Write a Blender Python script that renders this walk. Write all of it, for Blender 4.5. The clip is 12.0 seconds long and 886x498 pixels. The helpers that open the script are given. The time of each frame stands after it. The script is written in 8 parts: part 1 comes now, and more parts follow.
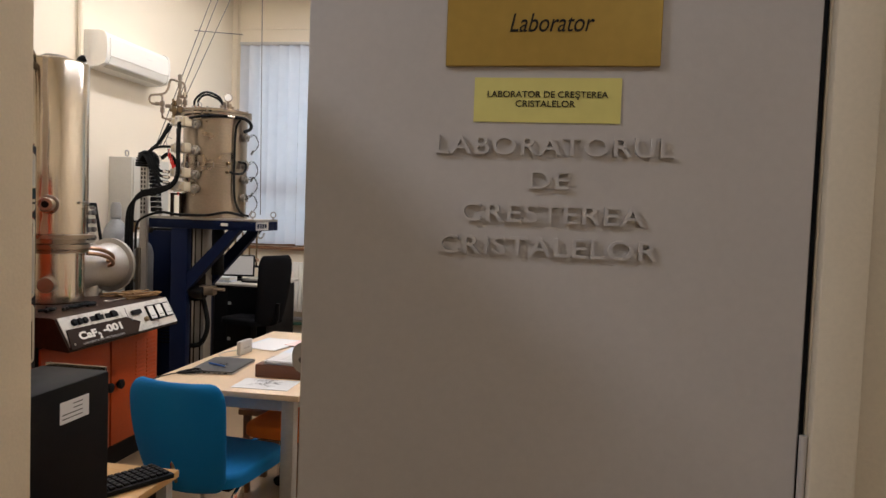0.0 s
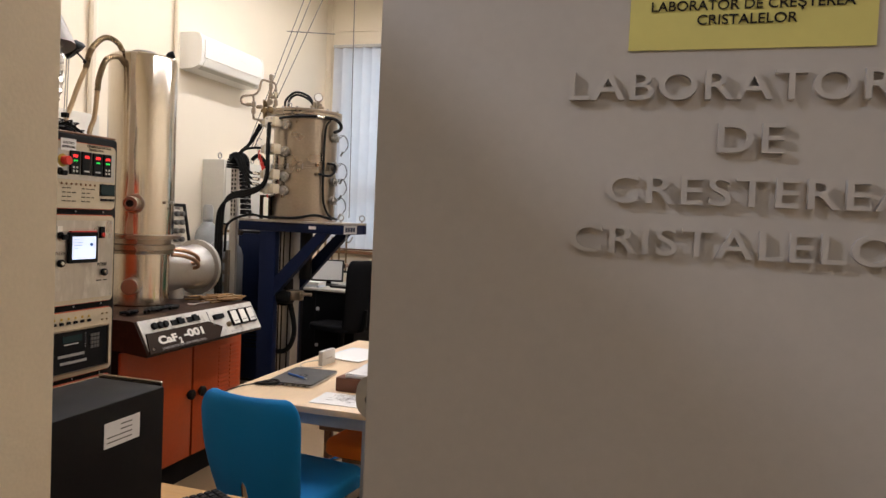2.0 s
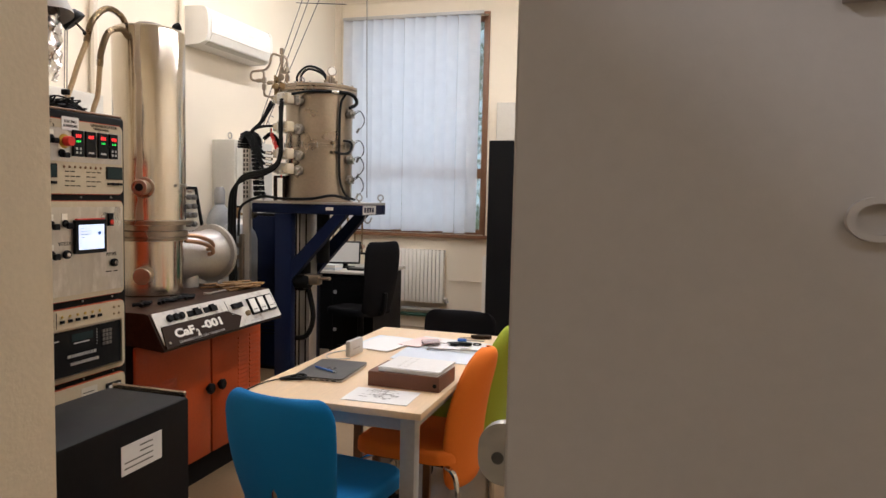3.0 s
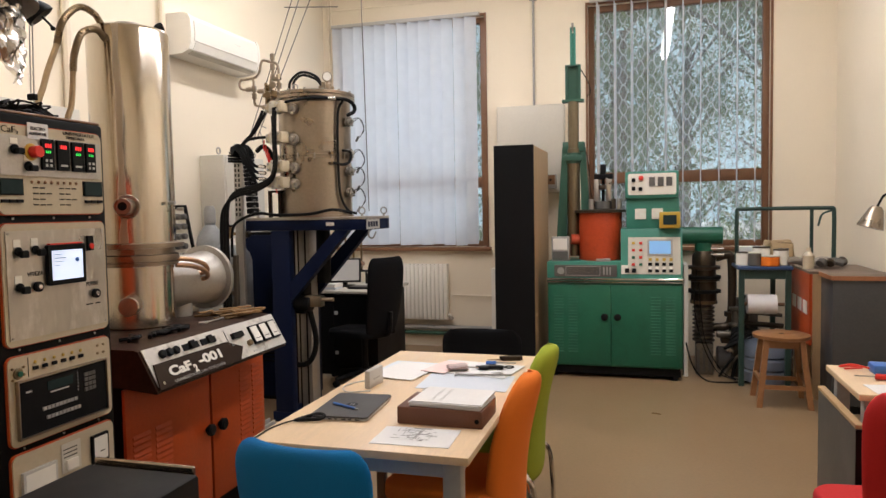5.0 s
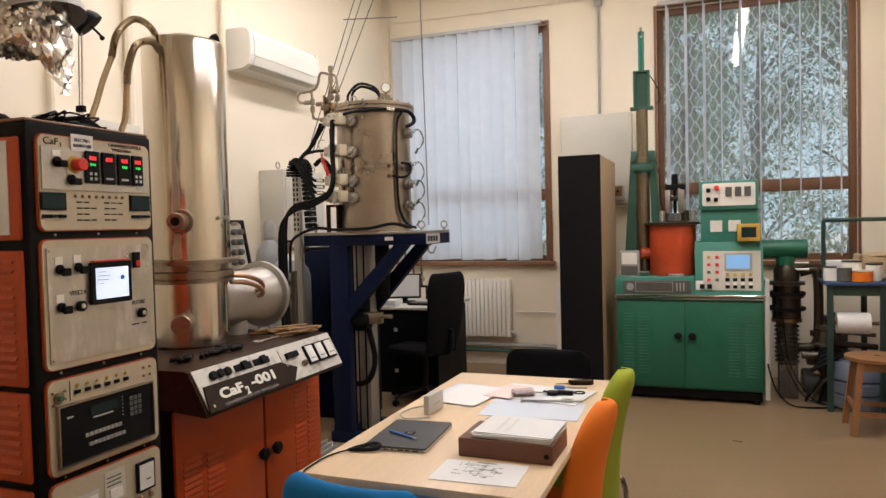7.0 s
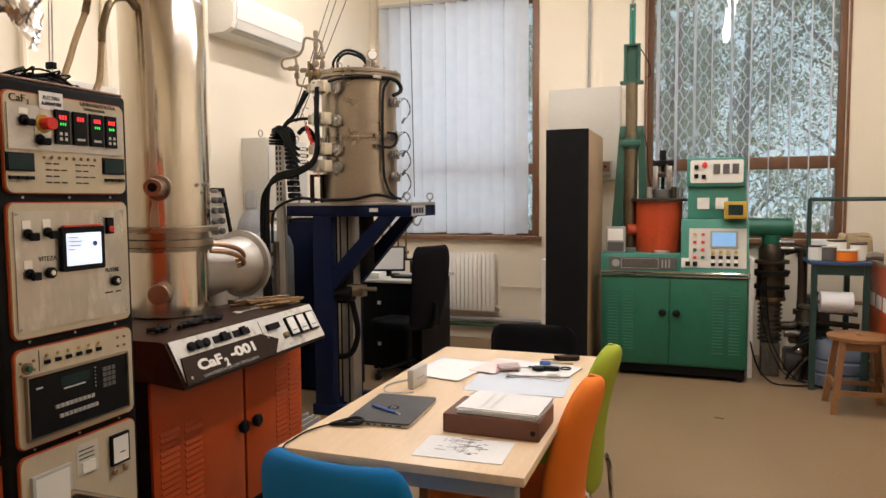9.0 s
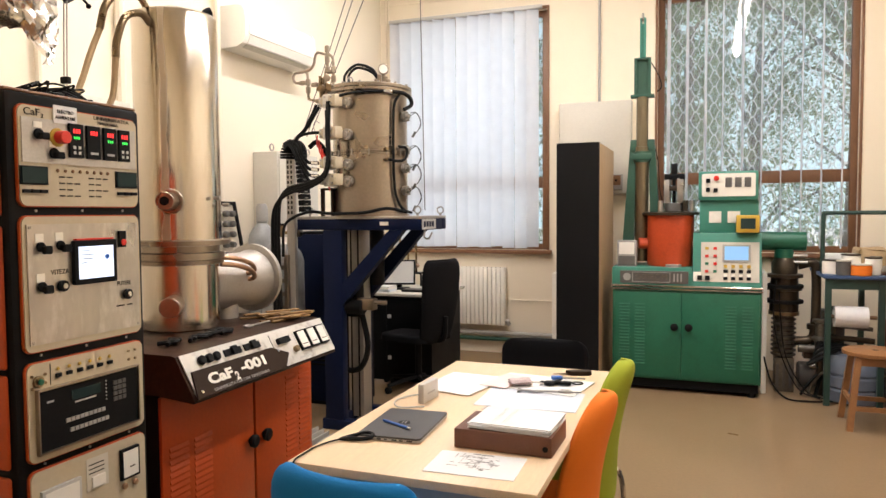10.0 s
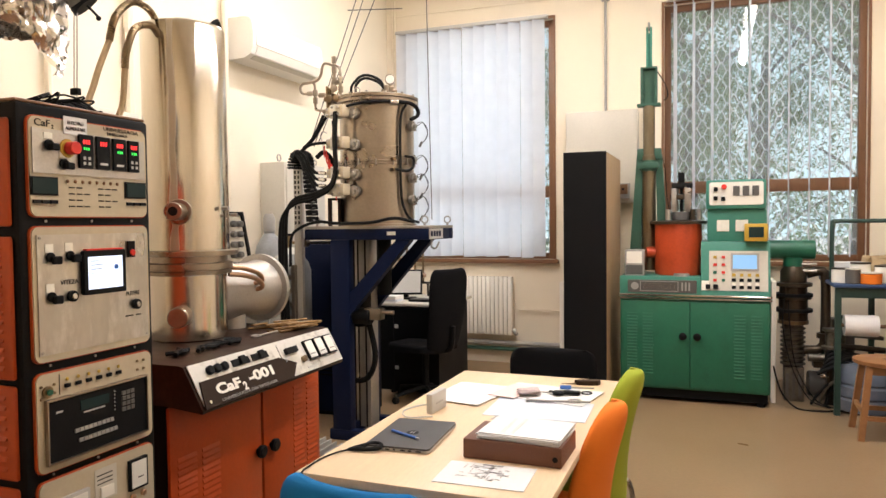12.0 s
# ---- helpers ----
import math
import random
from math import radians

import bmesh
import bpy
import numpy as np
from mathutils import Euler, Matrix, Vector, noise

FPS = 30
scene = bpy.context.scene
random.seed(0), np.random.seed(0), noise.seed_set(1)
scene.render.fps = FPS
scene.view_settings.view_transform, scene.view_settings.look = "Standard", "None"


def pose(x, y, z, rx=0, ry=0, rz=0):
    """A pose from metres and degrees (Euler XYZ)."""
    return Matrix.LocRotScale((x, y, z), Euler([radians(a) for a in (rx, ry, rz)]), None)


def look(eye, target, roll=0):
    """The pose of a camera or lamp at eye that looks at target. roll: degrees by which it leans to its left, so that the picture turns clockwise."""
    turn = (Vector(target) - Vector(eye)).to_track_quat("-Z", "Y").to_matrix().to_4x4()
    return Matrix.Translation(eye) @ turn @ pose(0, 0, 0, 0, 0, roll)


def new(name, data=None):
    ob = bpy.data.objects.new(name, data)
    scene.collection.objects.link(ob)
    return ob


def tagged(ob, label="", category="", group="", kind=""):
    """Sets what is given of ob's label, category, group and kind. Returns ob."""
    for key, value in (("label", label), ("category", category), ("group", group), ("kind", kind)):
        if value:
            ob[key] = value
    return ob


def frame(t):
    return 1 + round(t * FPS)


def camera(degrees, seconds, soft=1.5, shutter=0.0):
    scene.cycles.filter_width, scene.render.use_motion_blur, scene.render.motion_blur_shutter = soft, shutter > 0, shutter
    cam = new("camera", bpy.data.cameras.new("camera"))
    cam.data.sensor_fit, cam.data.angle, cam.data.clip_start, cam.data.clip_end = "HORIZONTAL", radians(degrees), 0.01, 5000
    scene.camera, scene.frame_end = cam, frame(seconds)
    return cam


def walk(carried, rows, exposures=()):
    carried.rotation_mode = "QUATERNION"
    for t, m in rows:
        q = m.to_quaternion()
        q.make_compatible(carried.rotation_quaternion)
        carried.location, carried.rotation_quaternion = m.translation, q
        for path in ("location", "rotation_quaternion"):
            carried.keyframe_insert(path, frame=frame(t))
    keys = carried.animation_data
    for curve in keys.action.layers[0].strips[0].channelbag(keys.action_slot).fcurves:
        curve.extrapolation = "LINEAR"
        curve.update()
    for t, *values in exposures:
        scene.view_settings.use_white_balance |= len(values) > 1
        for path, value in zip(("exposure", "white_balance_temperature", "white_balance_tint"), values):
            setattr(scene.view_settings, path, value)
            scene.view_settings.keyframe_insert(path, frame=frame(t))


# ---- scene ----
cam = camera(64.3, 12.0)
PATH = [
    (0, (1.737, -4.147, 1.508), (1.414, -2.175, 1.41), 2.1),
    (0.5, (1.722, -4.07, 1.504), (1.326, -2.112, 1.403), 2.0),
    (1, (1.729, -3.989, 1.499), (1.260, -2.046, 1.416), 2.7),
    (1.5, (1.717, -3.893, 1.495), (1.174, -1.97, 1.411), 2.9),
    (2, (1.643, -3.826, 1.478), (1.070, -1.911, 1.393), 2.6),
    (2.5, (1.533, -3.707, 1.477), (0.958, -1.795, 1.373), 1.3),
    (3, (1.462, -3.626, 1.475), (0.871, -1.722, 1.326), 1.3),
    (4.8, (1.207, -3.324, 1.447), (0.638, -1.41, 1.328), -0.8),
    (5, (1.203, -3.325, 1.446), (0.645, -1.407, 1.336), -1.0),
    (5.5, (1.168, -3.27, 1.445), (0.545, -1.372, 1.349), -1.5),
    (6, (1.156, -3.207, 1.444), (0.53, -1.307, 1.412), -1.1),
    (6.5, (1.143, -3.17, 1.44), (0.458, -1.292, 1.374), -1.4),
    (7, (1.138, -3.144, 1.442), (0.417, -1.28, 1.376), -1.4),
    (8.8, (1.101, -3.087, 1.424), (0.409, -1.216, 1.275), -0.7),
    (9, (1.104, -3.084, 1.43), (0.426, -1.207, 1.29), -0.4),
    (9.5, (1.1, -3.085, 1.427), (0.408, -1.212, 1.311), -0.4),
    (10, (1.096, -3.077, 1.429), (0.392, -1.208, 1.328), -0.4),
    (10.5, (1.095, -3.078, 1.424), (0.398, -1.206, 1.335), -0.7),
    (11, (1.093, -3.077, 1.425), (0.388, -1.207, 1.348), -0.7),
    (11.5, (1.091, -3.074, 1.426), (0.376, -1.208, 1.354), -0.8),
    (12, (1.089, -3.076, 1.427), (0.368, -1.211, 1.354), -0.6),
]
walk(cam, [(t, look(eye, target, roll)) for t, eye, target, roll in PATH],
     exposures=[(0.0, -0.3, 6050, 10), (0.5, -0.02, 6100, 10), (1.0, -0.2, 6150, 10), (2.0, -0.16, 6100, 10), (3.2, -0.14, 6050, 10), (5.0, -0.25, 6250, 10),
                (7.2, -0.26, 6300, 10), (8.8, -0.18, 6450, 10), (9.1, -0.08, 6450, 10), (9.5, 0.28, 6500, 10), (12.0, 0.28, 6500, 10)])

# ---- light ----
world = bpy.data.worlds.new("world")
scene.world = world
world.use_nodes = True
wn = world.node_tree.nodes
sky = wn.new("ShaderNodeTexSky")
sky.sky_type, sky.sun_disc = "NISHITA", False
sky.sun_elevation, sky.sun_rotation = radians(50), radians(103)
sky.dust_density, sky.air_density = 5.0, 1.0
wn["Background"].inputs["Strength"].default_value = 0.15
world.node_tree.links.new(sky.outputs[0], wn["Background"].inputs["Color"])

sun = new("sun", bpy.data.lights.new("sun", "SUN"))
sun.data.energy, sun.data.angle, sun.data.color = 5.0, radians(0.5), (1, 0.97, 0.92)
sun.matrix_basis = look((9, -2, 11), (0, 0, 0))


def area(name, place, size_x, size_y, watts, color, turn=(0, 0, 0)):
    data = bpy.data.lights.new(name, "AREA")
    data.shape, data.size, data.size_y, data.energy, data.color = "RECTANGLE", size_x, size_y, watts, color
    ob = new(name, data)
    ob.matrix_basis = pose(*place, *turn)
    return ob


LAMPS = [(1.48, -0.32), (1.48, 1.85), (-0.85, -0.32), (-0.85, 1.85)]
CEIL = 4.05
YWIN = 4.02
HALL_LAMPS = [(-0.07, -4.15, 30.0), (2.3, -4.7, 6.5)]
for lx, ly in LAMPS:
    area("tube_light", (lx, ly, CEIL - 0.17), 0.07, 1.95, 34, (1.0, 0.955, 1.0))
# added lamp in the left opening brightens the blind in the sky's place
area("sky_fill", (-1.30, YWIN, 2.25), 1.25, 2.2, 10, (0.80, 0.90, 1.0), (90, 0, 180))
for hx, hy, watts in HALL_LAMPS:
    area("hall_light", (hx, hy, 2.88), 0.12, 0.12, watts, (0.95, 0.97, 1.07))


# ---- materials ----
def mat(name, color, rough=0.5, metal=0.0, vary=0.12, scale=3.0, grain=60.0, bump=0.05, stain=None, amount=0.0,
        stretch=(1, 1, 1), random_tint=0.0, trans=0.0, alpha=1.0, rvary=0.15, coat=0.0):
    m = bpy.data.materials.new(name)
    m.use_nodes = True
    n, l = m.node_tree.nodes, m.node_tree.links
    b = n["Principled BSDF"]
    tc = n.new("ShaderNodeTexCoord")
    mp = n.new("ShaderNodeMapping")
    mp.inputs["Scale"].default_value = stretch
    l.new(tc.outputs["Object"], mp.inputs["Vector"])
    big, fine = n.new("ShaderNodeTexNoise"), n.new("ShaderNodeTexNoise")
    big.inputs["Scale"].default_value, big.inputs["Detail"].default_value = scale, 4
    fine.inputs["Scale"].default_value, fine.inputs["Detail"].default_value = grain, 3
    for t in (big, fine):
        l.new(mp.outputs[0], t.inputs["Vector"])
    add = n.new("ShaderNodeMath")
    add.operation = "ADD"
    l.new(big.outputs[0], add.inputs[0])
    l.new(fine.outputs[0], add.inputs[1])
    rng = n.new("ShaderNodeMapRange")
    rng.inputs[1].default_value, rng.inputs[2].default_value = 0.6, 1.4
    rng.inputs[3].default_value, rng.inputs[4].default_value = 1 - vary, 1 + vary
    l.new(add.outputs[0], rng.inputs[0])
    mul = n.new("ShaderNodeMix")
    mul.data_type, mul.blend_type = "RGBA", "MULTIPLY"
    mul.inputs[0].default_value = 1
    mul.inputs[6].default_value = (*color, 1)
    l.new(rng.outputs[0], mul.inputs[7])
    out = mul.outputs[2]
    if stain:
        sn, ramp, mx = n.new("ShaderNodeTexNoise"), n.new("ShaderNodeMapRange"), n.new("ShaderNodeMix")
        sn.inputs["Scale"].default_value, sn.inputs["Detail"].default_value = scale * 2.3, 6
        sn.inputs["Roughness"].default_value = 0.65
        l.new(mp.outputs[0], sn.inputs["Vector"])
        ramp.inputs[1].default_value, ramp.inputs[2].default_value = 0.52, 0.72
        ramp.inputs[4].default_value = amount
        l.new(sn.outputs[0], ramp.inputs[0])
        mx.data_type = "RGBA"
        mx.inputs[7].default_value = (*stain, 1)
        l.new(ramp.outputs[0], mx.inputs[0])
        l.new(out, mx.inputs[6])
        out = mx.outputs[2]
    if random_tint:
        info, r2, m2 = n.new("ShaderNodeNewGeometry"), n.new("ShaderNodeMapRange"), n.new("ShaderNodeMix")
        r2.inputs[3].default_value, r2.inputs[4].default_value = 1 - random_tint, 1 + random_tint
        l.new(info.outputs["Random Per Island"], r2.inputs[0])
        m2.data_type, m2.blend_type = "RGBA", "MULTIPLY"
        m2.inputs[0].default_value = 1
        l.new(out, m2.inputs[6])
        l.new(r2.outputs[0], m2.inputs[7])
        out = m2.outputs[2]
    l.new(out, b.inputs["Base Color"])
    rr = n.new("ShaderNodeMapRange")
    rr.inputs[1].default_value, rr.inputs[2].default_value = 0.3, 0.7
    rr.inputs[3].default_value, rr.inputs[4].default_value = max(0.02, rough - rvary / 2), min(1, rough + rvary / 2)
    l.new(big.outputs[0], rr.inputs[0])
    l.new(rr.outputs[0], b.inputs["Roughness"])
    b.inputs["Metallic"].default_value = metal
    b.inputs["Specular IOR Level"].default_value = 0.12 if max(color) < 0.05 else 0.45
    b.inputs["Alpha"].default_value = alpha
    b.inputs["Coat Weight"].default_value = coat
    b.inputs["Transmission Weight"].default_value = trans
    if bump:
        bp = n.new("ShaderNodeBump")
        bp.inputs["Strength"].default_value, bp.inputs["Distance"].default_value = bump, 0.01
        l.new(add.outputs[0], bp.inputs["Height"])
        l.new(bp.outputs[0], b.inputs["Normal"])
    return m


def glow(name, color, strength):
    m = bpy.data.materials.new(name)
    m.use_nodes = True
    b = m.node_tree.nodes["Principled BSDF"]
    b.inputs["Base Color"].default_value = (*color, 1)
    b.inputs["Emission Color"].default_value = (*color, 1)
    b.inputs["Emission Strength"].default_value = strength
    return m


def translucent(name, color, share, rough=0.8):
    m = bpy.data.materials.new(name)
    m.use_nodes = True
    n, l = m.node_tree.nodes, m.node_tree.links
    t, mx, out = n.new("ShaderNodeBsdfTranslucent"), n.new("ShaderNodeMixShader"), n["Material Output"]
    b = n["Principled BSDF"]
    info, r2, m2 = n.new("ShaderNodeTexNoise"), n.new("ShaderNodeMapRange"), n.new("ShaderNodeMix")
    tc = n.new("ShaderNodeTexCoord")
    info.inputs["Scale"].default_value = 9
    l.new(tc.outputs["Object"], info.inputs["Vector"])
    r2.inputs[3].default_value, r2.inputs[4].default_value = 0.93, 1.05
    l.new(info.outputs[0], r2.inputs[0])
    m2.data_type, m2.blend_type = "RGBA", "MULTIPLY"
    m2.inputs[0].default_value = 1
    m2.inputs[6].default_value = (*color, 1)
    l.new(r2.outputs[0], m2.inputs[7])
    l.new(m2.outputs[2], b.inputs["Base Color"])
    l.new(m2.outputs[2], t.inputs["Color"])
    b.inputs["Roughness"].default_value = rough
    mx.inputs[0].default_value = share
    l.new(b.outputs[0], mx.inputs[1])
    l.new(t.outputs[0], mx.inputs[2])
    l.new(mx.outputs[0], out.inputs["Surface"])
    return m


def wood(name, light, dark, rough=0.45, along=(1, 14, 14)):
    m = mat(name, light, rough, vary=0.1, scale=3, grain=30, bump=0.03, stain=dark, amount=0.55, stretch=along)
    return m


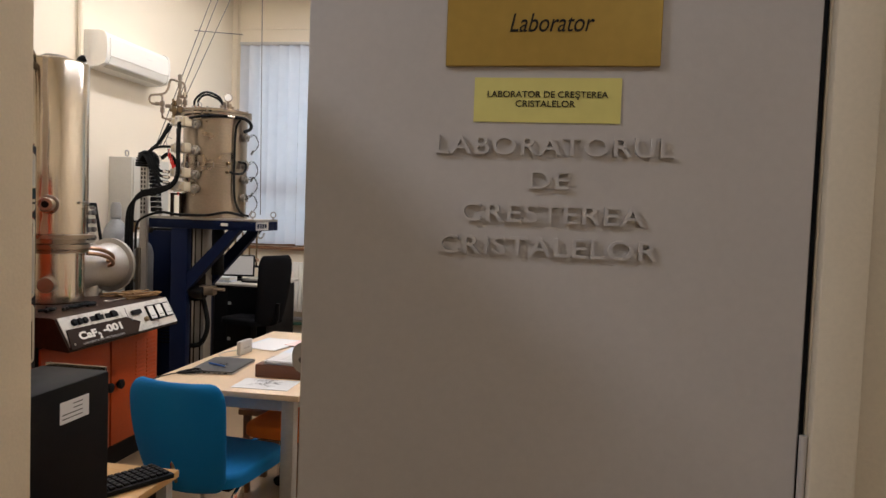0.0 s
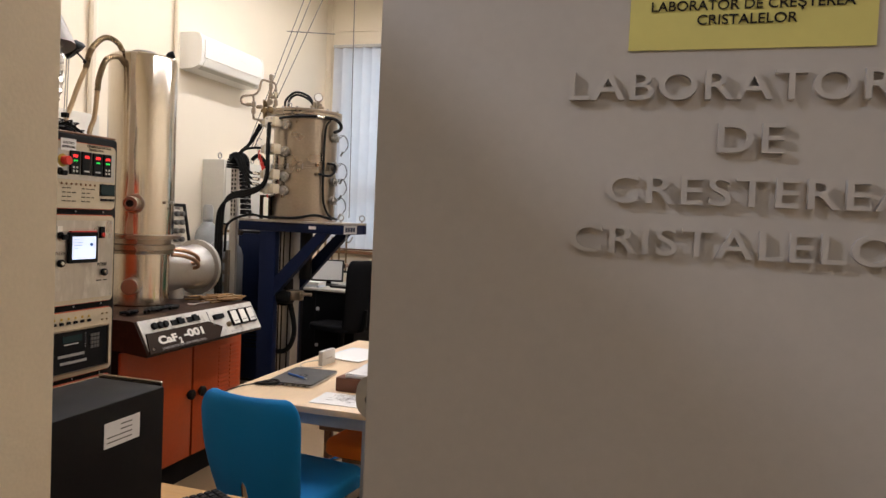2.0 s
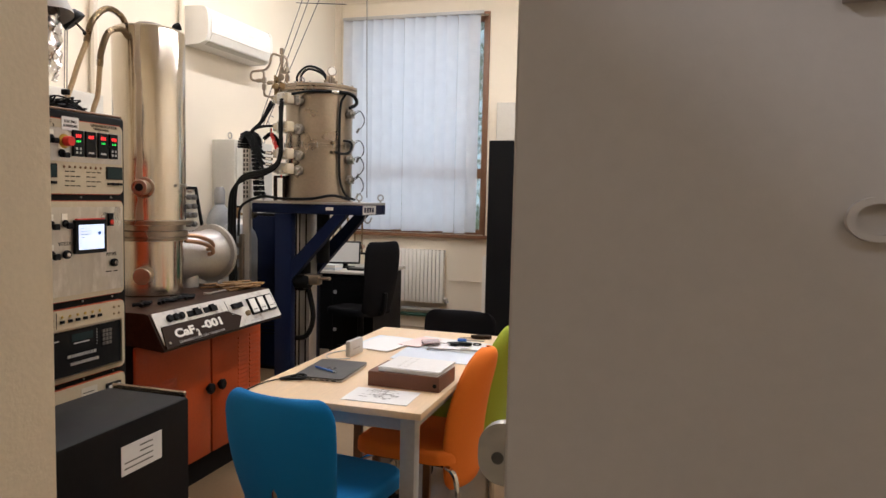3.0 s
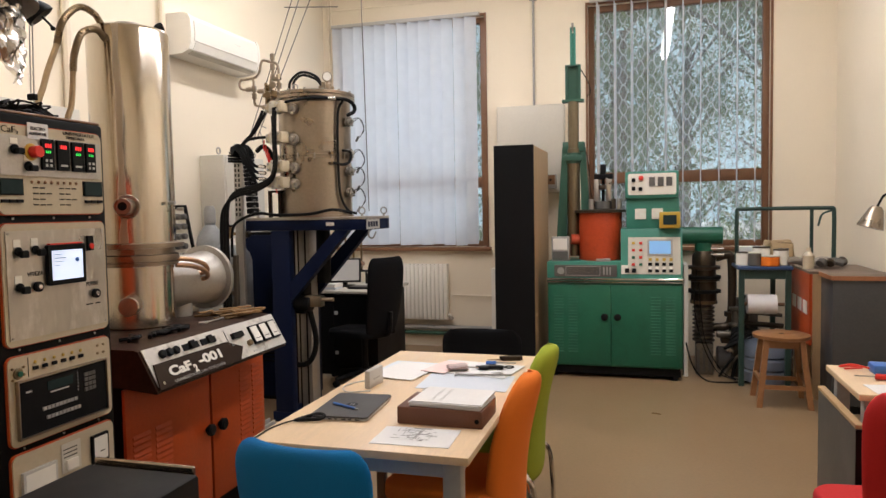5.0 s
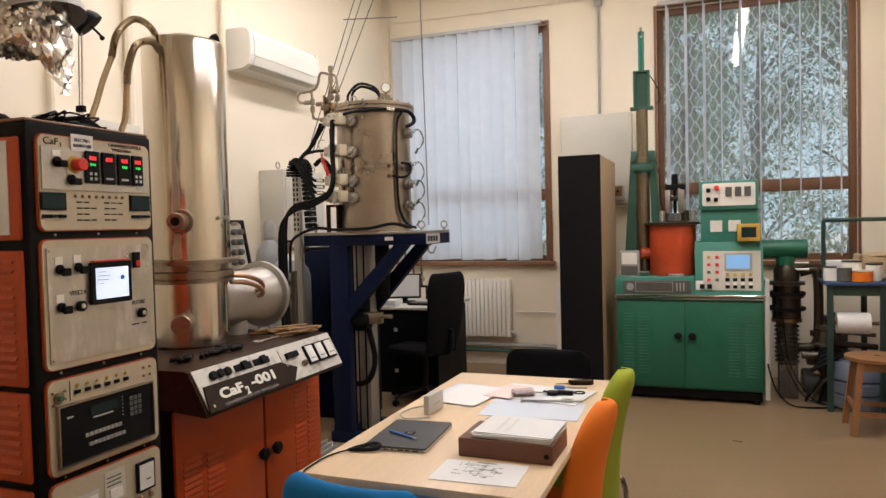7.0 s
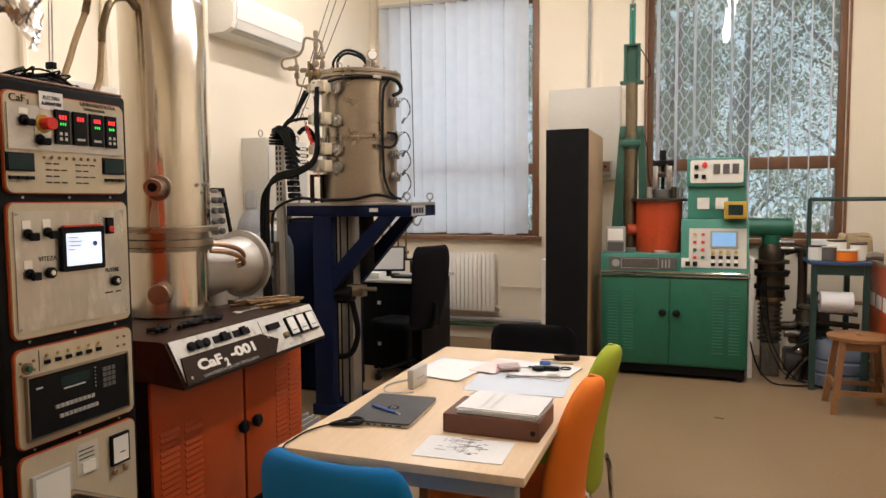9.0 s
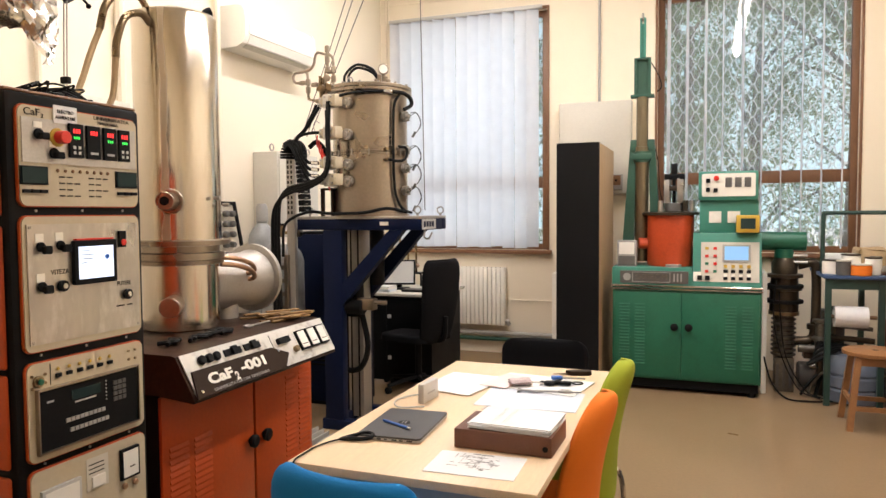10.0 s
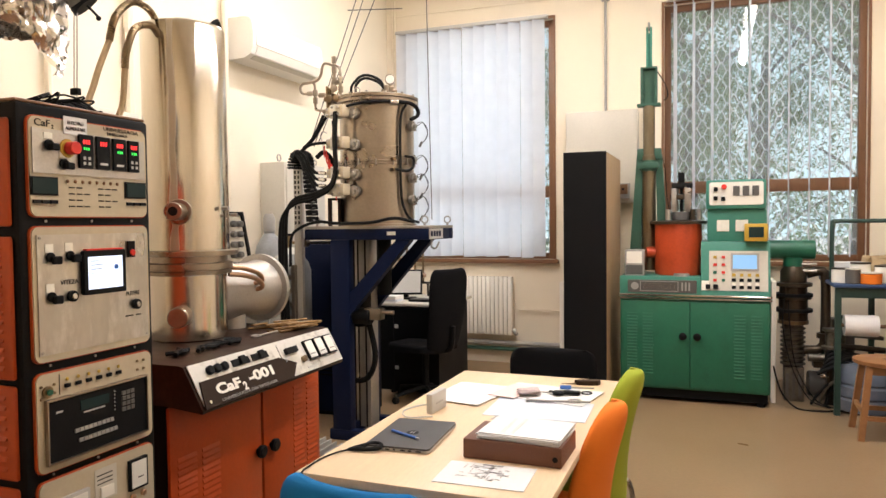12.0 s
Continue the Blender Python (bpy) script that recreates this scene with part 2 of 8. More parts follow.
M = dict(
    wall=mat("cream_wall_paint", (0.80, 0.715, 0.575), 0.75, vary=0.04, scale=1.2, grain=140, bump=0.08, stain=(0.74, 0.66, 0.52), amount=0.25),
    hallwall=mat("hall_wall_paint", (0.72, 0.62, 0.46), 0.6, vary=0.05, scale=2, grain=140, bump=0.06),
    ceiling=mat("ceiling_paint", (0.82, 0.78, 0.70), 0.85, vary=0.04),
    floor=mat("tan_linoleum", (0.245, 0.165, 0.09), 0.34, vary=0.10, scale=0.9, grain=50, bump=0.03, stain=(0.225, 0.15, 0.082), amount=0.05, coat=0.1),
    door=mat("grey_white_door_paint", (0.52, 0.47, 0.42), 0.45, vary=0.04, scale=2.5, grain=90, bump=0.03),
    letter=mat("painted_letters", (0.53, 0.48, 0.43), 0.45, vary=0.03, bump=0.02),
    brass=mat("brass_plate", (0.42, 0.27, 0.055), 0.42, metal=0.55, vary=0.08, bump=0.02),
    yellow=mat("yellow_paper", (0.72, 0.63, 0.19), 0.7, vary=0.04, bump=0.03),
    ink=mat("black_ink", (0.02, 0.018, 0.016), 0.6, vary=0.0, bump=0),
    black=mat("black_plastic", (0.007, 0.007, 0.0075), 0.5, vary=0.15, bump=0.04),
    rubber=mat("black_rubber", (0.007, 0.007, 0.007), 0.55, vary=0.2, bump=0.05),
    steelcase=mat("black_painted_steel", (0.005, 0.0045, 0.0045), 0.6, vary=0.15, bump=0.02, stain=(0.012, 0.010, 0.009), amount=0.4),
    orange=mat("orange_enamel", (0.42, 0.058, 0.008), 0.42, vary=0.10, scale=4, bump=0.03, stain=(0.32, 0.06, 0.02), amount=0.45),
    cream=mat("cream_panel_enamel", (0.50, 0.43, 0.31), 0.4, vary=0.06, scale=6, bump=0.02, stain=(0.45, 0.36, 0.22), amount=0.3),
    alu=mat("brushed_aluminium", (0.48, 0.455, 0.42), 0.42, metal=0.75, vary=0.12, scale=5, grain=120, bump=0.03, stain=(0.40, 0.36, 0.30), amount=0.5),
    polished=mat("polished_stainless", (0.66, 0.605, 0.52), 0.17, metal=1.0, vary=0.05, scale=2.5, bump=0.0, stretch=(1, 1, 0.25), stain=(0.60, 0.47, 0.33), amount=0.5, rvary=0.14),
    satin=mat("satin_stainless", (0.34, 0.285, 0.225), 0.30, metal=0.95, vary=0.10, scale=3, bump=0.006, stain=(0.34, 0.26, 0.19), amount=0.4),
    steel=mat("grey_steel", (0.42, 0.40, 0.37), 0.34, metal=0.9, vary=0.15, scale=8, bump=0.03),
    oldsteel=mat("oily_old_steel", (0.16, 0.145, 0.12), 0.38, metal=0.85, vary=0.25, scale=12, bump=0.03, stain=(0.05, 0.04, 0.03), amount=0.6),
    chrome=mat("chrome", (0.72, 0.70, 0.67), 0.14, metal=1.0, vary=0.04, bump=0.0),
    copper=mat("copper_pipe", (0.44, 0.27, 0.17), 0.35, metal=0.9, vary=0.15, bump=0.02),
    brasspipe=mat("dull_brass", (0.27, 0.20, 0.12), 0.30, metal=1.0, vary=0.12, scale=9, bump=0.006),
    blue=mat("dark_blue_enamel", (0.005, 0.010, 0.036), 0.45, vary=0.12, bump=0.02),
    bluefab=mat("blue_upholstery", (0.0, 0.16, 0.43), 0.9, vary=0.06, grain=300, bump=0.12),
    orangefab=mat("orange_upholstery", (0.80, 0.195, 0.015), 0.9, vary=0.06, grain=300, bump=0.12),
    greenfab=mat("lime_upholstery", (0.30, 0.36, 0.02), 0.9, vary=0.06, grain=300, bump=0.12),
    redfab=mat("red_upholstery", (0.52, 0.015, 0.015), 0.85, vary=0.06, grain=300, bump=0.12),
    blackfab=mat("black_upholstery", (0.006, 0.006, 0.007), 0.9, vary=0.15, grain=300, bump=0.12),
    maple=wood("maple_laminate", (0.72, 0.54, 0.35), (0.66, 0.48, 0.30), 0.38, (14, 1, 14)),
    oakdesk=wood("oak_desk", (0.50, 0.29, 0.10), (0.40, 0.21, 0.07), 0.42, (2, 14, 14)),
    beech=wood("beech_veneer", (0.44, 0.29, 0.15), (0.34, 0.21, 0.10), 0.45, (14, 14, 1)),
    brown=wood("brown_wood", (0.20, 0.10, 0.045), (0.13, 0.06, 0.03), 0.45, (6, 6, 1)),
    stoolwood=wood("stool_wood", (0.26, 0.12, 0.045), (0.17, 0.07, 0.03), 0.42, (3, 3, 3)),
    redtop=wood("reddish_bench_top", (0.30, 0.12, 0.05), (0.2, 0.08, 0.035), 0.4, (6, 2, 6)),
    greymetal=mat("grey_painted_metal", (0.34, 0.33, 0.31), 0.4, vary=0.08, bump=0.02),
    darkgrey=mat("dark_grey_cabinet", (0.10, 0.095, 0.088), 0.5, vary=0.1, bump=0.03),
    palegrey=mat("pale_grey_enamel", (0.56, 0.53, 0.46), 0.45, vary=0.05, bump=0.02),
    tank=mat("grey_tank_paint", (0.30, 0.31, 0.31), 0.42, vary=0.1, scale=5, bump=0.02, stain=(0.18, 0.18, 0.17), amount=0.4),
    white=mat("white_enamel", (0.80, 0.77, 0.70), 0.4, vary=0.03, bump=0.02),
    acwhite=mat("white_plastic", (0.82, 0.79, 0.72), 0.35, vary=0.02, bump=0.0),
    paper=mat("white_paper", (0.72, 0.715, 0.71), 0.75, vary=0.03, bump=0.04),
    bluepaper=mat("bluish_sheet", (0.60, 0.655, 0.73), 0.45, vary=0.03, bump=0.04),
    pink=mat("pink_sheet", (0.80, 0.60, 0.57), 0.7, vary=0.06, bump=0.04),
    binder=mat("brown_leatherette", (0.145, 0.058, 0.032), 0.5, vary=0.12, grain=200, bump=0.1),
    laptop=mat("grey_laptop_lid", (0.055, 0.053, 0.052), 0.45, metal=0.1, vary=0.05, bump=0.01),
    silver=mat("silver_plastic", (0.50, 0.49, 0.47), 0.4, vary=0.05, bump=0.0),
    greenm=mat("green_machine_enamel", (0.013, 0.118, 0.066), 0.4, vary=0.10, scale=4, bump=0.02, stain=(0.009, 0.075, 0.042), amount=0.4),
    greenl=mat("pale_green_enamel", (0.045, 0.21, 0.155), 0.4, vary=0.08, scale=4, bump=0.02),
    greendk=mat("dark_green_steel", (0.025, 0.085, 0.055), 0.45, vary=0.15, scale=6, bump=0.03),
    drum=mat("red_orange_drum", (0.52, 0.07, 0.02), 0.4, vary=0.12, scale=5, bump=0.02, stain=(0.3, 0.04, 0.015), amount=0.4),
    bronze=mat("oily_bronze", (0.06, 0.045, 0.03), 0.40, metal=0.7, vary=0.25, scale=9, bump=0.05),
    oxide=mat("brown_oxide_sheet", (0.028, 0.014, 0.009), 0.38, vary=0.25, scale=6, bump=0.04, stain=(0.055, 0.026, 0.014), amount=0.6),
    rust=mat("rusty_tools", (0.24, 0.14, 0.055), 0.6, metal=0.3, vary=0.3, scale=20, bump=0.1),
    chipped=mat("chipped_white_enamel", (0.62, 0.60, 0.55), 0.45, vary=0.05, scale=7, bump=0.02, stain=(0.15, 0.11, 0.08), amount=0.75),
    nameplate=mat("dark_nameplate", (0.028, 0.016, 0.010), 0.6, vary=0.1, bump=0.02),
    frame=wood("brown_window_frame", (0.20, 0.095, 0.045), (0.13, 0.06, 0.03), 0.45, (5, 5, 1)),
    pvc=mat("beige_hose", (0.42, 0.30, 0.16), 0.5, vary=0.15, bump=0.02),
    foil=mat("aluminium_foil", (0.75, 0.72, 0.68), 0.18, metal=1.0, vary=0.1, bump=0.12, grain=35),
    screen=glow("lit_screen", (0.70, 0.80, 1.0), 0.85),
    # emission for the added panel that brightens the view behind the trees
    backglow=glow("backdrop_glow", (0.64, 0.86, 0.95), 0.38),
    bluescreen=glow("blue_screen", (0.20, 0.42, 0.72), 0.32),
    redled=glow("red_digits", (1.0, 0.03, 0.03), 1.6),
    greenled=glow("green_digits", (0.05, 1.0, 0.12), 0.8),
    lcd=mat("dark_lcd", (0.02, 0.035, 0.035), 0.15, vary=0.05, bump=0.0),
    meter=mat("meter_face", (0.80, 0.78, 0.72), 0.3, vary=0.02, bump=0.0),
    red=mat("red_plastic", (0.65, 0.03, 0.02), 0.35, vary=0.03, bump=0.0),
    yplastic=mat("yellow_plastic", (0.48, 0.31, 0.04), 0.4, vary=0.05, bump=0.0),
    crystal=mat("dull_crystal", (0.46, 0.36, 0.35), 0.35, vary=0.25, scale=30, bump=0.1),
    bluepen=mat("blue_plastic", (0.05, 0.16, 0.50), 0.35, vary=0.03, bump=0.0),
    blueplate=mat("blue_bench_top", (0.035, 0.07, 0.16), 0.4, vary=0.12, scale=8, bump=0.02),
    bottle=mat("blue_water_bottle", (0.42, 0.50, 0.64), 0.14, trans=0.6, vary=0.05, bump=0.0),
    hallglow=glow("corridor_shade", (1.0, 0.95, 0.88), 2.5),
    # pale upright smears in the colour imitate streaky reflections on the plate
    streakalu=mat("reflection_streaked_metal", (0.52, 0.48, 0.42), 0.34, metal=0.85, vary=0.12, scale=8, grain=40, bump=0.006, stretch=(1, 1, 0.4), stain=(0.74, 0.71, 0.66), amount=0.8),
    tube=glow("fluorescent_tube", (1.0, 0.93, 0.82), 22.0),
    slat=translucent("blind_fabric", (0.80, 0.83, 0.88), 0.5),
    grille=mat("white_security_mesh", (0.80, 0.83, 0.85), 0.4, vary=0.08, bump=0.0),
    worntop=wood("worn_top", (0.17, 0.125, 0.095), (0.12, 0.085, 0.065), 0.5, (2, 6, 6)),
    darkcab=mat("dark_cabinet_steel", (0.05, 0.05, 0.05), 0.45, vary=0.15, scale=4, bump=0.02),
    tubegreen=mat("dark_green_tube", (0.02, 0.05, 0.04), 0.45, vary=0.2, scale=9, bump=0.02),
    agedtube=mat("aged_tube", (0.19, 0.155, 0.10), 0.35, 0.85, vary=0.25, scale=5, stretch=(1, 1, 0.15), stain=(0.07, 0.055, 0.04), amount=0.35, bump=0.02),
    yard=mat("yard", (0.52, 0.52, 0.50), 0.85, vary=0.15, scale=0.8, bump=0.1),
    leaf=translucent("leaf", (0.12, 0.19, 0.06), 0.5, 0.4),
    bark=mat("bark", (0.09, 0.065, 0.045), 0.85, vary=0.3, scale=12, bump=0.3),
    grass=mat("lawn", (0.06, 0.11, 0.03), 0.9, vary=0.3, scale=0.6, bump=0.2),
    facade=mat("far_facade", (0.55, 0.53, 0.50), 0.8, vary=0.06),
)
glass = bpy.data.materials.new("window_glass")
glass.use_nodes = True
gn, gl = glass.node_tree.nodes, glass.node_tree.links
gt, gg, gm, gf = gn.new("ShaderNodeBsdfTransparent"), gn.new("ShaderNodeBsdfGlossy"), gn.new("ShaderNodeMixShader"), gn.new("ShaderNodeFresnel")
gg.inputs["Roughness"].default_value = 0.02
gf.inputs["IOR"].default_value = 1.75
gl.new(gf.outputs[0], gm.inputs[0])
# a bluish translucent share, glowing with the sky, paints a veil of haze over the panes
gd, gx = gn.new("ShaderNodeBsdfTranslucent"), gn.new("ShaderNodeMixShader")
gd.inputs["Color"].default_value = (0.72, 0.86, 0.95, 1)
gx.inputs[0].default_value = 0.2
gl.new(gt.outputs[0], gx.inputs[1])
gl.new(gd.outputs[0], gx.inputs[2])
gl.new(gx.outputs[0], gm.inputs[1])
gl.new(gg.outputs[0], gm.inputs[2])
gl.new(gm.outputs[0], gn["Material Output"].inputs["Surface"])
M["glass"] = glass

# the column's steel carries one long dried streak, at a fixed side of the cylinder
streaky = M["polished"].copy()
streaky.name = "streaked_stainless"
M["streaked"] = streaky
kn_, kl_ = streaky.node_tree.nodes, streaky.node_tree.links
kb_ = kn_["Principled BSDF"]
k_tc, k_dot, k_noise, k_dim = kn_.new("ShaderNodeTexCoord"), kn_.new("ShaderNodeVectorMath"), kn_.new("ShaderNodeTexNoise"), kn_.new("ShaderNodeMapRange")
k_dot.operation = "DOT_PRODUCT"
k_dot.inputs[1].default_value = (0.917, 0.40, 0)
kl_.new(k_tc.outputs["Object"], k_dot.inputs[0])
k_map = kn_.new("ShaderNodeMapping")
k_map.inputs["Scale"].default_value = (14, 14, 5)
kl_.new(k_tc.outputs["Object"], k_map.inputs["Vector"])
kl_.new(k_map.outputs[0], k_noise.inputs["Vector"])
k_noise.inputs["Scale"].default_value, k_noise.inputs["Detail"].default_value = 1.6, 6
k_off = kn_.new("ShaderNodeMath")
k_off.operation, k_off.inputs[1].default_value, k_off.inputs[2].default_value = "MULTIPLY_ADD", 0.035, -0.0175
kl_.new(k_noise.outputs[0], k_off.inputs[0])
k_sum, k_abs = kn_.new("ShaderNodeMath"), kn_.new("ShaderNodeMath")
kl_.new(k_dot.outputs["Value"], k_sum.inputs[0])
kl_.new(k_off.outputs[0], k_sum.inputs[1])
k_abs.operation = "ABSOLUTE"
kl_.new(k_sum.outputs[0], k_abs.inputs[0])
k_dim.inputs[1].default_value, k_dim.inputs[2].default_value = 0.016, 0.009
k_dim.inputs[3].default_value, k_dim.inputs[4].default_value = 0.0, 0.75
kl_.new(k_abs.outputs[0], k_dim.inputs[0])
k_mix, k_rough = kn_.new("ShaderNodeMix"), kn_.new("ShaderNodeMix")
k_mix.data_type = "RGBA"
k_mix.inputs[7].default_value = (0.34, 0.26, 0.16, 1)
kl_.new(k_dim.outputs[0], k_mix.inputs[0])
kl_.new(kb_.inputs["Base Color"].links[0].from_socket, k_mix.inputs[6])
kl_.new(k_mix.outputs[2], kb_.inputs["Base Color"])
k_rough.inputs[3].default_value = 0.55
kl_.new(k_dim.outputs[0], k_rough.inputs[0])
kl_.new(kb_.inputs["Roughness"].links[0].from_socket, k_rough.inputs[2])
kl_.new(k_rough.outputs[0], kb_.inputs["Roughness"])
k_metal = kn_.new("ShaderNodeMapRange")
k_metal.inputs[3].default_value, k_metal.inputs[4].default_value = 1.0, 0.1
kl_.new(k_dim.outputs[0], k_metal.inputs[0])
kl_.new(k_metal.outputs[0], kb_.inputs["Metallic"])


# ---- mesh helpers ----
def box(bm, x0, x1, y0, y1, z0, z1, r=0.0, seg=2):
    v = [bm.verts.new(p) for p in ((x0, y0, z0), (x1, y0, z0), (x1, y1, z0), (x0, y1, z0), (x0, y0, z1), (x1, y0, z1), (x1, y1, z1), (x0, y1, z1))]
    fs = [bm.faces.new([v[i] for i in f]) for f in ((3, 2, 1, 0), (4, 5, 6, 7), (0, 1, 5, 4), (1, 2, 6, 5), (2, 3, 7, 6), (3, 0, 4, 7))]
    if r:
        es = list({e for f in fs for e in f.edges})
        bmesh.ops.bevel(bm, geom=es, offset=r, segments=seg, affect="EDGES", profile=0.5)
    return bm


def bx(*a, **k):
    return box(bmesh.new(), *a, **k)


def frame_axes(d):
    d = Vector(d).normalized()
    u = d.cross(Vector((0, 0, 1)) if abs(d.z) < 0.9 else Vector((1, 0, 0))).normalized()
    return u, d.cross(u)


def lathe(bm, base, axis, rings, n=32, caps=True):
    """rings: (distance along the axis, radius)."""
    d = Vector(axis).normalized()
    u, w = frame_axes(d)
    rows = []
    for h, r in rings:
        c = Vector(base) + d * h
        rows.append([bm.verts.new(c + (u * math.cos(2 * math.pi * i / n) + w * math.sin(2 * math.pi * i / n)) * r) for i in range(n)])
    for a, b in zip(rows, rows[1:]):
        for i in range(n):
            bm.faces.new((a[i], a[(i + 1) % n], b[(i + 1) % n], b[i])).smooth = True
    if caps:
        bm.faces.new(rows[0][::-1])
        bm.faces.new(rows[-1])
    return bm


def cyl(bm, p0, p1, r, n=16, ch=0.0):
    p0, p1 = Vector(p0), Vector(p1)
    h = (p1 - p0).length
    rings = [(0, r - ch), (ch, r), (h - ch, r), (h, r - ch)] if ch else [(0, r), (h, r)]
    return lathe(bm, p0, p1 - p0, rings, n)


def cy(*a, **k):
    return cyl(bmesh.new(), *a, **k)


def smooth_path(pts, steps=6):
    P = [Vector(p) for p in pts]
    P = [P[0] * 2 - P[1]] + P + [P[-1] * 2 - P[-2]]
    out = []
    for a, b, c, d in zip(P, P[1:], P[2:], P[3:]):
        for i in range(steps):
            t = i / steps
            out.append(0.5 * ((2 * b) + (c - a) * t + (2 * a - 5 * b + 4 * c - d) * t * t + (3 * b - a - 3 * c + d) * t ** 3))
    return out + [P[-2]]


def hose(bm, pts, r, n=8, steps=6, curved=True):
    pts = smooth_path(pts, steps) if curved else [Vector(p) for p in pts]
    rows, u = [], None
    for i, p in enumerate(pts):
        d = (pts[min(i + 1, len(pts) - 1)] - pts[max(i - 1, 0)]).normalized()
        if u is None:
            u, w = frame_axes(d)
        u = (u - d * u.dot(d)).normalized()
        w = d.cross(u)
        rows.append([bm.verts.new(p + (u * math.cos(2 * math.pi * k / n) + w * math.sin(2 * math.pi * k / n)) * r) for k in range(n)])
    for a, b in zip(rows, rows[1:]):
        for k in range(n):
            bm.faces.new((a[k], a[(k + 1) % n], b[(k + 1) % n], b[k])).smooth = True
    bm.faces.new(rows[0][::-1])
    bm.faces.new(rows[-1])
    return bm


def hs(*a, **k):
    return hose(bmesh.new(), *a, **k)


def prism(bm, outline, axis, a, b):
    """outline: (u, v) pairs in the plane across the axis; extruded from a to b."""
    def at(u, v, w):
        return {"x": (w, u, v), "y": (u, w, v), "z": (u, v, w)}[axis]
    lo = [bm.verts.new(at(u, v, a)) for u, v in outline]
    hi = [bm.verts.new(at(u, v, b)) for u, v in outline]
    n = len(outline)
    bm.faces.new(lo[::-1])
    bm.faces.new(hi)
    for i in range(n):
        bm.faces.new((lo[i], lo[(i + 1) % n], hi[(i + 1) % n], hi[i]))
    bmesh.ops.recalc_face_normals(bm, faces=bm.faces[:])
    return bm


def rounded(u0, u1, v0, v1, r, n=5):
    out = []
    for cu, cv, a0 in ((u1 - r, v1 - r, 0), (u0 + r, v1 - r, 90), (u0 + r, v0 + r, 180), (u1 - r, v0 + r, 270)):
        for i in range(n + 1):
            a = radians(a0 + 90 * i / n)
            out.append((cu + r * math.cos(a), cv + r * math.sin(a)))
    return out


def mesh_of(name, bm, material):
    me = bpy.data.meshes.new(name)
    bm.normal_update()
    bm.to_mesh(me)
    bm.free()
    me.materials.append(M[material])
    me.set_sharp_from_angle(angle=radians(32))
    return me


def root_of(ob):
    while ob.parent:
        ob = ob.parent
    return ob


def part(name, bm, material, parent, label=""):
    """A mesh in the world's metres (or the thing's own, where it is moved later) under a thing or a part."""
    base = root_of(parent).matrix_basis.translation
    if base.length:
        bmesh.ops.translate(bm, verts=bm.verts[:], vec=-base)
    ob = new(name, mesh_of(name, bm, material))
    ob.parent = parent
    return tagged(ob, label)


def thing(name, label, category, base=(0, 0, 0), group="", kind=""):
    ob = new(name)
    ob.empty_display_size = 0.1
    ob.matrix_basis = pose(*base)
    return tagged(ob, label, category, group, kind)


def solid(name, bm, material, label, category, base=(0, 0, 0), group="", kind=""):
    bmesh.ops.translate(bm, verts=bm.verts[:], vec=-Vector(base))
    ob = new(name, mesh_of(name, bm, material))
    ob.matrix_basis = pose(*base)
    return tagged(ob, label, category, group, kind)


def setting(name, bm, material, label):
    return tagged(new(name, mesh_of(name, bm, material)), label, kind="structure")


def words(name, body, size, m, material, parent, depth=0.0006, label="", shear=0.0, spacing=1.0, align="CENTER", width=None, bold=0.0):
    cu = bpy.data.curves.new(name, "FONT")
    cu.body, cu.size, cu.extrude, cu.shear, cu.space_character = body, size, depth, shear, spacing
    cu.align_x, cu.align_y, cu.offset = align, "CENTER", bold
    tmp = new("tmp", cu)
    bpy.context.view_layer.update()
    me = bpy.data.meshes.new_from_object(tmp.evaluated_get(bpy.context.evaluated_depsgraph_get()))
    bpy.data.objects.remove(tmp)
    if width:
        xs = [v.co.x for v in me.vertices]
        k = width / (max(xs) - min(xs))
        for v in me.vertices:
            v.co.x *= k
    root = root_of(parent)
    me.transform(Matrix.Translation(-root.matrix_basis.translation) @ m)
    me.materials.clear()
    me.materials.append(M[material])
    ob = new(name, me)
    ob.parent = parent
    return tagged(ob, label)


# ---- structure ----
XW, XE, YN, YS = -2.2, 2.84, 3.83, -2.92
HALL = -3.14
setting("floor", bx(XW - 0.3, XE + 0.3, -5.6, YN + 0.3, -0.2, 0.0), "floor", "worn tan linoleum floor of the laboratory and corridor")
setting("ceiling", bx(XW - 0.3, XE + 0.3, HALL, YN + 0.3, CEIL, CEIL + 0.25), "ceiling", "off-white plaster ceiling of the laboratory")
setting("wall_west", bx(XW - 0.3, XW, HALL, YN + 0.3, 0, CEIL), "wall", "cream painted plaster wall")
setting("wall_east", bx(XE, XE + 0.3, HALL, YN + 0.3, 0, CEIL), "wall", "cream painted plaster wall")


def pierced_wall(name, x0, x1, y0, y1, z1, holes, material, label):
    bm = bmesh.new()
    x = x0
    for h0, h1, b, t in holes:
        box(bm, x, h0, y0, y1, 0, z1)
        if b > 0:
            box(bm, h0, h1, y0, y1, 0, b)
        box(bm, h0, h1, y0, y1, t, z1)
        x = h1
    box(bm, x, x1, y0, y1, 0, z1)
    bmesh.ops.remove_doubles(bm, verts=bm.verts[:], dist=0.0005)
    return setting(name, bm, material, label)


WIN = [(-2.02, -0.40, 1.06, 3.42), (0.64, 2.29, 1.06, 3.42)]
DOOR = (0.722, 2.075, 2.25)
pierced_wall("wall_north", XW, XE, YN, YN + 0.3, CEIL, WIN, "wall", "cream painted window wall")
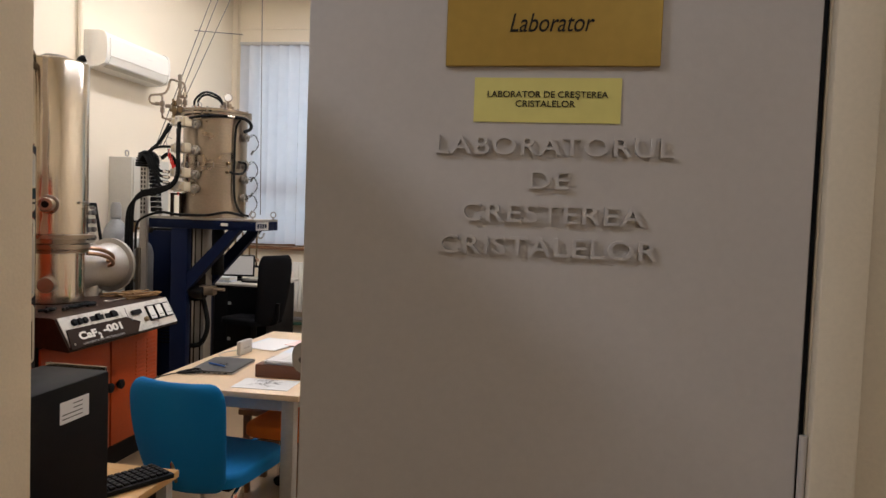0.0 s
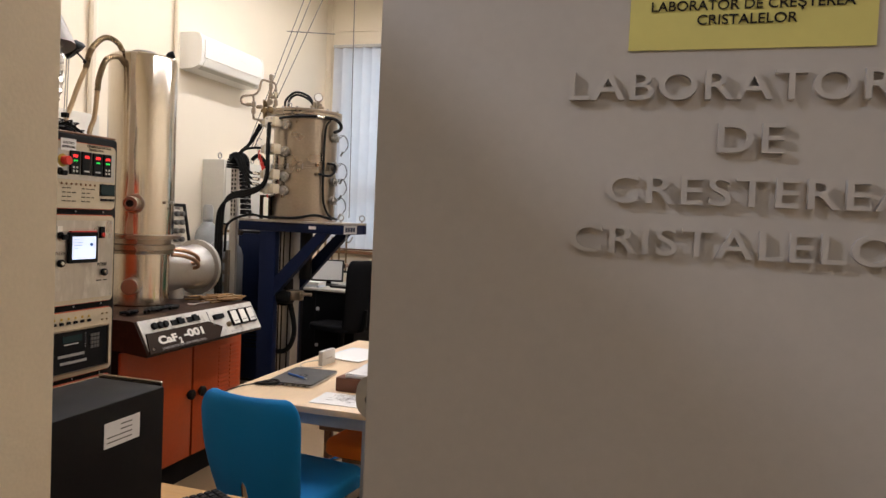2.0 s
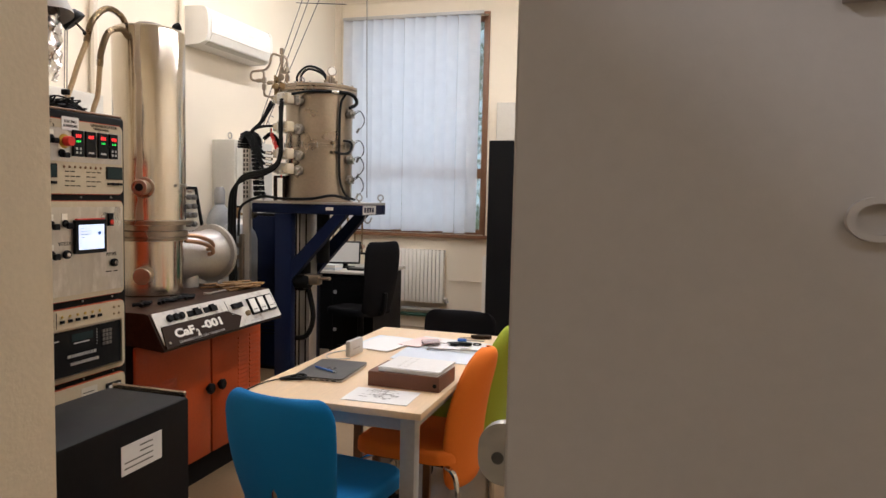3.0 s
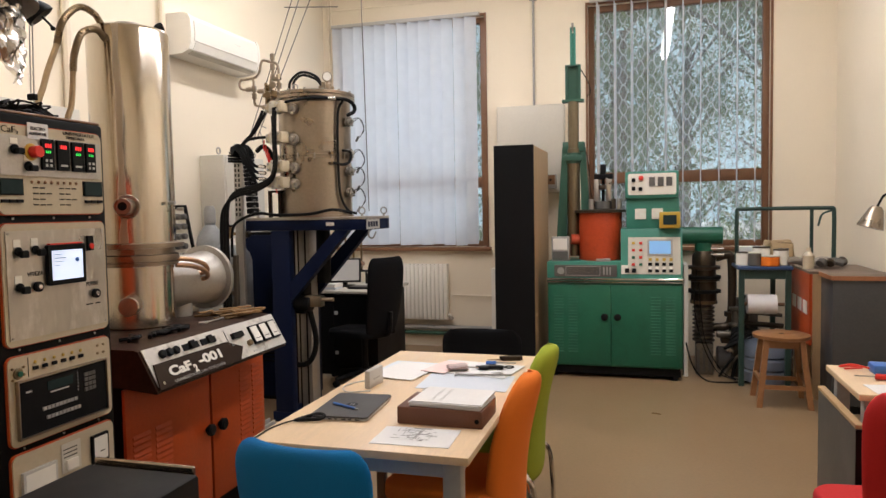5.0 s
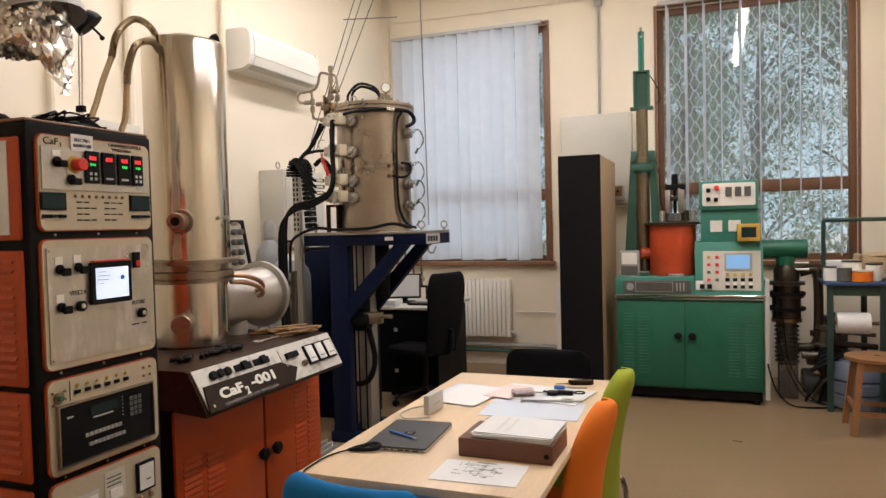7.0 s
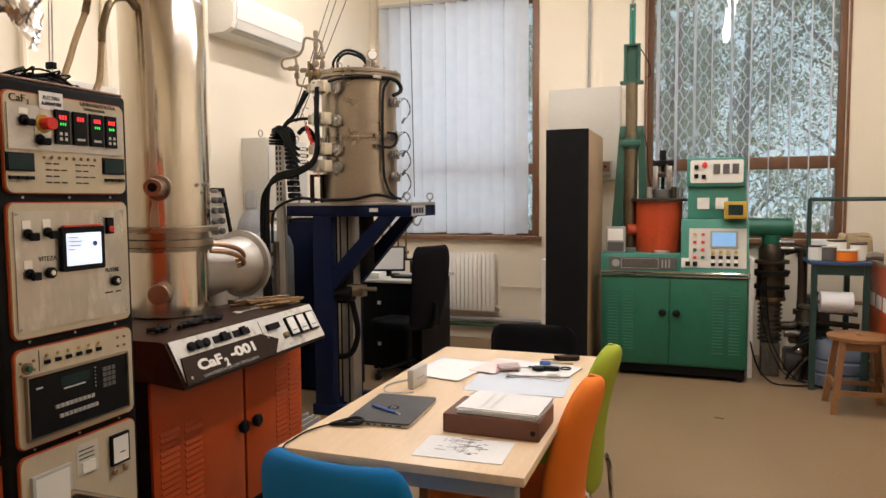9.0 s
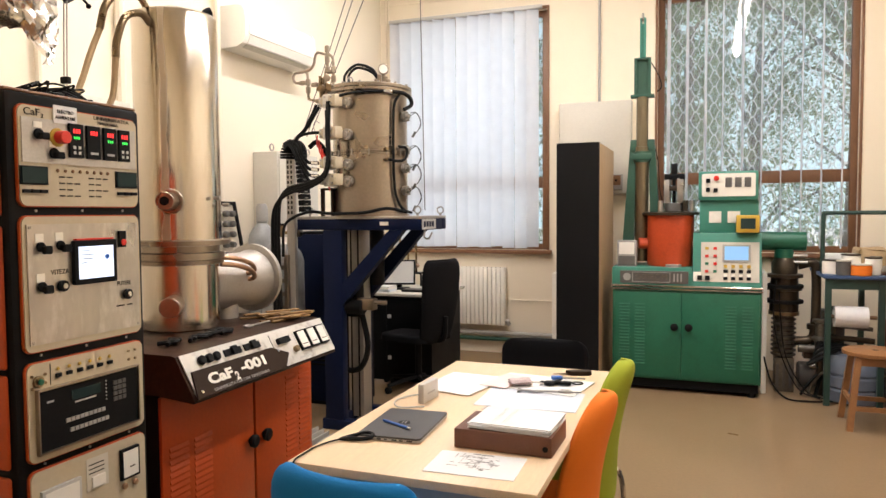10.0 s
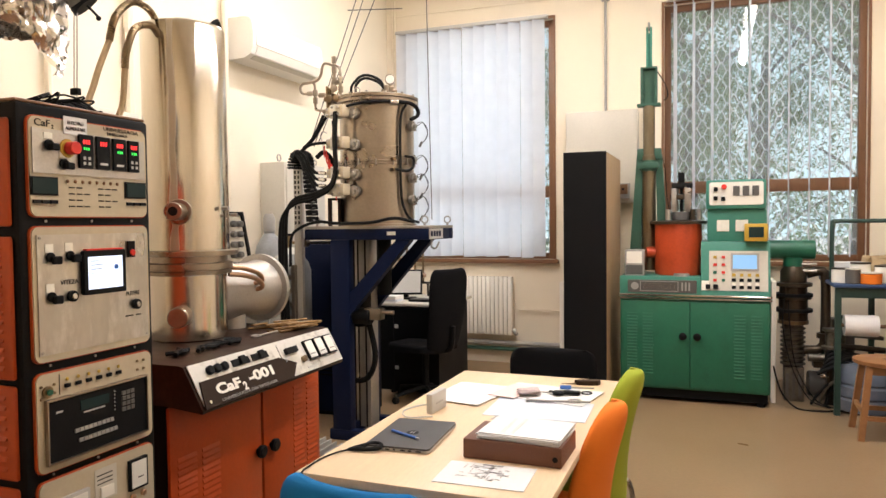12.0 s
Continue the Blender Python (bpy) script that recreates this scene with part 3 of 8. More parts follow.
pierced_wall("wall_south", XW, XE, HALL, YS, CEIL, [(DOOR[0], DOOR[1], 0, DOOR[2])], "hallwall", "cream painted wall with the laboratory doorway")
setting("wall_hall_back", bx(XW - 0.3, XE + 0.3, -5.6, -5.45, 0, 3.0), "hallwall", "cream corridor wall")
setting("wall_hall_west", bx(XW - 0.3, XW, -5.45, HALL, 0, 3.0), "hallwall", "cream corridor wall")
setting("wall_hall_east", bx(XE, XE + 0.3, -5.45, HALL, 0, 3.0), "hallwall", "cream corridor wall")
setting("ceiling_hall", bx(XW - 0.3, XE + 0.3, -5.6, HALL, 3.0, 3.2), "ceiling", "corridor ceiling")

# door: one leaf shut, with letters, plate and notice
door = tagged(thing("door_1", "grey-white painted laboratory door leaf, shut", "door", (1.72, HALL, 0)), kind="structure")
LX0, LX1 = 1.362, 2.066
part("leaf", bx(LX0, LX1, HALL - 0.005, HALL + 0.04, 0.012, 2.235, r=0.002, seg=1), "door", door)
plate = part("name_plate", bx(1.568, 1.862, HALL - 0.012, HALL - 0.0055, 1.718, 1.90, r=0.001, seg=1), "brass", door, "brass-coloured name plate")
words("lettering", "Laborator", 0.036, pose(1.712, HALL - 0.0128, 1.776, 90), "ink", plate, shear=0.28, width=0.115, label="black slanted lettering")
note = part("notice", bx(1.610, 1.813, HALL - 0.0068, HALL - 0.0057, 1.641, 1.703), "yellow", door, "yellow paper notice with black print")
words("lettering", "LABORATOR DE CREŞTEREA", 0.0125, pose(1.7115, HALL - 0.0075, 1.6795, 90), "ink", note, width=0.166)
words("lettering", "CRISTALELOR", 0.0125, pose(1.7095, HALL - 0.0075, 1.6665, 90), "ink", note, width=0.082)
for body, cx, cz, w in (("LABORATORUL", 1.721, 1.607, 0.328), ("DE", 1.7185, 1.560, 0.055), ("CRESTEREA", 1.723, 1.5125, 0.254), ("CRISTALELOR", 1.7175, 1.4655, 0.304)):
    words("raised_letters", body, 0.0375, pose(cx, HALL - 0.0055, cz, 90), "letter", door, depth=0.0065, width=w, bold=0.0003, spacing=1.1, label="raised letters painted over with the door")
latch = part("latch_plate", prism(bmesh.new(), rounded(1.331, 1.40, 1.250, 1.300, 0.020), "y", HALL + 0.041, HALL + 0.052), "steel", door, "grey steel latch on the inner face")
part("latch_hole", cy((1.347, HALL + 0.040, 1.272), (1.347, HALL + 0.0535, 1.272), 0.005, n=12), "darkgrey", latch)
# added dark strip stands in for the shade inside the hinge gap
part("gap_shade_strip", bx(2.0665, 2.0745, HALL + 0.004, HALL + 0.03, 0.012, 2.235), "rubber", door, "dark strip standing in for the shade in the hinge gap")
for hz in (0.35, 1.12, 1.95):
    part("hinge", cy((2.0715, HALL - 0.009, hz), (2.0715, HALL - 0.009, hz + 0.11), 0.0052, n=10), "door", door)
d2 = tagged(thing("door_2", "grey-white painted door leaf, swung open into the corridor", "door", (0.675, HALL, 0)), kind="structure")
part("leaf", bx(0.655, 0.695, HALL - 0.62, HALL - 0.026, 0.012, 2.235, r=0.002, seg=1), "door", d2)
part("handle", hs([(0.694, HALL - 0.57, 1.05), (0.735, HALL - 0.57, 1.05), (0.74, HALL - 0.46, 1.05)], 0.009), "steel", d2)
fr = tagged(thing("door_frame", "cream painted timber door frame", "door frame", (1.4, HALL, 0)), kind="structure")
part("jamb", bx(2.077, 2.135, HALL - 0.022, HALL - 0.0005, 0, 2.34, r=0.004), "hallwall", fr)
part("jamb", bx(0.612, 0.719, HALL - 0.022, HALL - 0.0005, 0, 2.34, r=0.004), "hallwall", fr)
part("head", bx(0.719, 2.077, HALL - 0.022, HALL - 0.0005, 2.255, 2.34, r=0.004), "hallwall", fr)


# windows
def window(name, x0, x1, z0, z1, bar):
    w = tagged(thing(name, "brown timber window with single panes", "window", ((x0 + x1) / 2, YN + 0.1, z0)), kind="structure")
    y0, y1, f = YN + 0.05, YN + 0.12, 0.058
    part("window_frame", bx(x0, x0 + f, y0, y1, z0, z1, r=0.005), "frame", w)
    part("window_frame", bx(x1 - f, x1, y0, y1, z0, z1, r=0.005), "frame", w)
    part("window_frame", bx(x0 + f, x1 - f, y0, y1, z0, z0 + f, r=0.005), "frame", w)
    part("window_frame", bx(x0 + f, x1 - f, y0, y1, z1 - f, z1, r=0.005), "frame", w)
    part("transom", bx(x0 + f, x1 - f, y0, y1, bar - 0.055, bar + 0.055, r=0.005), "frame", w)
    for a, b in ((z0 + f, bar - 0.055), (bar + 0.055, z1 - f)):
        p = part("pane", bx(x0 + f, x1 - f, y0 + 0.03, y0 + 0.034, a, b), "glass", w, "clear glass pane")
        p.visible_shadow = False
    part("window_sill", bx(x0 - 0.05, x1 + 0.05, YN - 0.07, YN + 0.05, z0 - 0.04, z0 - 0.002, r=0.004), "frame", w, "brown timber sill board")
    # deep reveal trim on the room side
    part("casing", bx(x1, x1 + 0.022, YN - 0.015, YN - 0.0005, z0 - 0.002, z1 + 0.03, r=0.003), "frame", w)
    part("casing", bx(x0 - 0.022, x0, YN - 0.015, YN - 0.0005, z0 - 0.002, z1 + 0.03, r=0.003), "frame", w)
    part("casing", bx(x0, x1, YN - 0.015, YN - 0.0005, z1, z1 + 0.03, r=0.003), "frame", w)
    return w


window("window_1", *WIN[0], 1.73)
window("window_2", *WIN[1], 1.735)


def blind(x0, x1, z0, z1, angle, label, gap=0.117, wide=0.127, loose=5):
    b = thing("vertical_blind", label, "blind", ((x0 + x1) / 2, YN - 0.05, z1))
    part("head_rail", bx(x0, x1, YN - 0.075, YN - 0.03, z1 - 0.005, z1 + 0.03, r=0.004), "silver", b, "pale aluminium head rail")
    n = int((x1 - x0) / gap)
    for i in range(n):
        cx = x0 + gap * (i + 0.5) + random.uniform(-0.008, 0.008)
        a = radians(angle + random.uniform(-loose, loose))
        bm = bmesh.new()
        rows = []
        for z in (z1 - 0.006, z0 + random.uniform(-0.006, 0.012)):
            row = []
            for k in range(7):
                u = (k / 6 - 0.5) * wide
                bow = 0.010 * (1 - (2 * k / 6 - 1) ** 2)
                row.append(bm.verts.new((cx + u * math.cos(a) - bow * math.sin(a), YN - 0.052 + u * math.sin(a) + bow * math.cos(a), z)))
            rows.append(row)
        for k in range(6):
            bm.faces.new((rows[0][k], rows[0][k + 1], rows[1][k + 1], rows[1][k])).smooth = True
        part("slat", bm, "slat", b)
    return b


blind(-2.07, -0.44, 1.08, 3.42, 24, "closed pale grey-blue fabric vertical blind before the window", gap=0.1225, wide=0.122, loose=9)
blind(0.66, 2.26, 1.10, 3.44, 84, "open pale fabric vertical blind before the window", gap=0.158)

# ceiling lamps
for lx, ly in LAMPS:
    lamp = thing("fluorescent_lamp", "twin-tube fluorescent ceiling lamp, switched on", "ceiling lamp", (lx, ly, CEIL), "ceiling lamps")
    part("housing", bx(lx - 0.09, lx + 0.09, ly - 1.0, ly + 1.0, CEIL - 0.07, CEIL, r=0.006), "white", lamp)
    for s in (-0.045, 0.045):
        part("tube", cy((lx + s, ly - 0.97, CEIL - 0.10), (lx + s, ly + 0.97, CEIL - 0.10), 0.016, n=10), "tube", lamp)
    for e in (-0.98, 0.98):
        part("socket", bx(lx - 0.07, lx + 0.07, ly + e - 0.012, ly + e + 0.012, CEIL - 0.12, CEIL - 0.068, r=0.003), "white", lamp)
for hx, hy, _ in HALL_LAMPS:
    hl = thing("corridor_lamp", "round white corridor ceiling lamp, switched on", "ceiling lamp", (hx, hy, 3.0), "corridor lamps")
    part("base", cy((hx, hy, 2.97), (hx, hy, 3.0), 0.17, n=24), "white", hl)
    part("shade", lathe(bmesh.new(), (hx, hy, 2.97), (0, 0, -1), [(0, 0.16), (0.03, 0.155), (0.06, 0.12), (0.075, 0.05)], 24), "hallglow", hl)

# far wall fittings
rad = thing("radiator", "white sectional panel radiator under the window", "radiator", (-1.07, 3.75, 0.3))
for i in range(12):
    x = -1.34 + i * 0.045
    part("section", bx(x, x + 0.041, 3.70, 3.78, 0.30, 0.885, r=0.009), "white", rad)
part("collector", cy((-1.34, 3.745, 0.345), (-0.77, 3.745, 0.345), 0.018, n=10), "white", rad)
part("valve", cy((-0.80, 3.745, 0.345), (-0.76, 3.745, 0.30), 0.02, n=10), "steel", rad)
for k in (-1.2, -0.95):
    part("bracket", bx(k, k + 0.03, 3.78, 3.8305, 0.78, 0.81), "white", rad)
solid("heating_pipe", hs([(-2.15, 3.77, 0.21), (-0.2, 3.77, 0.21)], 0.024, curved=False), "greymetal", "grey painted heating pipe along the wall", "pipe", (-1.2, 3.77, 0.21))
solid("heating_pipe", hs([(-2.15, 3.77, 0.15), (-0.2, 3.77, 0.15)], 0.02, curved=False), "greendk", "dark painted heating pipe along the wall", "pipe", (-1.2, 3.77, 0.15))
solid("heating_pipe", hs([(-0.76, 3.80, 0.55), (0.0, 3.80, 0.55)], 0.008, curved=False), "wall", "thin pipe painted in the wall's cream", "pipe", (-0.4, 3.8, 0.55))
cab = thing("wall_cabinet", "pale grey steel switch cabinet on the wall", "cabinet", (0.08, 3.75, 1.6))
part("body", bx(-0.255, 0.415, 3.70, 3.83, 1.60, 2.47, r=0.008), "palegrey", cab)
part("door", bx(-0.245, 0.405, 3.692, 3.70, 1.61, 2.46, r=0.003), "palegrey", cab)
solid("conduit", hs([(0.107, 3.815, 2.47), (0.107, 3.815, 4.05)], 0.012, curved=False), "greymetal", "grey cable conduit up the wall", "conduit", (0.107, 3.815, 2.47))
solid("conduit", hs([(-2.12, 3.82, 3.62), (0.10, 3.82, 3.60)], 0.005, curved=False), "wall", "thin cream cable along the wall", "cable", (-1, 3.82, 3.6))
for px in (-2.13, -2.10):
    solid("conduit", hs([(px, 3.815, 0.2), (px, 3.815, 4.05)], 0.008, curved=False), "wall", "cream painted conduit in the corner", "conduit", (px, 3.815, 0.2))
jb = thing("junction_box", "small square box on the conduit", "junction box", (0.107, 3.80, 3.55))
part("body", bx(0.07, 0.145, 3.79, 3.83, 3.52, 3.59, r=0.004), "greymetal", jb)
sw = thing("switch_box", "dark switch box with red button on the wall", "switch", (0.29, 3.69, 1.71))
part("body", bx(0.245, 0.345, 3.64, 3.699, 1.64, 1.78, r=0.005), "greymetal", sw)
part("cover", bx(0.26, 0.33, 3.634, 3.64, 1.68, 1.77), "brown", sw)
part("button", cy((0.29, 3.634, 1.725), (0.29, 3.622, 1.725), 0.012, n=10), "black", sw)

# west wall
ac = thing("air_conditioner", "white split air conditioner on the wall", "air conditioner", (-2.1, 1.6, 2.62))
AC_SIDE = [(-2.199, 2.915), (-2.05, 2.915), (-2.005, 2.90), (-1.985, 2.865), (-1.978, 2.78), (-1.985, 2.69), (-2.005, 2.652), (-2.06, 2.628), (-2.199, 2.622)]
part("housing", prism(bmesh.new(), AC_SIDE, "y", 1.185, 2.08), "acwhite", ac)
part("side_cap", prism(bmesh.new(), [(x + (0.006 if x > -2.19 else 0), 2.77 + (z - 2.77) * 1.025) for x, z in AC_SIDE], "y", 1.155, 1.185), "acwhite", ac)
part("side_cap", prism(bmesh.new(), [(x + (0.006 if x > -2.19 else 0), 2.77 + (z - 2.77) * 1.025) for x, z in AC_SIDE], "y", 2.08, 2.105), "acwhite", ac)
part("front_cover", prism(bmesh.new(), [(-1.983, 2.862), (-1.976, 2.864), (-1.969, 2.78), (-1.975, 2.716), (-1.982, 2.716)], "y", 1.20, 2.07), "acwhite", ac)
part("air_flap", prism(bmesh.new(), [(-1.983, 2.704), (-1.977, 2.702), (-1.996, 2.652), (-2.004, 2.656)], "y", 1.21, 2.06), "white", ac)
part("outlet", prism(bmesh.new(), [(-2.010, 2.6475), (-2.010, 2.643), (-2.05, 2.6265), (-2.05, 2.631)], "y", 1.22, 2.05), "palegrey", ac)
part("name_bar", bx(-1.9725, -1.9705, 1.72, 1.80, 2.79, 2.80), "silver", ac)
bxw = thing("trunking_box", "pale beige metal box on the wall behind the rack", "box", (-2.1, -0.3, 1.7))
part("body", bx(-2.199, -2.02, -0.45, 0.12, 1.60, 2.075, r=0.006), "palegrey", bxw)
part("lid", bx(-2.02, -2.012, -0.44, 0.11, 1.61, 2.065, r=0.003), "palegrey", bxw)
ec = thing("control_cabinet", "pale grey steel control cabinet with lifting eyes on the wall", "cabinet", (-2.1, 1.9, 1.1))
part("body", bx(-2.199, -1.98, 1.52, 2.12, 0.9, 1.91, r=0.006), "palegrey", ec)
part("door", bx(-1.98, -1.97, 1.54, 2.10, 0.92, 1.89, r=0.003), "palegrey", ec)
for y in (1.56, 2.08):
    part("lifting_eye", hs([(-2.05, y + 0.025 * math.sin(a), 1.945 + 0.025 * math.cos(a)) for a in [i * math.pi / 6 for i in range(13)]], 0.006, curved=False), "steel", ec)
part("cable", hs([(-1.968, 1.65, 1.85), (-1.96, 1.68, 1.72), (-1.96, 1.76, 1.62), (-1.965, 1.86, 1.70), (-1.968, 1.9, 1.86)], 0.004), "rubber", ec)
for y, r in ((0.20, 0.028), (1.09, 0.022), (-0.35, 0.02)):
    solid("wall_pipe", hs([(XW + 0.035, y, 1.2), (XW + 0.035, y, 4.05)], r, curved=False), "wall", "riser pipe painted in the wall's cream", "pipe", (XW + 0.035, y, 1.2))


# ---- console with the tall furnace ----
def louvres(parent, axis, plane, u0, u1, v0, v1, n, material, out):
    """Pressed louvres: small raised ribs on a panel."""
    for i in range(n):
        v = v0 + (v1 - v0) * (i + 0.5) / n
        h = (v1 - v0) / n * 0.3
        bm = bmesh.new()
        if axis == "x":
            prism(bm, [(plane, v - h), (plane + out, v - h), (plane, v + h)], "y", u0, u1)
        else:
            prism(bm, [(plane, v - h), (plane + out, v - h), (plane, v + h)], "x", u0, u1)
        part("louvre", bm, material, parent)


con = thing("furnace_console", "orange steel furnace console with black nameplate and meter panel", "control console", (-1.0, -0.65, 0))
CY0, CY1 = -1.14, -0.13
part("plinth", bx(-1.38, -0.74, CY0 + 0.02, CY1 - 0.02, 0, 0.12), "steelcase", con)
part("body", bx(-1.40, -0.715, CY0, CY1, 0.12, 0.80, r=0.006), "steelcase", con, "black steel carcass")
d1 = part("door", bx(-0.715, -0.70, CY0 + 0.005, -0.60, 0.135, 0.785, r=0.004), "orange", con, "orange louvred door")
d2 = part("door", bx(-0.715, -0.70, -0.585, CY1 - 0.005, 0.135, 0.785, r=0.004), "orange", con, "orange louvred door")
for d, y in ((d1, -0.63), (d2, -0.535)):
    k = part("knob", lathe(bmesh.new(), (-0.70, y, 0.48), (1, 0, 0), [(0, 0.012), (0.012, 0.012), (0.014, 0.026), (0.03, 0.028), (0.036, 0.02)], 16), "black", d, "round black door knob")
louvres(d1, "x", -0.70, -1.10, -1.0, 0.22, 0.60, 16, "orange", 0.005)
louvres(d1, "x", -0.70, -0.97, -0.87, 0.22, 0.60, 16, "orange", 0.005)
louvres(d2, "x", -0.70, -0.36, -0.27, 0.22, 0.70, 20, "orange", 0.005)
louvres(d2, "x", -0.70, -0.25, -0.16, 0.22, 0.70, 20, "orange", 0.005)
HY0, HY1 = -1.16, -0.20
head = part("head", prism(bmesh.new(), [(-1.40, 0.80), (-0.70, 0.80), (-0.535, 0.785), (-0.530, 0.792), (-0.612, 0.940), (-0.63, 0.945), (-1.40, 0.945)], "y", HY0, HY1), "oxide", con, "dark brown sloping console head")
# sloped panel: axes along y and up the slope
P0, UP = Vector((-0.529, 0, 0.797)), Vector((-0.083, 0, 0.148)).normalized()
OUT = Vector((UP.z, 0, -UP.x))


def on_slope(y, s, lift=0.0):
    return P0 + UP * s + OUT * lift + Vector((0, y, 0))


def slab(bm, y0, y1, s0, s1, l0, l1):
    c = [on_slope(y, s, k) for k in (l0, l1) for y, s in ((y0, s0), (y1, s0), (y1, s1), (y0, s1))]
    v = [bm.verts.new(p) for p in c]
    for f in ((3, 2, 1, 0), (4, 5, 6, 7), (0, 1, 5, 4), (1, 2, 6, 5), (2, 3, 7, 6), (3, 0, 4, 7)):
        bm.faces.new([v[i] for i in f])
    return bm


SL = math.atan2(-UP.x, UP.z)
TILT = Matrix.Rotation(-SL, 4, "Y")


def slope_pose(y, s, lift):
    p = on_slope(y, s, lift)
    return Matrix.Translation(p) @ TILT @ pose(0, 0, 0, 90, 0, 90)


pan = part("meter_panel", slab(bmesh.new(), HY0 + 0.012, HY1 - 0.004, 0.004, 0.166, 0.001, 0.004), "chipped", head, "chipped white-enamelled meter panel")
pl = bmesh.new()
out = [(HY0 + 0.005, 0.0), (-0.62, 0.0), (-0.56, 0.055), (-0.66, 0.098), (HY0 + 0.03, 0.098)]
lo = [pl.verts.new(on_slope(y, s, 0.005)) for y, s in out]
hi = [pl.verts.new(on_slope(y, s, 0.012)) for y, s in out]
pl.faces.new(lo[::-1])
pl.faces.new(hi)
for i in range(5):
    pl.faces.new((lo[i], lo[(i + 1) % 5], hi[(i + 1) % 5], hi[i]))
npl = part("nameplate", pl, "nameplate", head, "dark nameplate with white stencilled letters")
words("lettering", "CaF", 0.052, slope_pose(-1.005, 0.052, 0.0125), "white", npl, width=0.135, bold=0.0022)
words("lettering", "2", 0.042, slope_pose(-0.920, 0.033, 0.0125), "white", npl, bold=0.0018)
words("lettering", "-001", 0.052, slope_pose(-0.80, 0.058, 0.0125), "white", npl, width=0.155, bold=0.0022)
words("lettering", "UNIVERSITATEA DIN TIMIŞOARA", 0.016, slope_pose(-0.90, 0.012, 0.0125), "greymetal", npl, width=0.33)
for y, q in ((-1.125, 0.02), (-0.625, 0.075)):
    part("screw", cy(on_slope(y, q, 0.012), on_slope(y, q, 0.015), 0.006, n=10), "chrome", npl)
for y in (-1.06, -1.02, -0.98):
    part("knob", cy(on_slope(y, 0.128, 0.004), on_slope(y, 0.128, 0.022), 0.017, n=14, ch=0.003), "black", pan)
for y in (-0.88, -0.76):
    part("selector", slab(bmesh.new(), y - 0.05, y + 0.05, 0.115, 0.142, 0.004, 0.009), "black", pan)
    part("selector_grip", slab(bmesh.new(), y - 0.01, y + 0.02, 0.117, 0.148, 0.009, 0.02), "black", pan)
part("key_switch", cy(on_slope(-0.50, 0.06, 0.004), on_slope(-0.50, 0.06, 0.025), 0.014, n=14, ch=0.003), "brasspipe", pan)
part("selector", slab(bmesh.new(), -0.60, -0.52, 0.10, 0.125, 0.004, 0.02), "black", pan)
for y in (-0.425, -0.345, -0.265):
    mt = part("meter", slab(bmesh.new(), y - 0.033, y + 0.033, 0.045, 0.135, 0.004, 0.016), "black", pan, "square panel meter with pale dial")
    part("dial", slab(bmesh.new(), y - 0.027, y + 0.027, 0.053, 0.129, 0.016, 0.0175), "meter", mt)
    part("needle", slab(bmesh.new(), y - 0.02, y + 0.018, 0.068, 0.071, 0.0176, 0.019), "ink", mt)
part("indicator_plate", slab(bmesh.new(), -0.49, -0.40, 0.015, 0.022, 0.004, 0.006), "silver", pan)
part("scribed_line", slab(bmesh.new(), -0.635, -0.632, 0.06, 0.15, 0.004, 0.0052), "ink", pan)

FC = Vector((-1.03, -0.64, 0))
fur = thing("furnace_column", "tall polished stainless steel furnace column with flanges", "furnace", (FC.x, FC.y, 0.945))
part("lower_vessel", lathe(bmesh.new(), (FC.x, FC.y, 0.945), (0, 0, 1), [(0, 0.150), (0.006, 0.158), (0.275, 0.158)], 48), "polished", fur)
part("flange", lathe(bmesh.new(), (FC.x, FC.y, 1.22), (0, 0, 1), [(0, 0.16), (0.004, 0.178), (0.018, 0.180), (0.02, 0.17), (0.024, 0.17), (0.026, 0.184), (0.05, 0.184), (0.054, 0.165)], 48), "satin", fur)
part("flange", lathe(bmesh.new(), (FC.x, FC.y, 1.30), (0, 0, 1), [(0, 0.17), (0.003, 0.205), (0.022, 0.205), (0.027, 0.17)], 48), "satin", fur)
part("collar", cy((FC.x, FC.y, 1.273), (FC.x, FC.y, 1.302), 0.163, n=40), "satin", fur)
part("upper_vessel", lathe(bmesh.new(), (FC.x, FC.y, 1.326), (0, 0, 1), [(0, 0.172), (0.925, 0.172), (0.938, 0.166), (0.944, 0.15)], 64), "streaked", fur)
part("top_flange", lathe(bmesh.new(), (FC.x, FC.y, 2.268), (0, 0, 1), [(0, 0.075), (0.012, 0.075), (0.014, 0.06), (0.03, 0.06)], 24), "steel", fur)
for i in range(6):
    a = i * math.pi / 3
    part("bolt", cy((FC.x + 0.066 * math.cos(a), FC.y + 0.066 * math.sin(a), 2.278), (FC.x + 0.066 * math.cos(a), FC.y + 0.066 * math.sin(a), 2.292), 0.008, n=6), "steel", fur)
part("top_elbow", hs([(FC.x + 0.07, FC.y + 0.10, 2.26), (FC.x + 0.075, FC.y + 0.11, 2.30), (FC.x + 0.09, FC.y + 0.125, 2.312)], 0.02, n=12), "rubber", fur)
pd = Vector((0.50, -0.86, 0)).normalized()
port = part("port", cyl(bmesh.new(), FC + pd * 0.165 + Vector((0, 0, 1.485)), FC + pd * 0.285 + Vector((0, 0, 1.485)), 0.036, 20, 0.003), "satin", fur)
part("port_flange", cyl(bmesh.new(), FC + pd * 0.165 + Vector((0, 0, 1.485)), FC + pd * 0.18 + Vector((0, 0, 1.485)), 0.052, 24, 0.003), "satin", port)
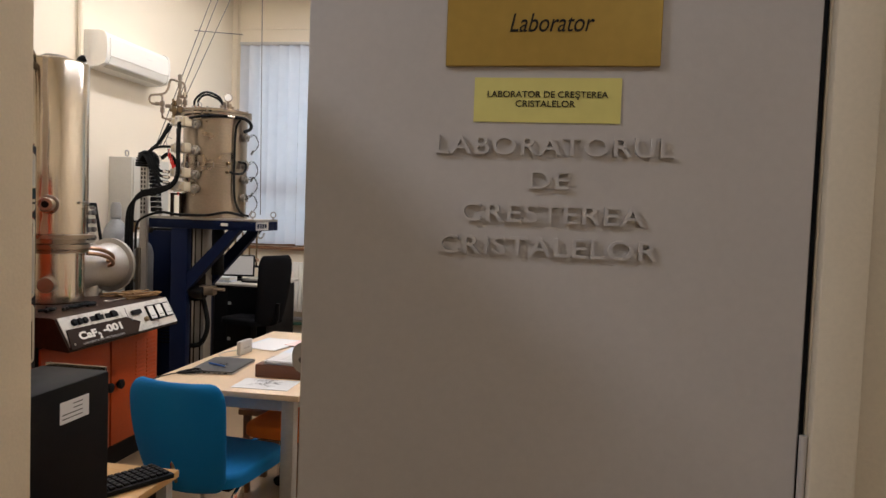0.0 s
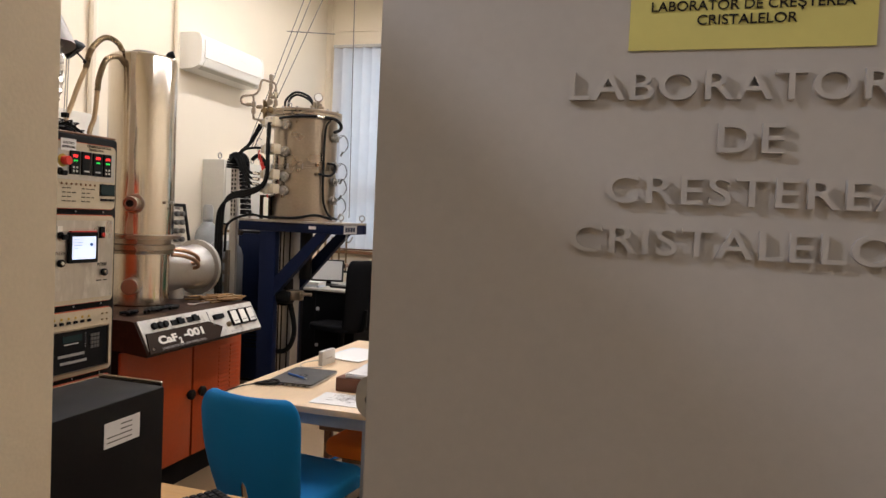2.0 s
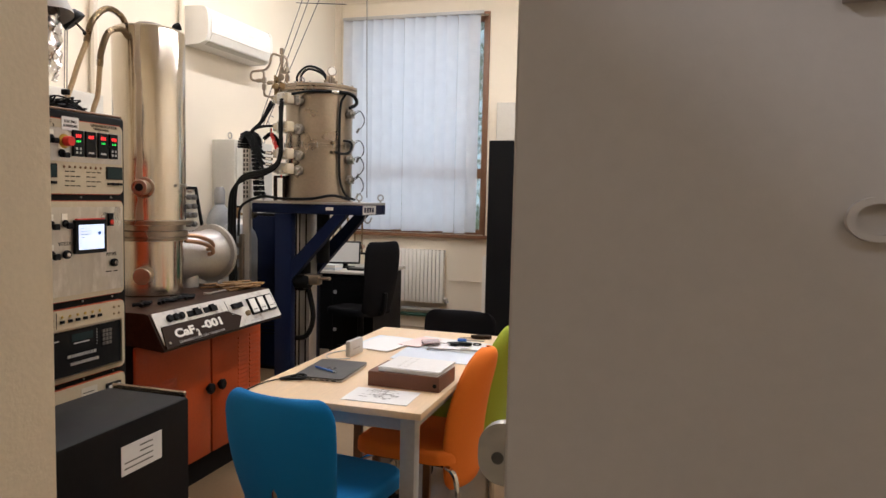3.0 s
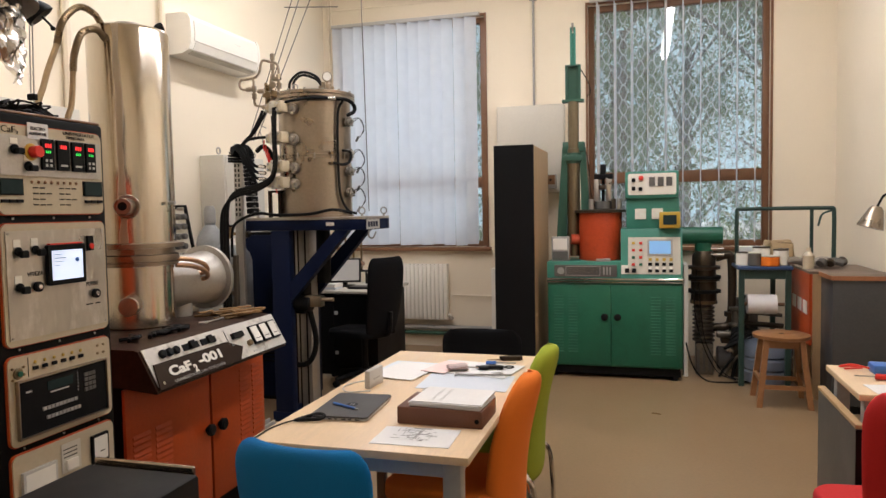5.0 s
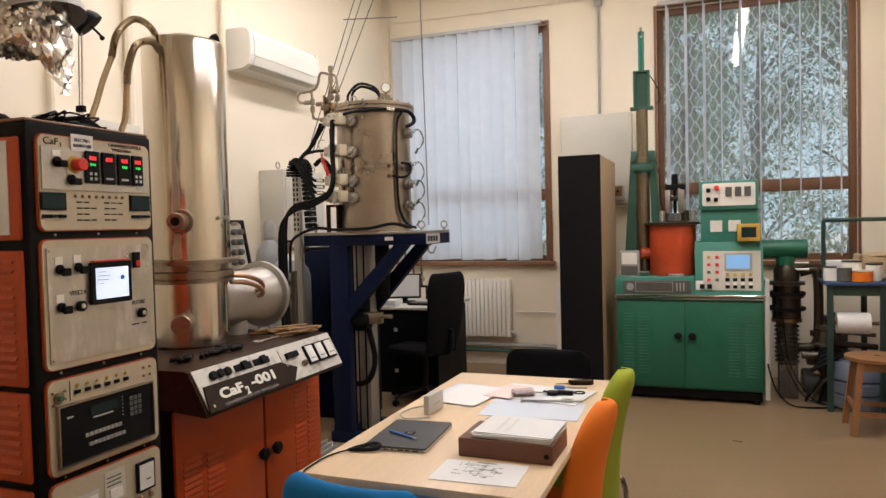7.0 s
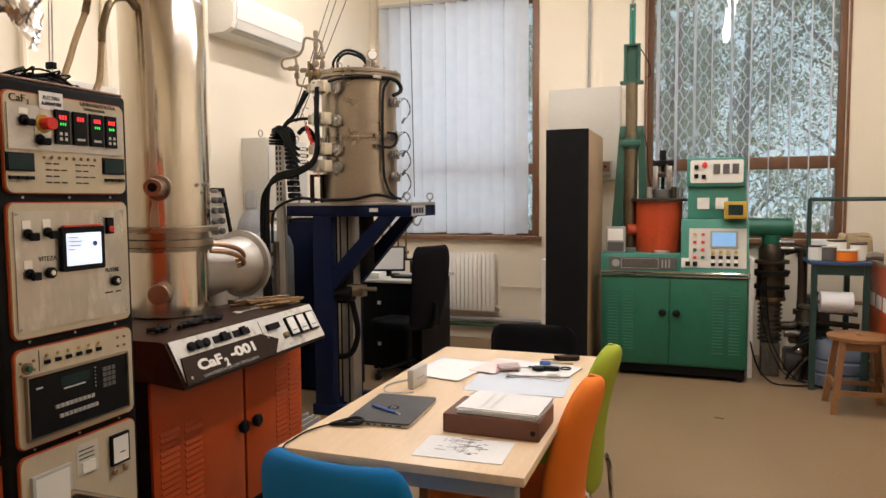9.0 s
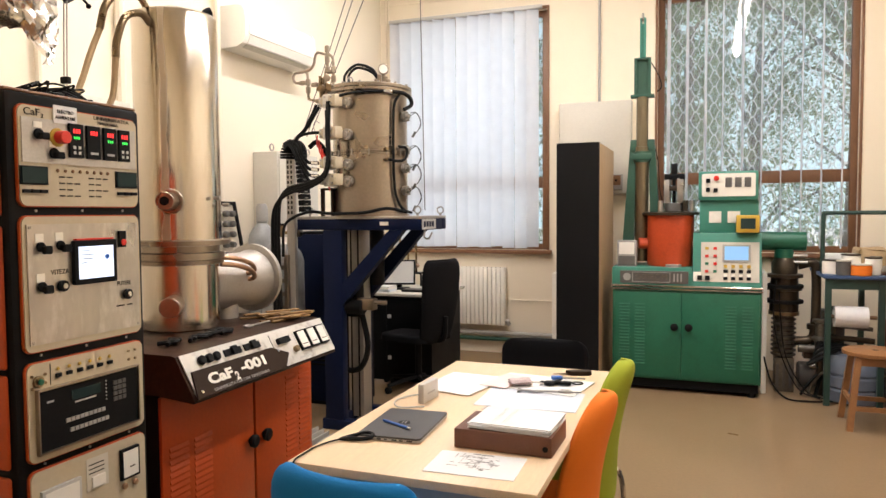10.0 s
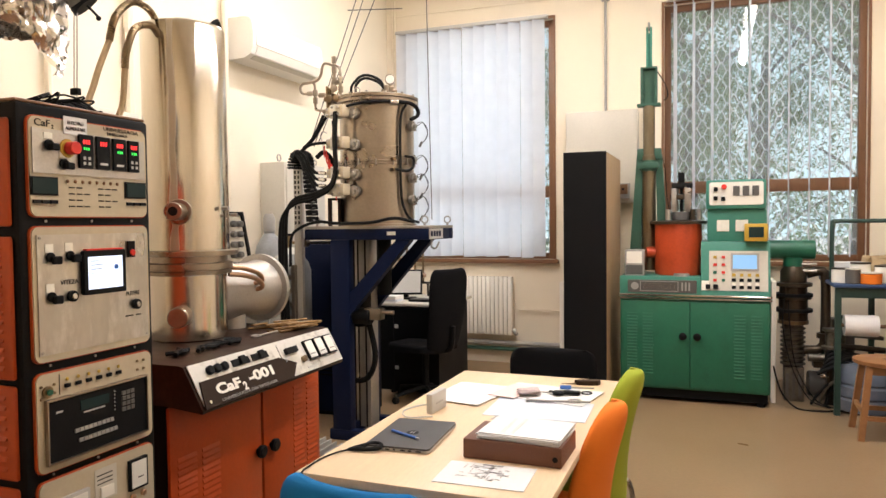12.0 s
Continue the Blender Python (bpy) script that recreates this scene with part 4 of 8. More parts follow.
part("port_window", cyl(bmesh.new(), FC + pd * 0.2845 + Vector((0, 0, 1.485)), FC + pd * 0.287 + Vector((0, 0, 1.485)), 0.018, 16), "black", port)
part("port", cyl(bmesh.new(), FC + pd * 0.15 + Vector((0, 0, 1.06)), FC + pd * 0.245 + Vector((0, 0, 1.06)), 0.042, 20, 0.004), "satin", fur)
pump = part("side_arm", lathe(bmesh.new(), (FC.x - 0.02, FC.y + 0.12, 1.115), (0, 1, 0), [(0, 0.13), (0.36, 0.13), (0.40, 0.14)], 40), "alu", fur, "wide aluminium side arm")
part("arm_flange", lathe(bmesh.new(), (FC.x - 0.02, FC.y + 0.52, 1.115), (0, 1, 0), [(0, 0.14), (0.002, 0.168), (0.026, 0.168), (0.03, 0.15), (0.035, 0.0)], 40, caps=False), "alu", pump)
part("arm_stub", cy((FC.x + 0.0, FC.y + 0.30, 0.945), (FC.x + 0.0, FC.y + 0.30, 1.03), 0.055, n=24), "alu", pump)
for s in (0.0, 0.03):
    part("water_pipe", hs([(FC.x + 0.14, FC.y + 0.09, 1.245 - s), (FC.x + 0.17, FC.y + 0.16, 1.235 - s), (FC.x + 0.165, FC.y + 0.27, 1.205 - s), (FC.x + 0.13, FC.y + 0.34, 1.165 - s), (FC.x + 0.08, FC.y + 0.31, 1.15 - s)], 0.011, n=10), "copper", fur)
for s in (0.0, 0.028):
    part("clamp_bolt", cy((FC.x + 0.185, FC.y + s * 2, 1.50 - s), (FC.x + 0.215, FC.y + s * 2, 1.50 - s), 0.008, n=8), "steel", fur)
# corrugated hoses from the column's top, falling behind the rack
for pts, low in (([(FC.x - 0.03, -0.755, 2.262), (FC.x - 0.035, -0.80, 2.31), (FC.x - 0.04, -0.88, 2.315), (FC.x - 0.05, -0.955, 2.24), (FC.x - 0.055, -0.985, 2.14)], [(FC.x - 0.06, -1.05, 1.98), (FC.x - 0.06, -1.12, 1.72), (FC.x - 0.06, -1.13, 0.95)]),
                 ([(FC.x + 0.02, -0.80, 2.195), (FC.x + 0.02, -0.85, 2.225), (FC.x + 0.01, -0.92, 2.195), (FC.x + 0.01, -0.965, 2.10), (FC.x + 0.01, -0.975, 2.03)], [(FC.x + 0.005, -0.985, 1.9), (FC.x + 0.0, -1.02, 1.72), (FC.x, -1.03, 0.95)])):
    hb = thing("vent_hose", "beige corrugated hose between furnace column and rack", "hose", (FC.x, FC.y - 0.3, 0.945))
    sp = smooth_path(pts, 12)
    bm = bmesh.new()
    for i, p in enumerate(sp[:-1]):
        q = sp[i + 1]
        cyl(bm, p, p + (q - p) * 0.55, 0.0145, 10)
        cyl(bm, p + (q - p) * 0.55, q, 0.011, 10)
    part("corrugated_sleeve", bm, "brasspipe", hb)
    part("pipe", hs([pts[-1], *low], 0.0115), "pvc", hb)
# slanted gauge board behind the side arm
gb = thing("gauge_board", "slanting black-edged board with round knobs", "control board", (-1.32, 0.05, 0.0))
part("post", bx(-1.35, -1.31, -0.018, 0.022, 0.0, 0.945), "steelcase", gb)
brd = part("board", prism(bmesh.new(), [(-0.02, 0.945), (0.23, 0.945), (0.09, 1.48), (-0.02, 1.48)], "x", -1.33, -1.31), "palegrey", gb)
part("edge", prism(bmesh.new(), [(0.23, 0.945), (0.25, 0.945), (0.105, 1.50), (-0.02, 1.50), (-0.02, 1.48), (0.09, 1.48)], "x", -1.335, -1.30), "black", gb)
for r in range(5):
    for c in range(2):
        y = 0.015 + c * 0.055 + r * 0.0
        z = 1.435 - r * 0.055
        part("knob", cy((-1.31, y, z), (-1.28, y, z), 0.017, n=12, ch=0.004), "darkgrey", brd)
# tools on the console's top
for i in range(16):
    y = random.uniform(-0.36, -0.24)
    x = random.uniform(-0.92, -0.66)
    a = random.uniform(-0.5, 0.5)
    L = random.uniform(0.08, 0.2)
    z = 0.946 + (i % 4) * 0.009
    bm = bx(-L / 2, L / 2, -0.009, 0.009, 0, 0.008, r=0.002, seg=1)
    bm.transform(pose(x, y, z, 0, 0, math.degrees(a) + 62))
    solid("metal_strip", bm, "rust", "rusty brown metal strip lying on the console", "tool", (x, y, z), "tools on the console")
for i in range(9):
    x, y = random.uniform(-0.80, -0.68), random.uniform(-1.08, -0.72)
    bm = hs([(x, y, 0.957), (x + random.uniform(-.05, .05), y + 0.05, 0.962), (x + random.uniform(-.05, .05), y + 0.10, 0.957)], 0.009, n=6)
    solid("small_fitting", bm, "black", "small dark fitting lying on the console", "tool", (x, y, 0.947), "tools on the console")
sp = thing("spanner", "steel ring spanner lying on the console", "spanner", (-0.75, -0.50, 0.946))
part("shaft", bx(-0.757, -0.743, -0.54, -0.40, 0.9465, 0.9535, r=0.002, seg=1), "steel", sp)
part("ring", hs([(-0.75 + 0.018 * math.cos(a), -0.556 + 0.018 * math.sin(a), 0.951) for a in [i * math.pi / 8 for i in range(17)]], 0.0045, curved=False), "steel", sp)


# ---- rack of control units ----
RX, RY0, RY1, RTOP = -0.505, -1.828, -1.392, 1.742
rack = thing("control_rack", "black steel rack with cream control panels and orange sides", "control rack", (-0.75, -1.62, 0))
part("frame", bx(-1.16, RX - 0.012, RY0, RY1, 0.0, RTOP, r=0.012), "steelcase", rack, "black steel rack frame")
part("top_board", bx(-1.15, RX - 0.02, RY0 + 0.005, RY1 - 0.005, RTOP, RTOP + 0.008, r=0.002, seg=1), "brown", rack, "brown top board")
for z0, z1 in ((1.43, 1.70), (1.045, 1.405), (0.79, 1.03), (0.45, 0.77), (0.08, 0.43)):
    sp_ = part("side_panel", bx(-1.14, RX - 0.03, RY0 - 0.012, RY0, z0, z1, r=0.008), "orange", rack, "orange louvred side panel")
    part("side_panel", bx(-1.14, RX - 0.05, RY1, RY1 + 0.006, z0, z1, r=0.003), "orange", rack)
    if z1 < 1.6:
        n = max(6, int((z1 - z0) / 0.022))
        for i in range(n - 2):
            z = z0 + 0.03 + (z1 - z0 - 0.06) * i / (n - 3)
            part("louvre", prism(bmesh.new(), [(RY0 - 0.012, z - 0.004), (RY0 - 0.019, z - 0.004), (RY0 - 0.012, z + 0.006)], "x", -0.70, RX - 0.06), "orange", sp_)
lab = part("paper_label", bx(-0.70, RX - 0.065, RY0 - 0.0145, RY0 - 0.0125, 1.445, 1.69), "paper", rack, "sheet of white paper taped to the side")


def unit(z0, z1, inset, material="cream", y0=-1.803, y1=-1.418):
    bm = prism(bmesh.new(), rounded(y0, y1, z0, z1, 0.02), "x", RX - 0.012, RX)
    p = part("panel", bm, material, rack, inset)
    part("panel_rim", prism(bmesh.new(), rounded(y0 - 0.003, y1 + 0.003, z0 - 0.003, z1 + 0.003, 0.022), "x", RX - 0.0118, RX - 0.004), "orange", p, "thin orange rim")
    for y in (y0 + 0.05, (y0 + y1) / 2, y1 - 0.05):
        part("frame_screw", cy((RX - 0.0118, y, z0 - 0.012), (RX - 0.009, y, z0 - 0.012), 0.0035, n=8), "steel", p)
    return p


def face(name, parent, y0, y1, z0, z1, material, lift=0.001, thick=0.003, r=0.0, label=""):
    if r:
        bm = prism(bmesh.new(), rounded(y0, y1, z0, z1, r), "x", RX + lift, RX + lift + thick)
    else:
        bm = bx(RX + lift, RX + lift + thick, y0, y1, z0, z1)
    return part(name, bm, material, parent, label)


def dial(name, parent, y, z, r, depth, material, lift=0.004, n=14):
    return part(name, cy((RX + lift, y, z), (RX + lift + depth, y, z), r, n=n, ch=min(0.002, r / 3)), material, parent)


u1 = unit(1.455, 1.708, "cream panel with temperature controllers and red stop button")
pl1 = face("steel_plate", u1, -1.797, -1.428, 1.565, 1.678, "alu", label="brushed metal plate")
words("lettering", "CaF", 0.026, pose(RX + 0.0012, -1.765, 1.692, 90, 0, 90), "ink", u1, width=0.045)
words("lettering", "2", 0.015, pose(RX + 0.0012, -1.735, 1.685, 90, 0, 90), "ink", u1)
nt = face("notice", u1, -1.705, -1.632, 1.672, 1.718, "paper", lift=0.0045, thick=0.001, label="white notice with two printed lines")
words("lettering", "ELECTRO", 0.013, pose(RX + 0.0062, -1.6685, 1.702, 90, 0, 90), "ink", nt, width=0.05)
words("lettering", "ALIMENTARE", 0.013, pose(RX + 0.0062, -1.6685, 1.687, 90, 0, 90), "ink", nt, width=0.062)
words("lettering", "UNIVERSITATEA", 0.015, pose(RX + 0.0012, -1.51, 1.7, 90, 0, 90), "ink", u1, width=0.125)
words("lettering", "TIMIŞOARA", 0.012, pose(RX + 0.0012, -1.525, 1.687, 90, 0, 90), "ink", u1, width=0.075)
eb = dial("stop_button_ring", pl1, -1.695, 1.634, 0.025, 0.004, "yplastic")
dial("stop_button", pl1, -1.693, 1.634, 0.017, 0.028, "red", lift=0.008, n=18)
for y, z in ((-1.752, 1.638), (-1.708, 1.592)):
    dial("switch_base", pl1, y, z, 0.014, 0.008, "black")
    part("switch_lever", bx(RX + 0.012, RX + 0.026, y - 0.006, y + 0.02, z - 0.014, z + 0.004, r=0.003, seg=1), "black", pl1)
    face("switch_label", pl1, y - 0.013, y + 0.012, z + 0.016, z + 0.031, "white", lift=0.004, thick=0.002)
for i, y in enumerate((-1.640, -1.583, -1.526, -1.474)):
    w = 0.022 if i < 3 else 0.019
    c = face("temperature_controller", pl1, y - w, y + w, 1.585, 1.675, "black", lift=0.004, thick=0.008, label="black temperature controller with lit red digits")
    for k in range(3):
        face("red_digit", c, y - 0.011 + k * 0.0085, y - 0.0065 + k * 0.0085, 1.650, 1.661, "redled", lift=0.0121, thick=0.0006)
    if i != 1:
        for k in range(3):
            face("green_digit", c, y - 0.009 + k * 0.007, y - 0.0055 + k * 0.007, 1.634, 1.641, "greenled", lift=0.0121, thick=0.0006)
    if i in (1, 2):
        face("logo_bar", c, y - 0.013, y + 0.013, 1.597, 1.603, "silver", lift=0.0121, thick=0.0006)
    else:
        for a in (-0.008, 0.008):
            for b in (1.598, 1.612):
                face("key", c, y + a - 0.004, y + a + 0.004, b - 0.004, b + 0.004, "silver", lift=0.0121, thick=0.001)
for y in (-1.765, -1.463):
    c = face("display", u1, y - 0.036, y + 0.036, 1.513, 1.552, "lcd", lift=0.001, thick=0.006, label="dark digital display")
    face("display_edge", u1, y - 0.040, y + 0.040, 1.509, 1.556, "black", lift=0.0005, thick=0.003)
    for k in range(3):
        face("push_key", u1, y - 0.034 + k * 0.025, y - 0.014 + k * 0.025, 1.488, 1.497, "black", lift=0.001, thick=0.006)
for k in range(8):
    dial("indicator", u1, -1.695 + k * 0.0235, 1.548, 0.005, 0.004, "brown", lift=0.001, n=8)
for c in range(2):
    for r in range(4):
        y = -1.69 + c * 0.095
        for k in range(2 + (r + c) % 2):
            face("print_bar", u1, y + k * 0.024, y + 0.018 + k * 0.024, 1.530 - r * 0.0165, 1.5335 - r * 0.0165, "ink", lift=0.0, thick=0.0012)

u2 = unit(1.082, 1.428, "cream unit with streaky metal plate and lit touch screen")
pl2 = face("steel_plate", u2, -1.793, -1.428, 1.100, 1.408, "streakalu", label="metal plate with painted reflection streaks and handwriting")
ts = face("touch_screen", pl2, -1.664, -1.522, 1.243, 1.363, "black", lift=0.004, thick=0.014, r=0.006, label="black touch screen, lit white")
face("display", ts, -1.652, -1.535, 1.258, 1.346, "screen", lift=0.0181, thick=0.0008)
for k, w in ((0, 0.03), (1, 0.045), (2, 0.04), (3, 0.02)):
    face("screen_text_bar", ts, -1.645, -1.645 + w, 1.333 - k * 0.011, 1.336 - k * 0.011, "silver", lift=0.019, thick=0.0004)
dial("screen_mark", ts, -1.558, 1.315, 0.007, 0.0004, "bluepen", lift=0.019, n=12)
face("red_strip", ts, -1.655, -1.53, 1.3635, 1.3675, "red", lift=0.004, thick=0.013)
for y, z in ((-1.757, 1.350), (-1.698, 1.352), (-1.757, 1.248)):
    dial("switch_base", pl2, y, z, 0.013, 0.008, "black")
    part("switch_lever", bx(RX + 0.012, RX + 0.026, y - 0.004, y + 0.022, z - 0.018, z + 0.003, r=0.003, seg=1), "black", pl2)
    face("switch_label", pl2, y - 0.014, y + 0.010, z + 0.012, z + 0.034, "white", lift=0.004, thick=0.002)
for y, z in ((-1.697, 1.245), (-1.478, 1.20)):
    dial("knob", pl2, y, z, 0.015, 0.014, "black")
    dial("knob_cap", pl2, y, z, 0.008, 0.003, "chrome", lift=0.018)
words("lettering", "VITEZA", 0.018, pose(RX + 0.0045, -1.700, 1.282, 90, 0, 90), "ink", pl2, width=0.056)
words("lettering", "PUTERE", 0.018, pose(RX + 0.0045, -1.485, 1.232, 90, 0, 90), "ink", pl2, width=0.05)
for k, w in ((0, 0.03), (1, 0.02)):
    face("handwriting_bar", pl2, -1.515 + k * 0.04, -1.515 + k * 0.04 + w, 1.166, 1.170, "ink", lift=0.004, thick=0.0006)
ib = face("start_switch", pl2, -1.503, -1.480, 1.338, 1.385, "black", lift=0.004, thick=0.008, label="black switch with red button")
dial("red_button", ib, -1.4915, 1.352, 0.0095, 0.006, "red", lift=0.012)
for y in (-1.786, -1.436):
    for z in (1.107, 1.40):
        dial("screw", pl2, y, z, 0.004, 0.002, "steel", n=8)

u3 = unit(0.797, 1.052, "cream unit framing a black keypad instrument")
for k in range(6):
    y = -1.715 + k * 0.034
    dial("lamp", u3, y, 1.028, 0.005, 0.005, "yplastic", lift=0.001, n=8)
    face("toggle", u3, y - 0.008, y + 0.008, 1.006, 1.016, "black", lift=0.001, thick=0.006)
dial("connector", u3, -1.775, 1.006, 0.016, 0.008, "brasspipe", lift=0.001)
dial("connector_core", u3, -1.775, 1.006, 0.008, 0.008, "greenm", lift=0.009)
for y, z in ((-1.793, 1.022), (-1.793, 0.99), (-1.755, 1.022), (-1.755, 1.0), (-1.475, 1.03), (-1.45, 1.03), (-1.475, 1.005), (-1.45, 1.005)):
    dial("terminal", u3, y, z, 0.004, 0.006, "brasspipe", lift=0.001, n=8)
face("dividing_line", u3, -1.738, -1.736, 0.99, 1.045, "ink", lift=0.0, thick=0.0012)
ins = face("instrument", u3, -1.780, -1.448, 0.818, 0.982, "black", lift=0.001, thick=0.006, label="black keypad instrument in a bright bezel")
for a in ((-1.784, -1.444, 0.980, 0.985), (-1.784, -1.444, 0.815, 0.820), (-1.784, -1.780, 0.82, 0.98), (-1.448, -1.444, 0.82, 0.98)):
    face("bezel", ins, *a, "satin", lift=0.001, thick=0.012)
face("display", ins, -1.68, -1.585, 0.935, 0.962, "lcd", lift=0.007, thick=0.002)
face("print_bar", ins, -1.67, -1.60, 0.926, 0.930, "silver", lift=0.0071, thick=0.0008)
face("print_bar", ins, -1.755, -1.735, 0.945, 0.950, "silver", lift=0.0071, thick=0.0008)
for r in range(2):
    for k in range(9):
        y = -1.70 + k * 0.0145 + r * 0.012
        face("key", ins, y, y + 0.0115, 0.880 - r * 0.028, 0.890 - r * 0.028, "greymetal", lift=0.007, thick=0.004)
for r in range(4):
    for k in range(3):
        y = -1.540 + k * 0.016
        face("key", ins, y, y + 0.0125, 0.944 - r * 0.0155, 0.955 - r * 0.0155, "darkgrey", lift=0.007, thick=0.004)
for r in range(6):
    dial("led", ins, -1.565, 0.962 - r * 0.0105, 0.0022, 0.002, "silver", lift=0.007, n=6)

u4 = unit(0.47, 0.772, "cream unit with square meters and sockets")
for y, z, s in ((-1.485, 0.70, 0.034),):
    mm = face("meter", u4, y - s, y + s, z - 0.045, z + 0.045, "black", lift=0.001, thick=0.010, label="square panel meter with pale dial")
    face("dial", mm, y - s + 0.006, y + s - 0.006, z - 0.038, z + 0.038, "meter", lift=0.011, thick=0.001)
    face("needle", mm, y - 0.005, y + 0.015, z - 0.012, z - 0.009, "ink", lift=0.012, thick=0.001)
face("card", u4, -1.635, -1.56, 0.665, 0.755, "palegrey", lift=0.001, thick=0.001, label="printed card")
for k in range(3):
    face("print_bar", u4, -1.628, -1.575, 0.735 - k * 0.012, 0.738 - k * 0.012, "ink", lift=0.002, thick=0.0006)
face("socket_plate", u4, -1.62, -1.575, 0.672, 0.702, "white", lift=0.002, thick=0.006)
mm = face("meter", u4, -1.78, -1.66, 0.61, 0.72, "silver", lift=0.001, thick=0.010, label="large meter with bright frame")
face("dial", mm, -1.772, -1.668, 0.62, 0.712, "meter", lift=0.011, thick=0.001)
for y in (-1.505, -1.465):
    dial("knob", u4, y, 0.635, 0.009, 0.01, "copper", lift=0.001)
u5 = unit(0.10, 0.44, "cream blank unit")

# lamp and cables on the rack
dl = thing("desk_lamp", "small black halogen desk lamp standing on the rack", "desk lamp", (-0.72, -1.47, RTOP + 0.008))
part("base", lathe(bmesh.new(), (-0.72, -1.47, RTOP + 0.008), (0, 0, 1), [(0, 0.062), (0.02, 0.06), (0.042, 0.045), (0.052, 0.03)], 20), "black", dl)
for s in (-0.006, 0.006):
    part("arm", hs([(-0.72 + s, -1.47, RTOP + 0.05), (-0.725 + s, -1.455, RTOP + 0.36)], 0.0022, n=6, curved=False), "steel", dl)
part("arm_joint", bx(-0.735, -0.705, -1.477, -1.46, RTOP + 0.085, RTOP + 0.105, r=0.002, seg=1), "black", dl)
sh = part("shade", lathe(bmesh.new(), (-0.725, -1.46, RTOP + 0.395), (0.5, 0.5, -0.75), [(0, 0.012), (0.012, 0.034), (0.035, 0.045), (0.05, 0.046)], 20), "black", dl)
part("switch_stem", cyl(bmesh.new(), (-0.70, -1.435, RTOP + 0.36), (-0.675, -1.415, RTOP + 0.325), 0.004, 8), "black", sh)
part("switch_ball", lathe(bmesh.new(), (-0.678, -1.418, RTOP + 0.330), (0.3, 0.3, -1), [(0, 0.003), (0.004, 0.008), (0.01, 0.008), (0.014, 0.003)], 10), "black", sh)
coil = thing("cable_coil", "tangled black cable lying on the rack", "cable", (-0.72, -1.52, RTOP + 0.008))
for i in range(9):
    pts = []
    for k in range(6):
        pts.append((-0.72 + random.uniform(-0.10, 0.10), -1.53 + random.uniform(-0.15, 0.10), RTOP + 0.014 + random.uniform(0, 0.06)))
    part("loop", hs(pts, 0.0032, n=5), "rubber", coil)
lp = thing("desk_lamp", "slender black ball-headed lamp standing on the rack", "desk lamp", (-0.72, -1.76, RTOP + 0.008))
part("base", lathe(bmesh.new(), (-0.72, -1.76, RTOP + 0.008), (0, 0, 1), [(0, 0.05), (0.015, 0.048), (0.03, 0.03)], 18), "steelcase", lp)
part("arm", hs([(-0.72, -1.76, RTOP + 0.03), (-0.735, -1.755, RTOP + 0.31)], 0.003, n=6, curved=False), "steel", lp)
part("head", lathe(bmesh.new(), (-0.735, -1.755, RTOP + 0.30), (0, 0, 1), [(0, 0.012), (0.01, 0.022), (0.03, 0.022), (0.042, 0.008)], 14), "black", lp)
# foil-wrapped reflector
fo = thing("foil_reflector", "grey lamp reflector wrapped in crumpled aluminium foil", "reflector", (-0.74, -1.64, RTOP))
rf = part("reflector", lathe(bmesh.new(), (-0.75, -1.65, 2.26), (0.25, 0.10, -1), [(0, 0.05), (0.05, 0.11), (0.2, 0.14)], 20, caps=False), "greymetal", fo)
bm = bmesh.new()
N, K = 96, 20
rows = []
for k in range(K):
    row = []
    for i in range(N):
        a = 2 * math.pi * i / N
        drop = 0.12 + 0.10 * max(0, math.cos(a - 0.6)) ** 3 + 0.06 * max(0, math.cos(a + 1.8)) ** 4
        r = 0.135 + 0.035 * k / K + random.uniform(-0.006, 0.006) + 0.010 * math.sin(a * 11 + k * 0.9) - 0.05 * (k / K) ** 2
        row.append(bm.verts.new((-0.75 + r * math.cos(a), -1.66 + r * math.sin(a), 2.13 - 1.25 * drop * k / (K - 1) + random.uniform(-0.004, 0.004))))
    rows.append(row)
for a, b in zip(rows, rows[1:]):
    for i in range(N):
        bm.faces.new((a[i], a[(i + 1) % N], b[(i + 1) % N], b[i]))
part("foil", bm, "foil", fo, "crumpled aluminium foil skirt")
part("stand", hs([(-0.75, -1.65, 2.32), (-0.86, -1.62, 2.36), (-0.95, -1.62, 2.1), (-0.95, -1.62, RTOP + 0.008)], 0.008), "steel", fo)


# ---- blue steel stand with the crystal furnace ----
st = thing("furnace_stand", "dark blue steel furnace stand with lifting gear", "machine stand", (-1.1, 1.2, 0))
GY0, GY1 = 0.98, 1.42
GX0, GX1 = -1.47, -0.575
part("top_plate", bx(GX0, GX1 + 0.0, GY0, GY1, 1.396, 1.415, r=0.003), "alu", st, "grey metal top plate")
for y in (GY0, GY1 - 0.07):
    part("top_beam", bx(GX0, GX1, y, y + 0.07, 1.325, 1.396, r=0.004), "blue", st)
    part("leg", bx(-1.275, -1.140, y, y + 0.07, 0.07, 1.325, r=0.004), "blue", st)
    part("foot_beam", bx(-1.30, -0.86, y, y + 0.07, 0.0, 0.07, r=0.004), "blue", st)
    part("brace", prism(bmesh.new(), [(-1.14, 0.975), (-1.14, 0.83), (-0.70, 1.325), (-0.80, 1.325)], "y", y + 0.005, y + 0.065), "blue", st)
part("end_beam", bx(GX1 - 0.06, GX1 - 0.0005, GY0 + 0.07, GY1 - 0.07, 1.325, 1.396), "blue", st)
part("cross_beam", bx(-1.275, -1.20, GY0 + 0.07, GY1 - 0.07, 0.0, 0.07), "blue", st)
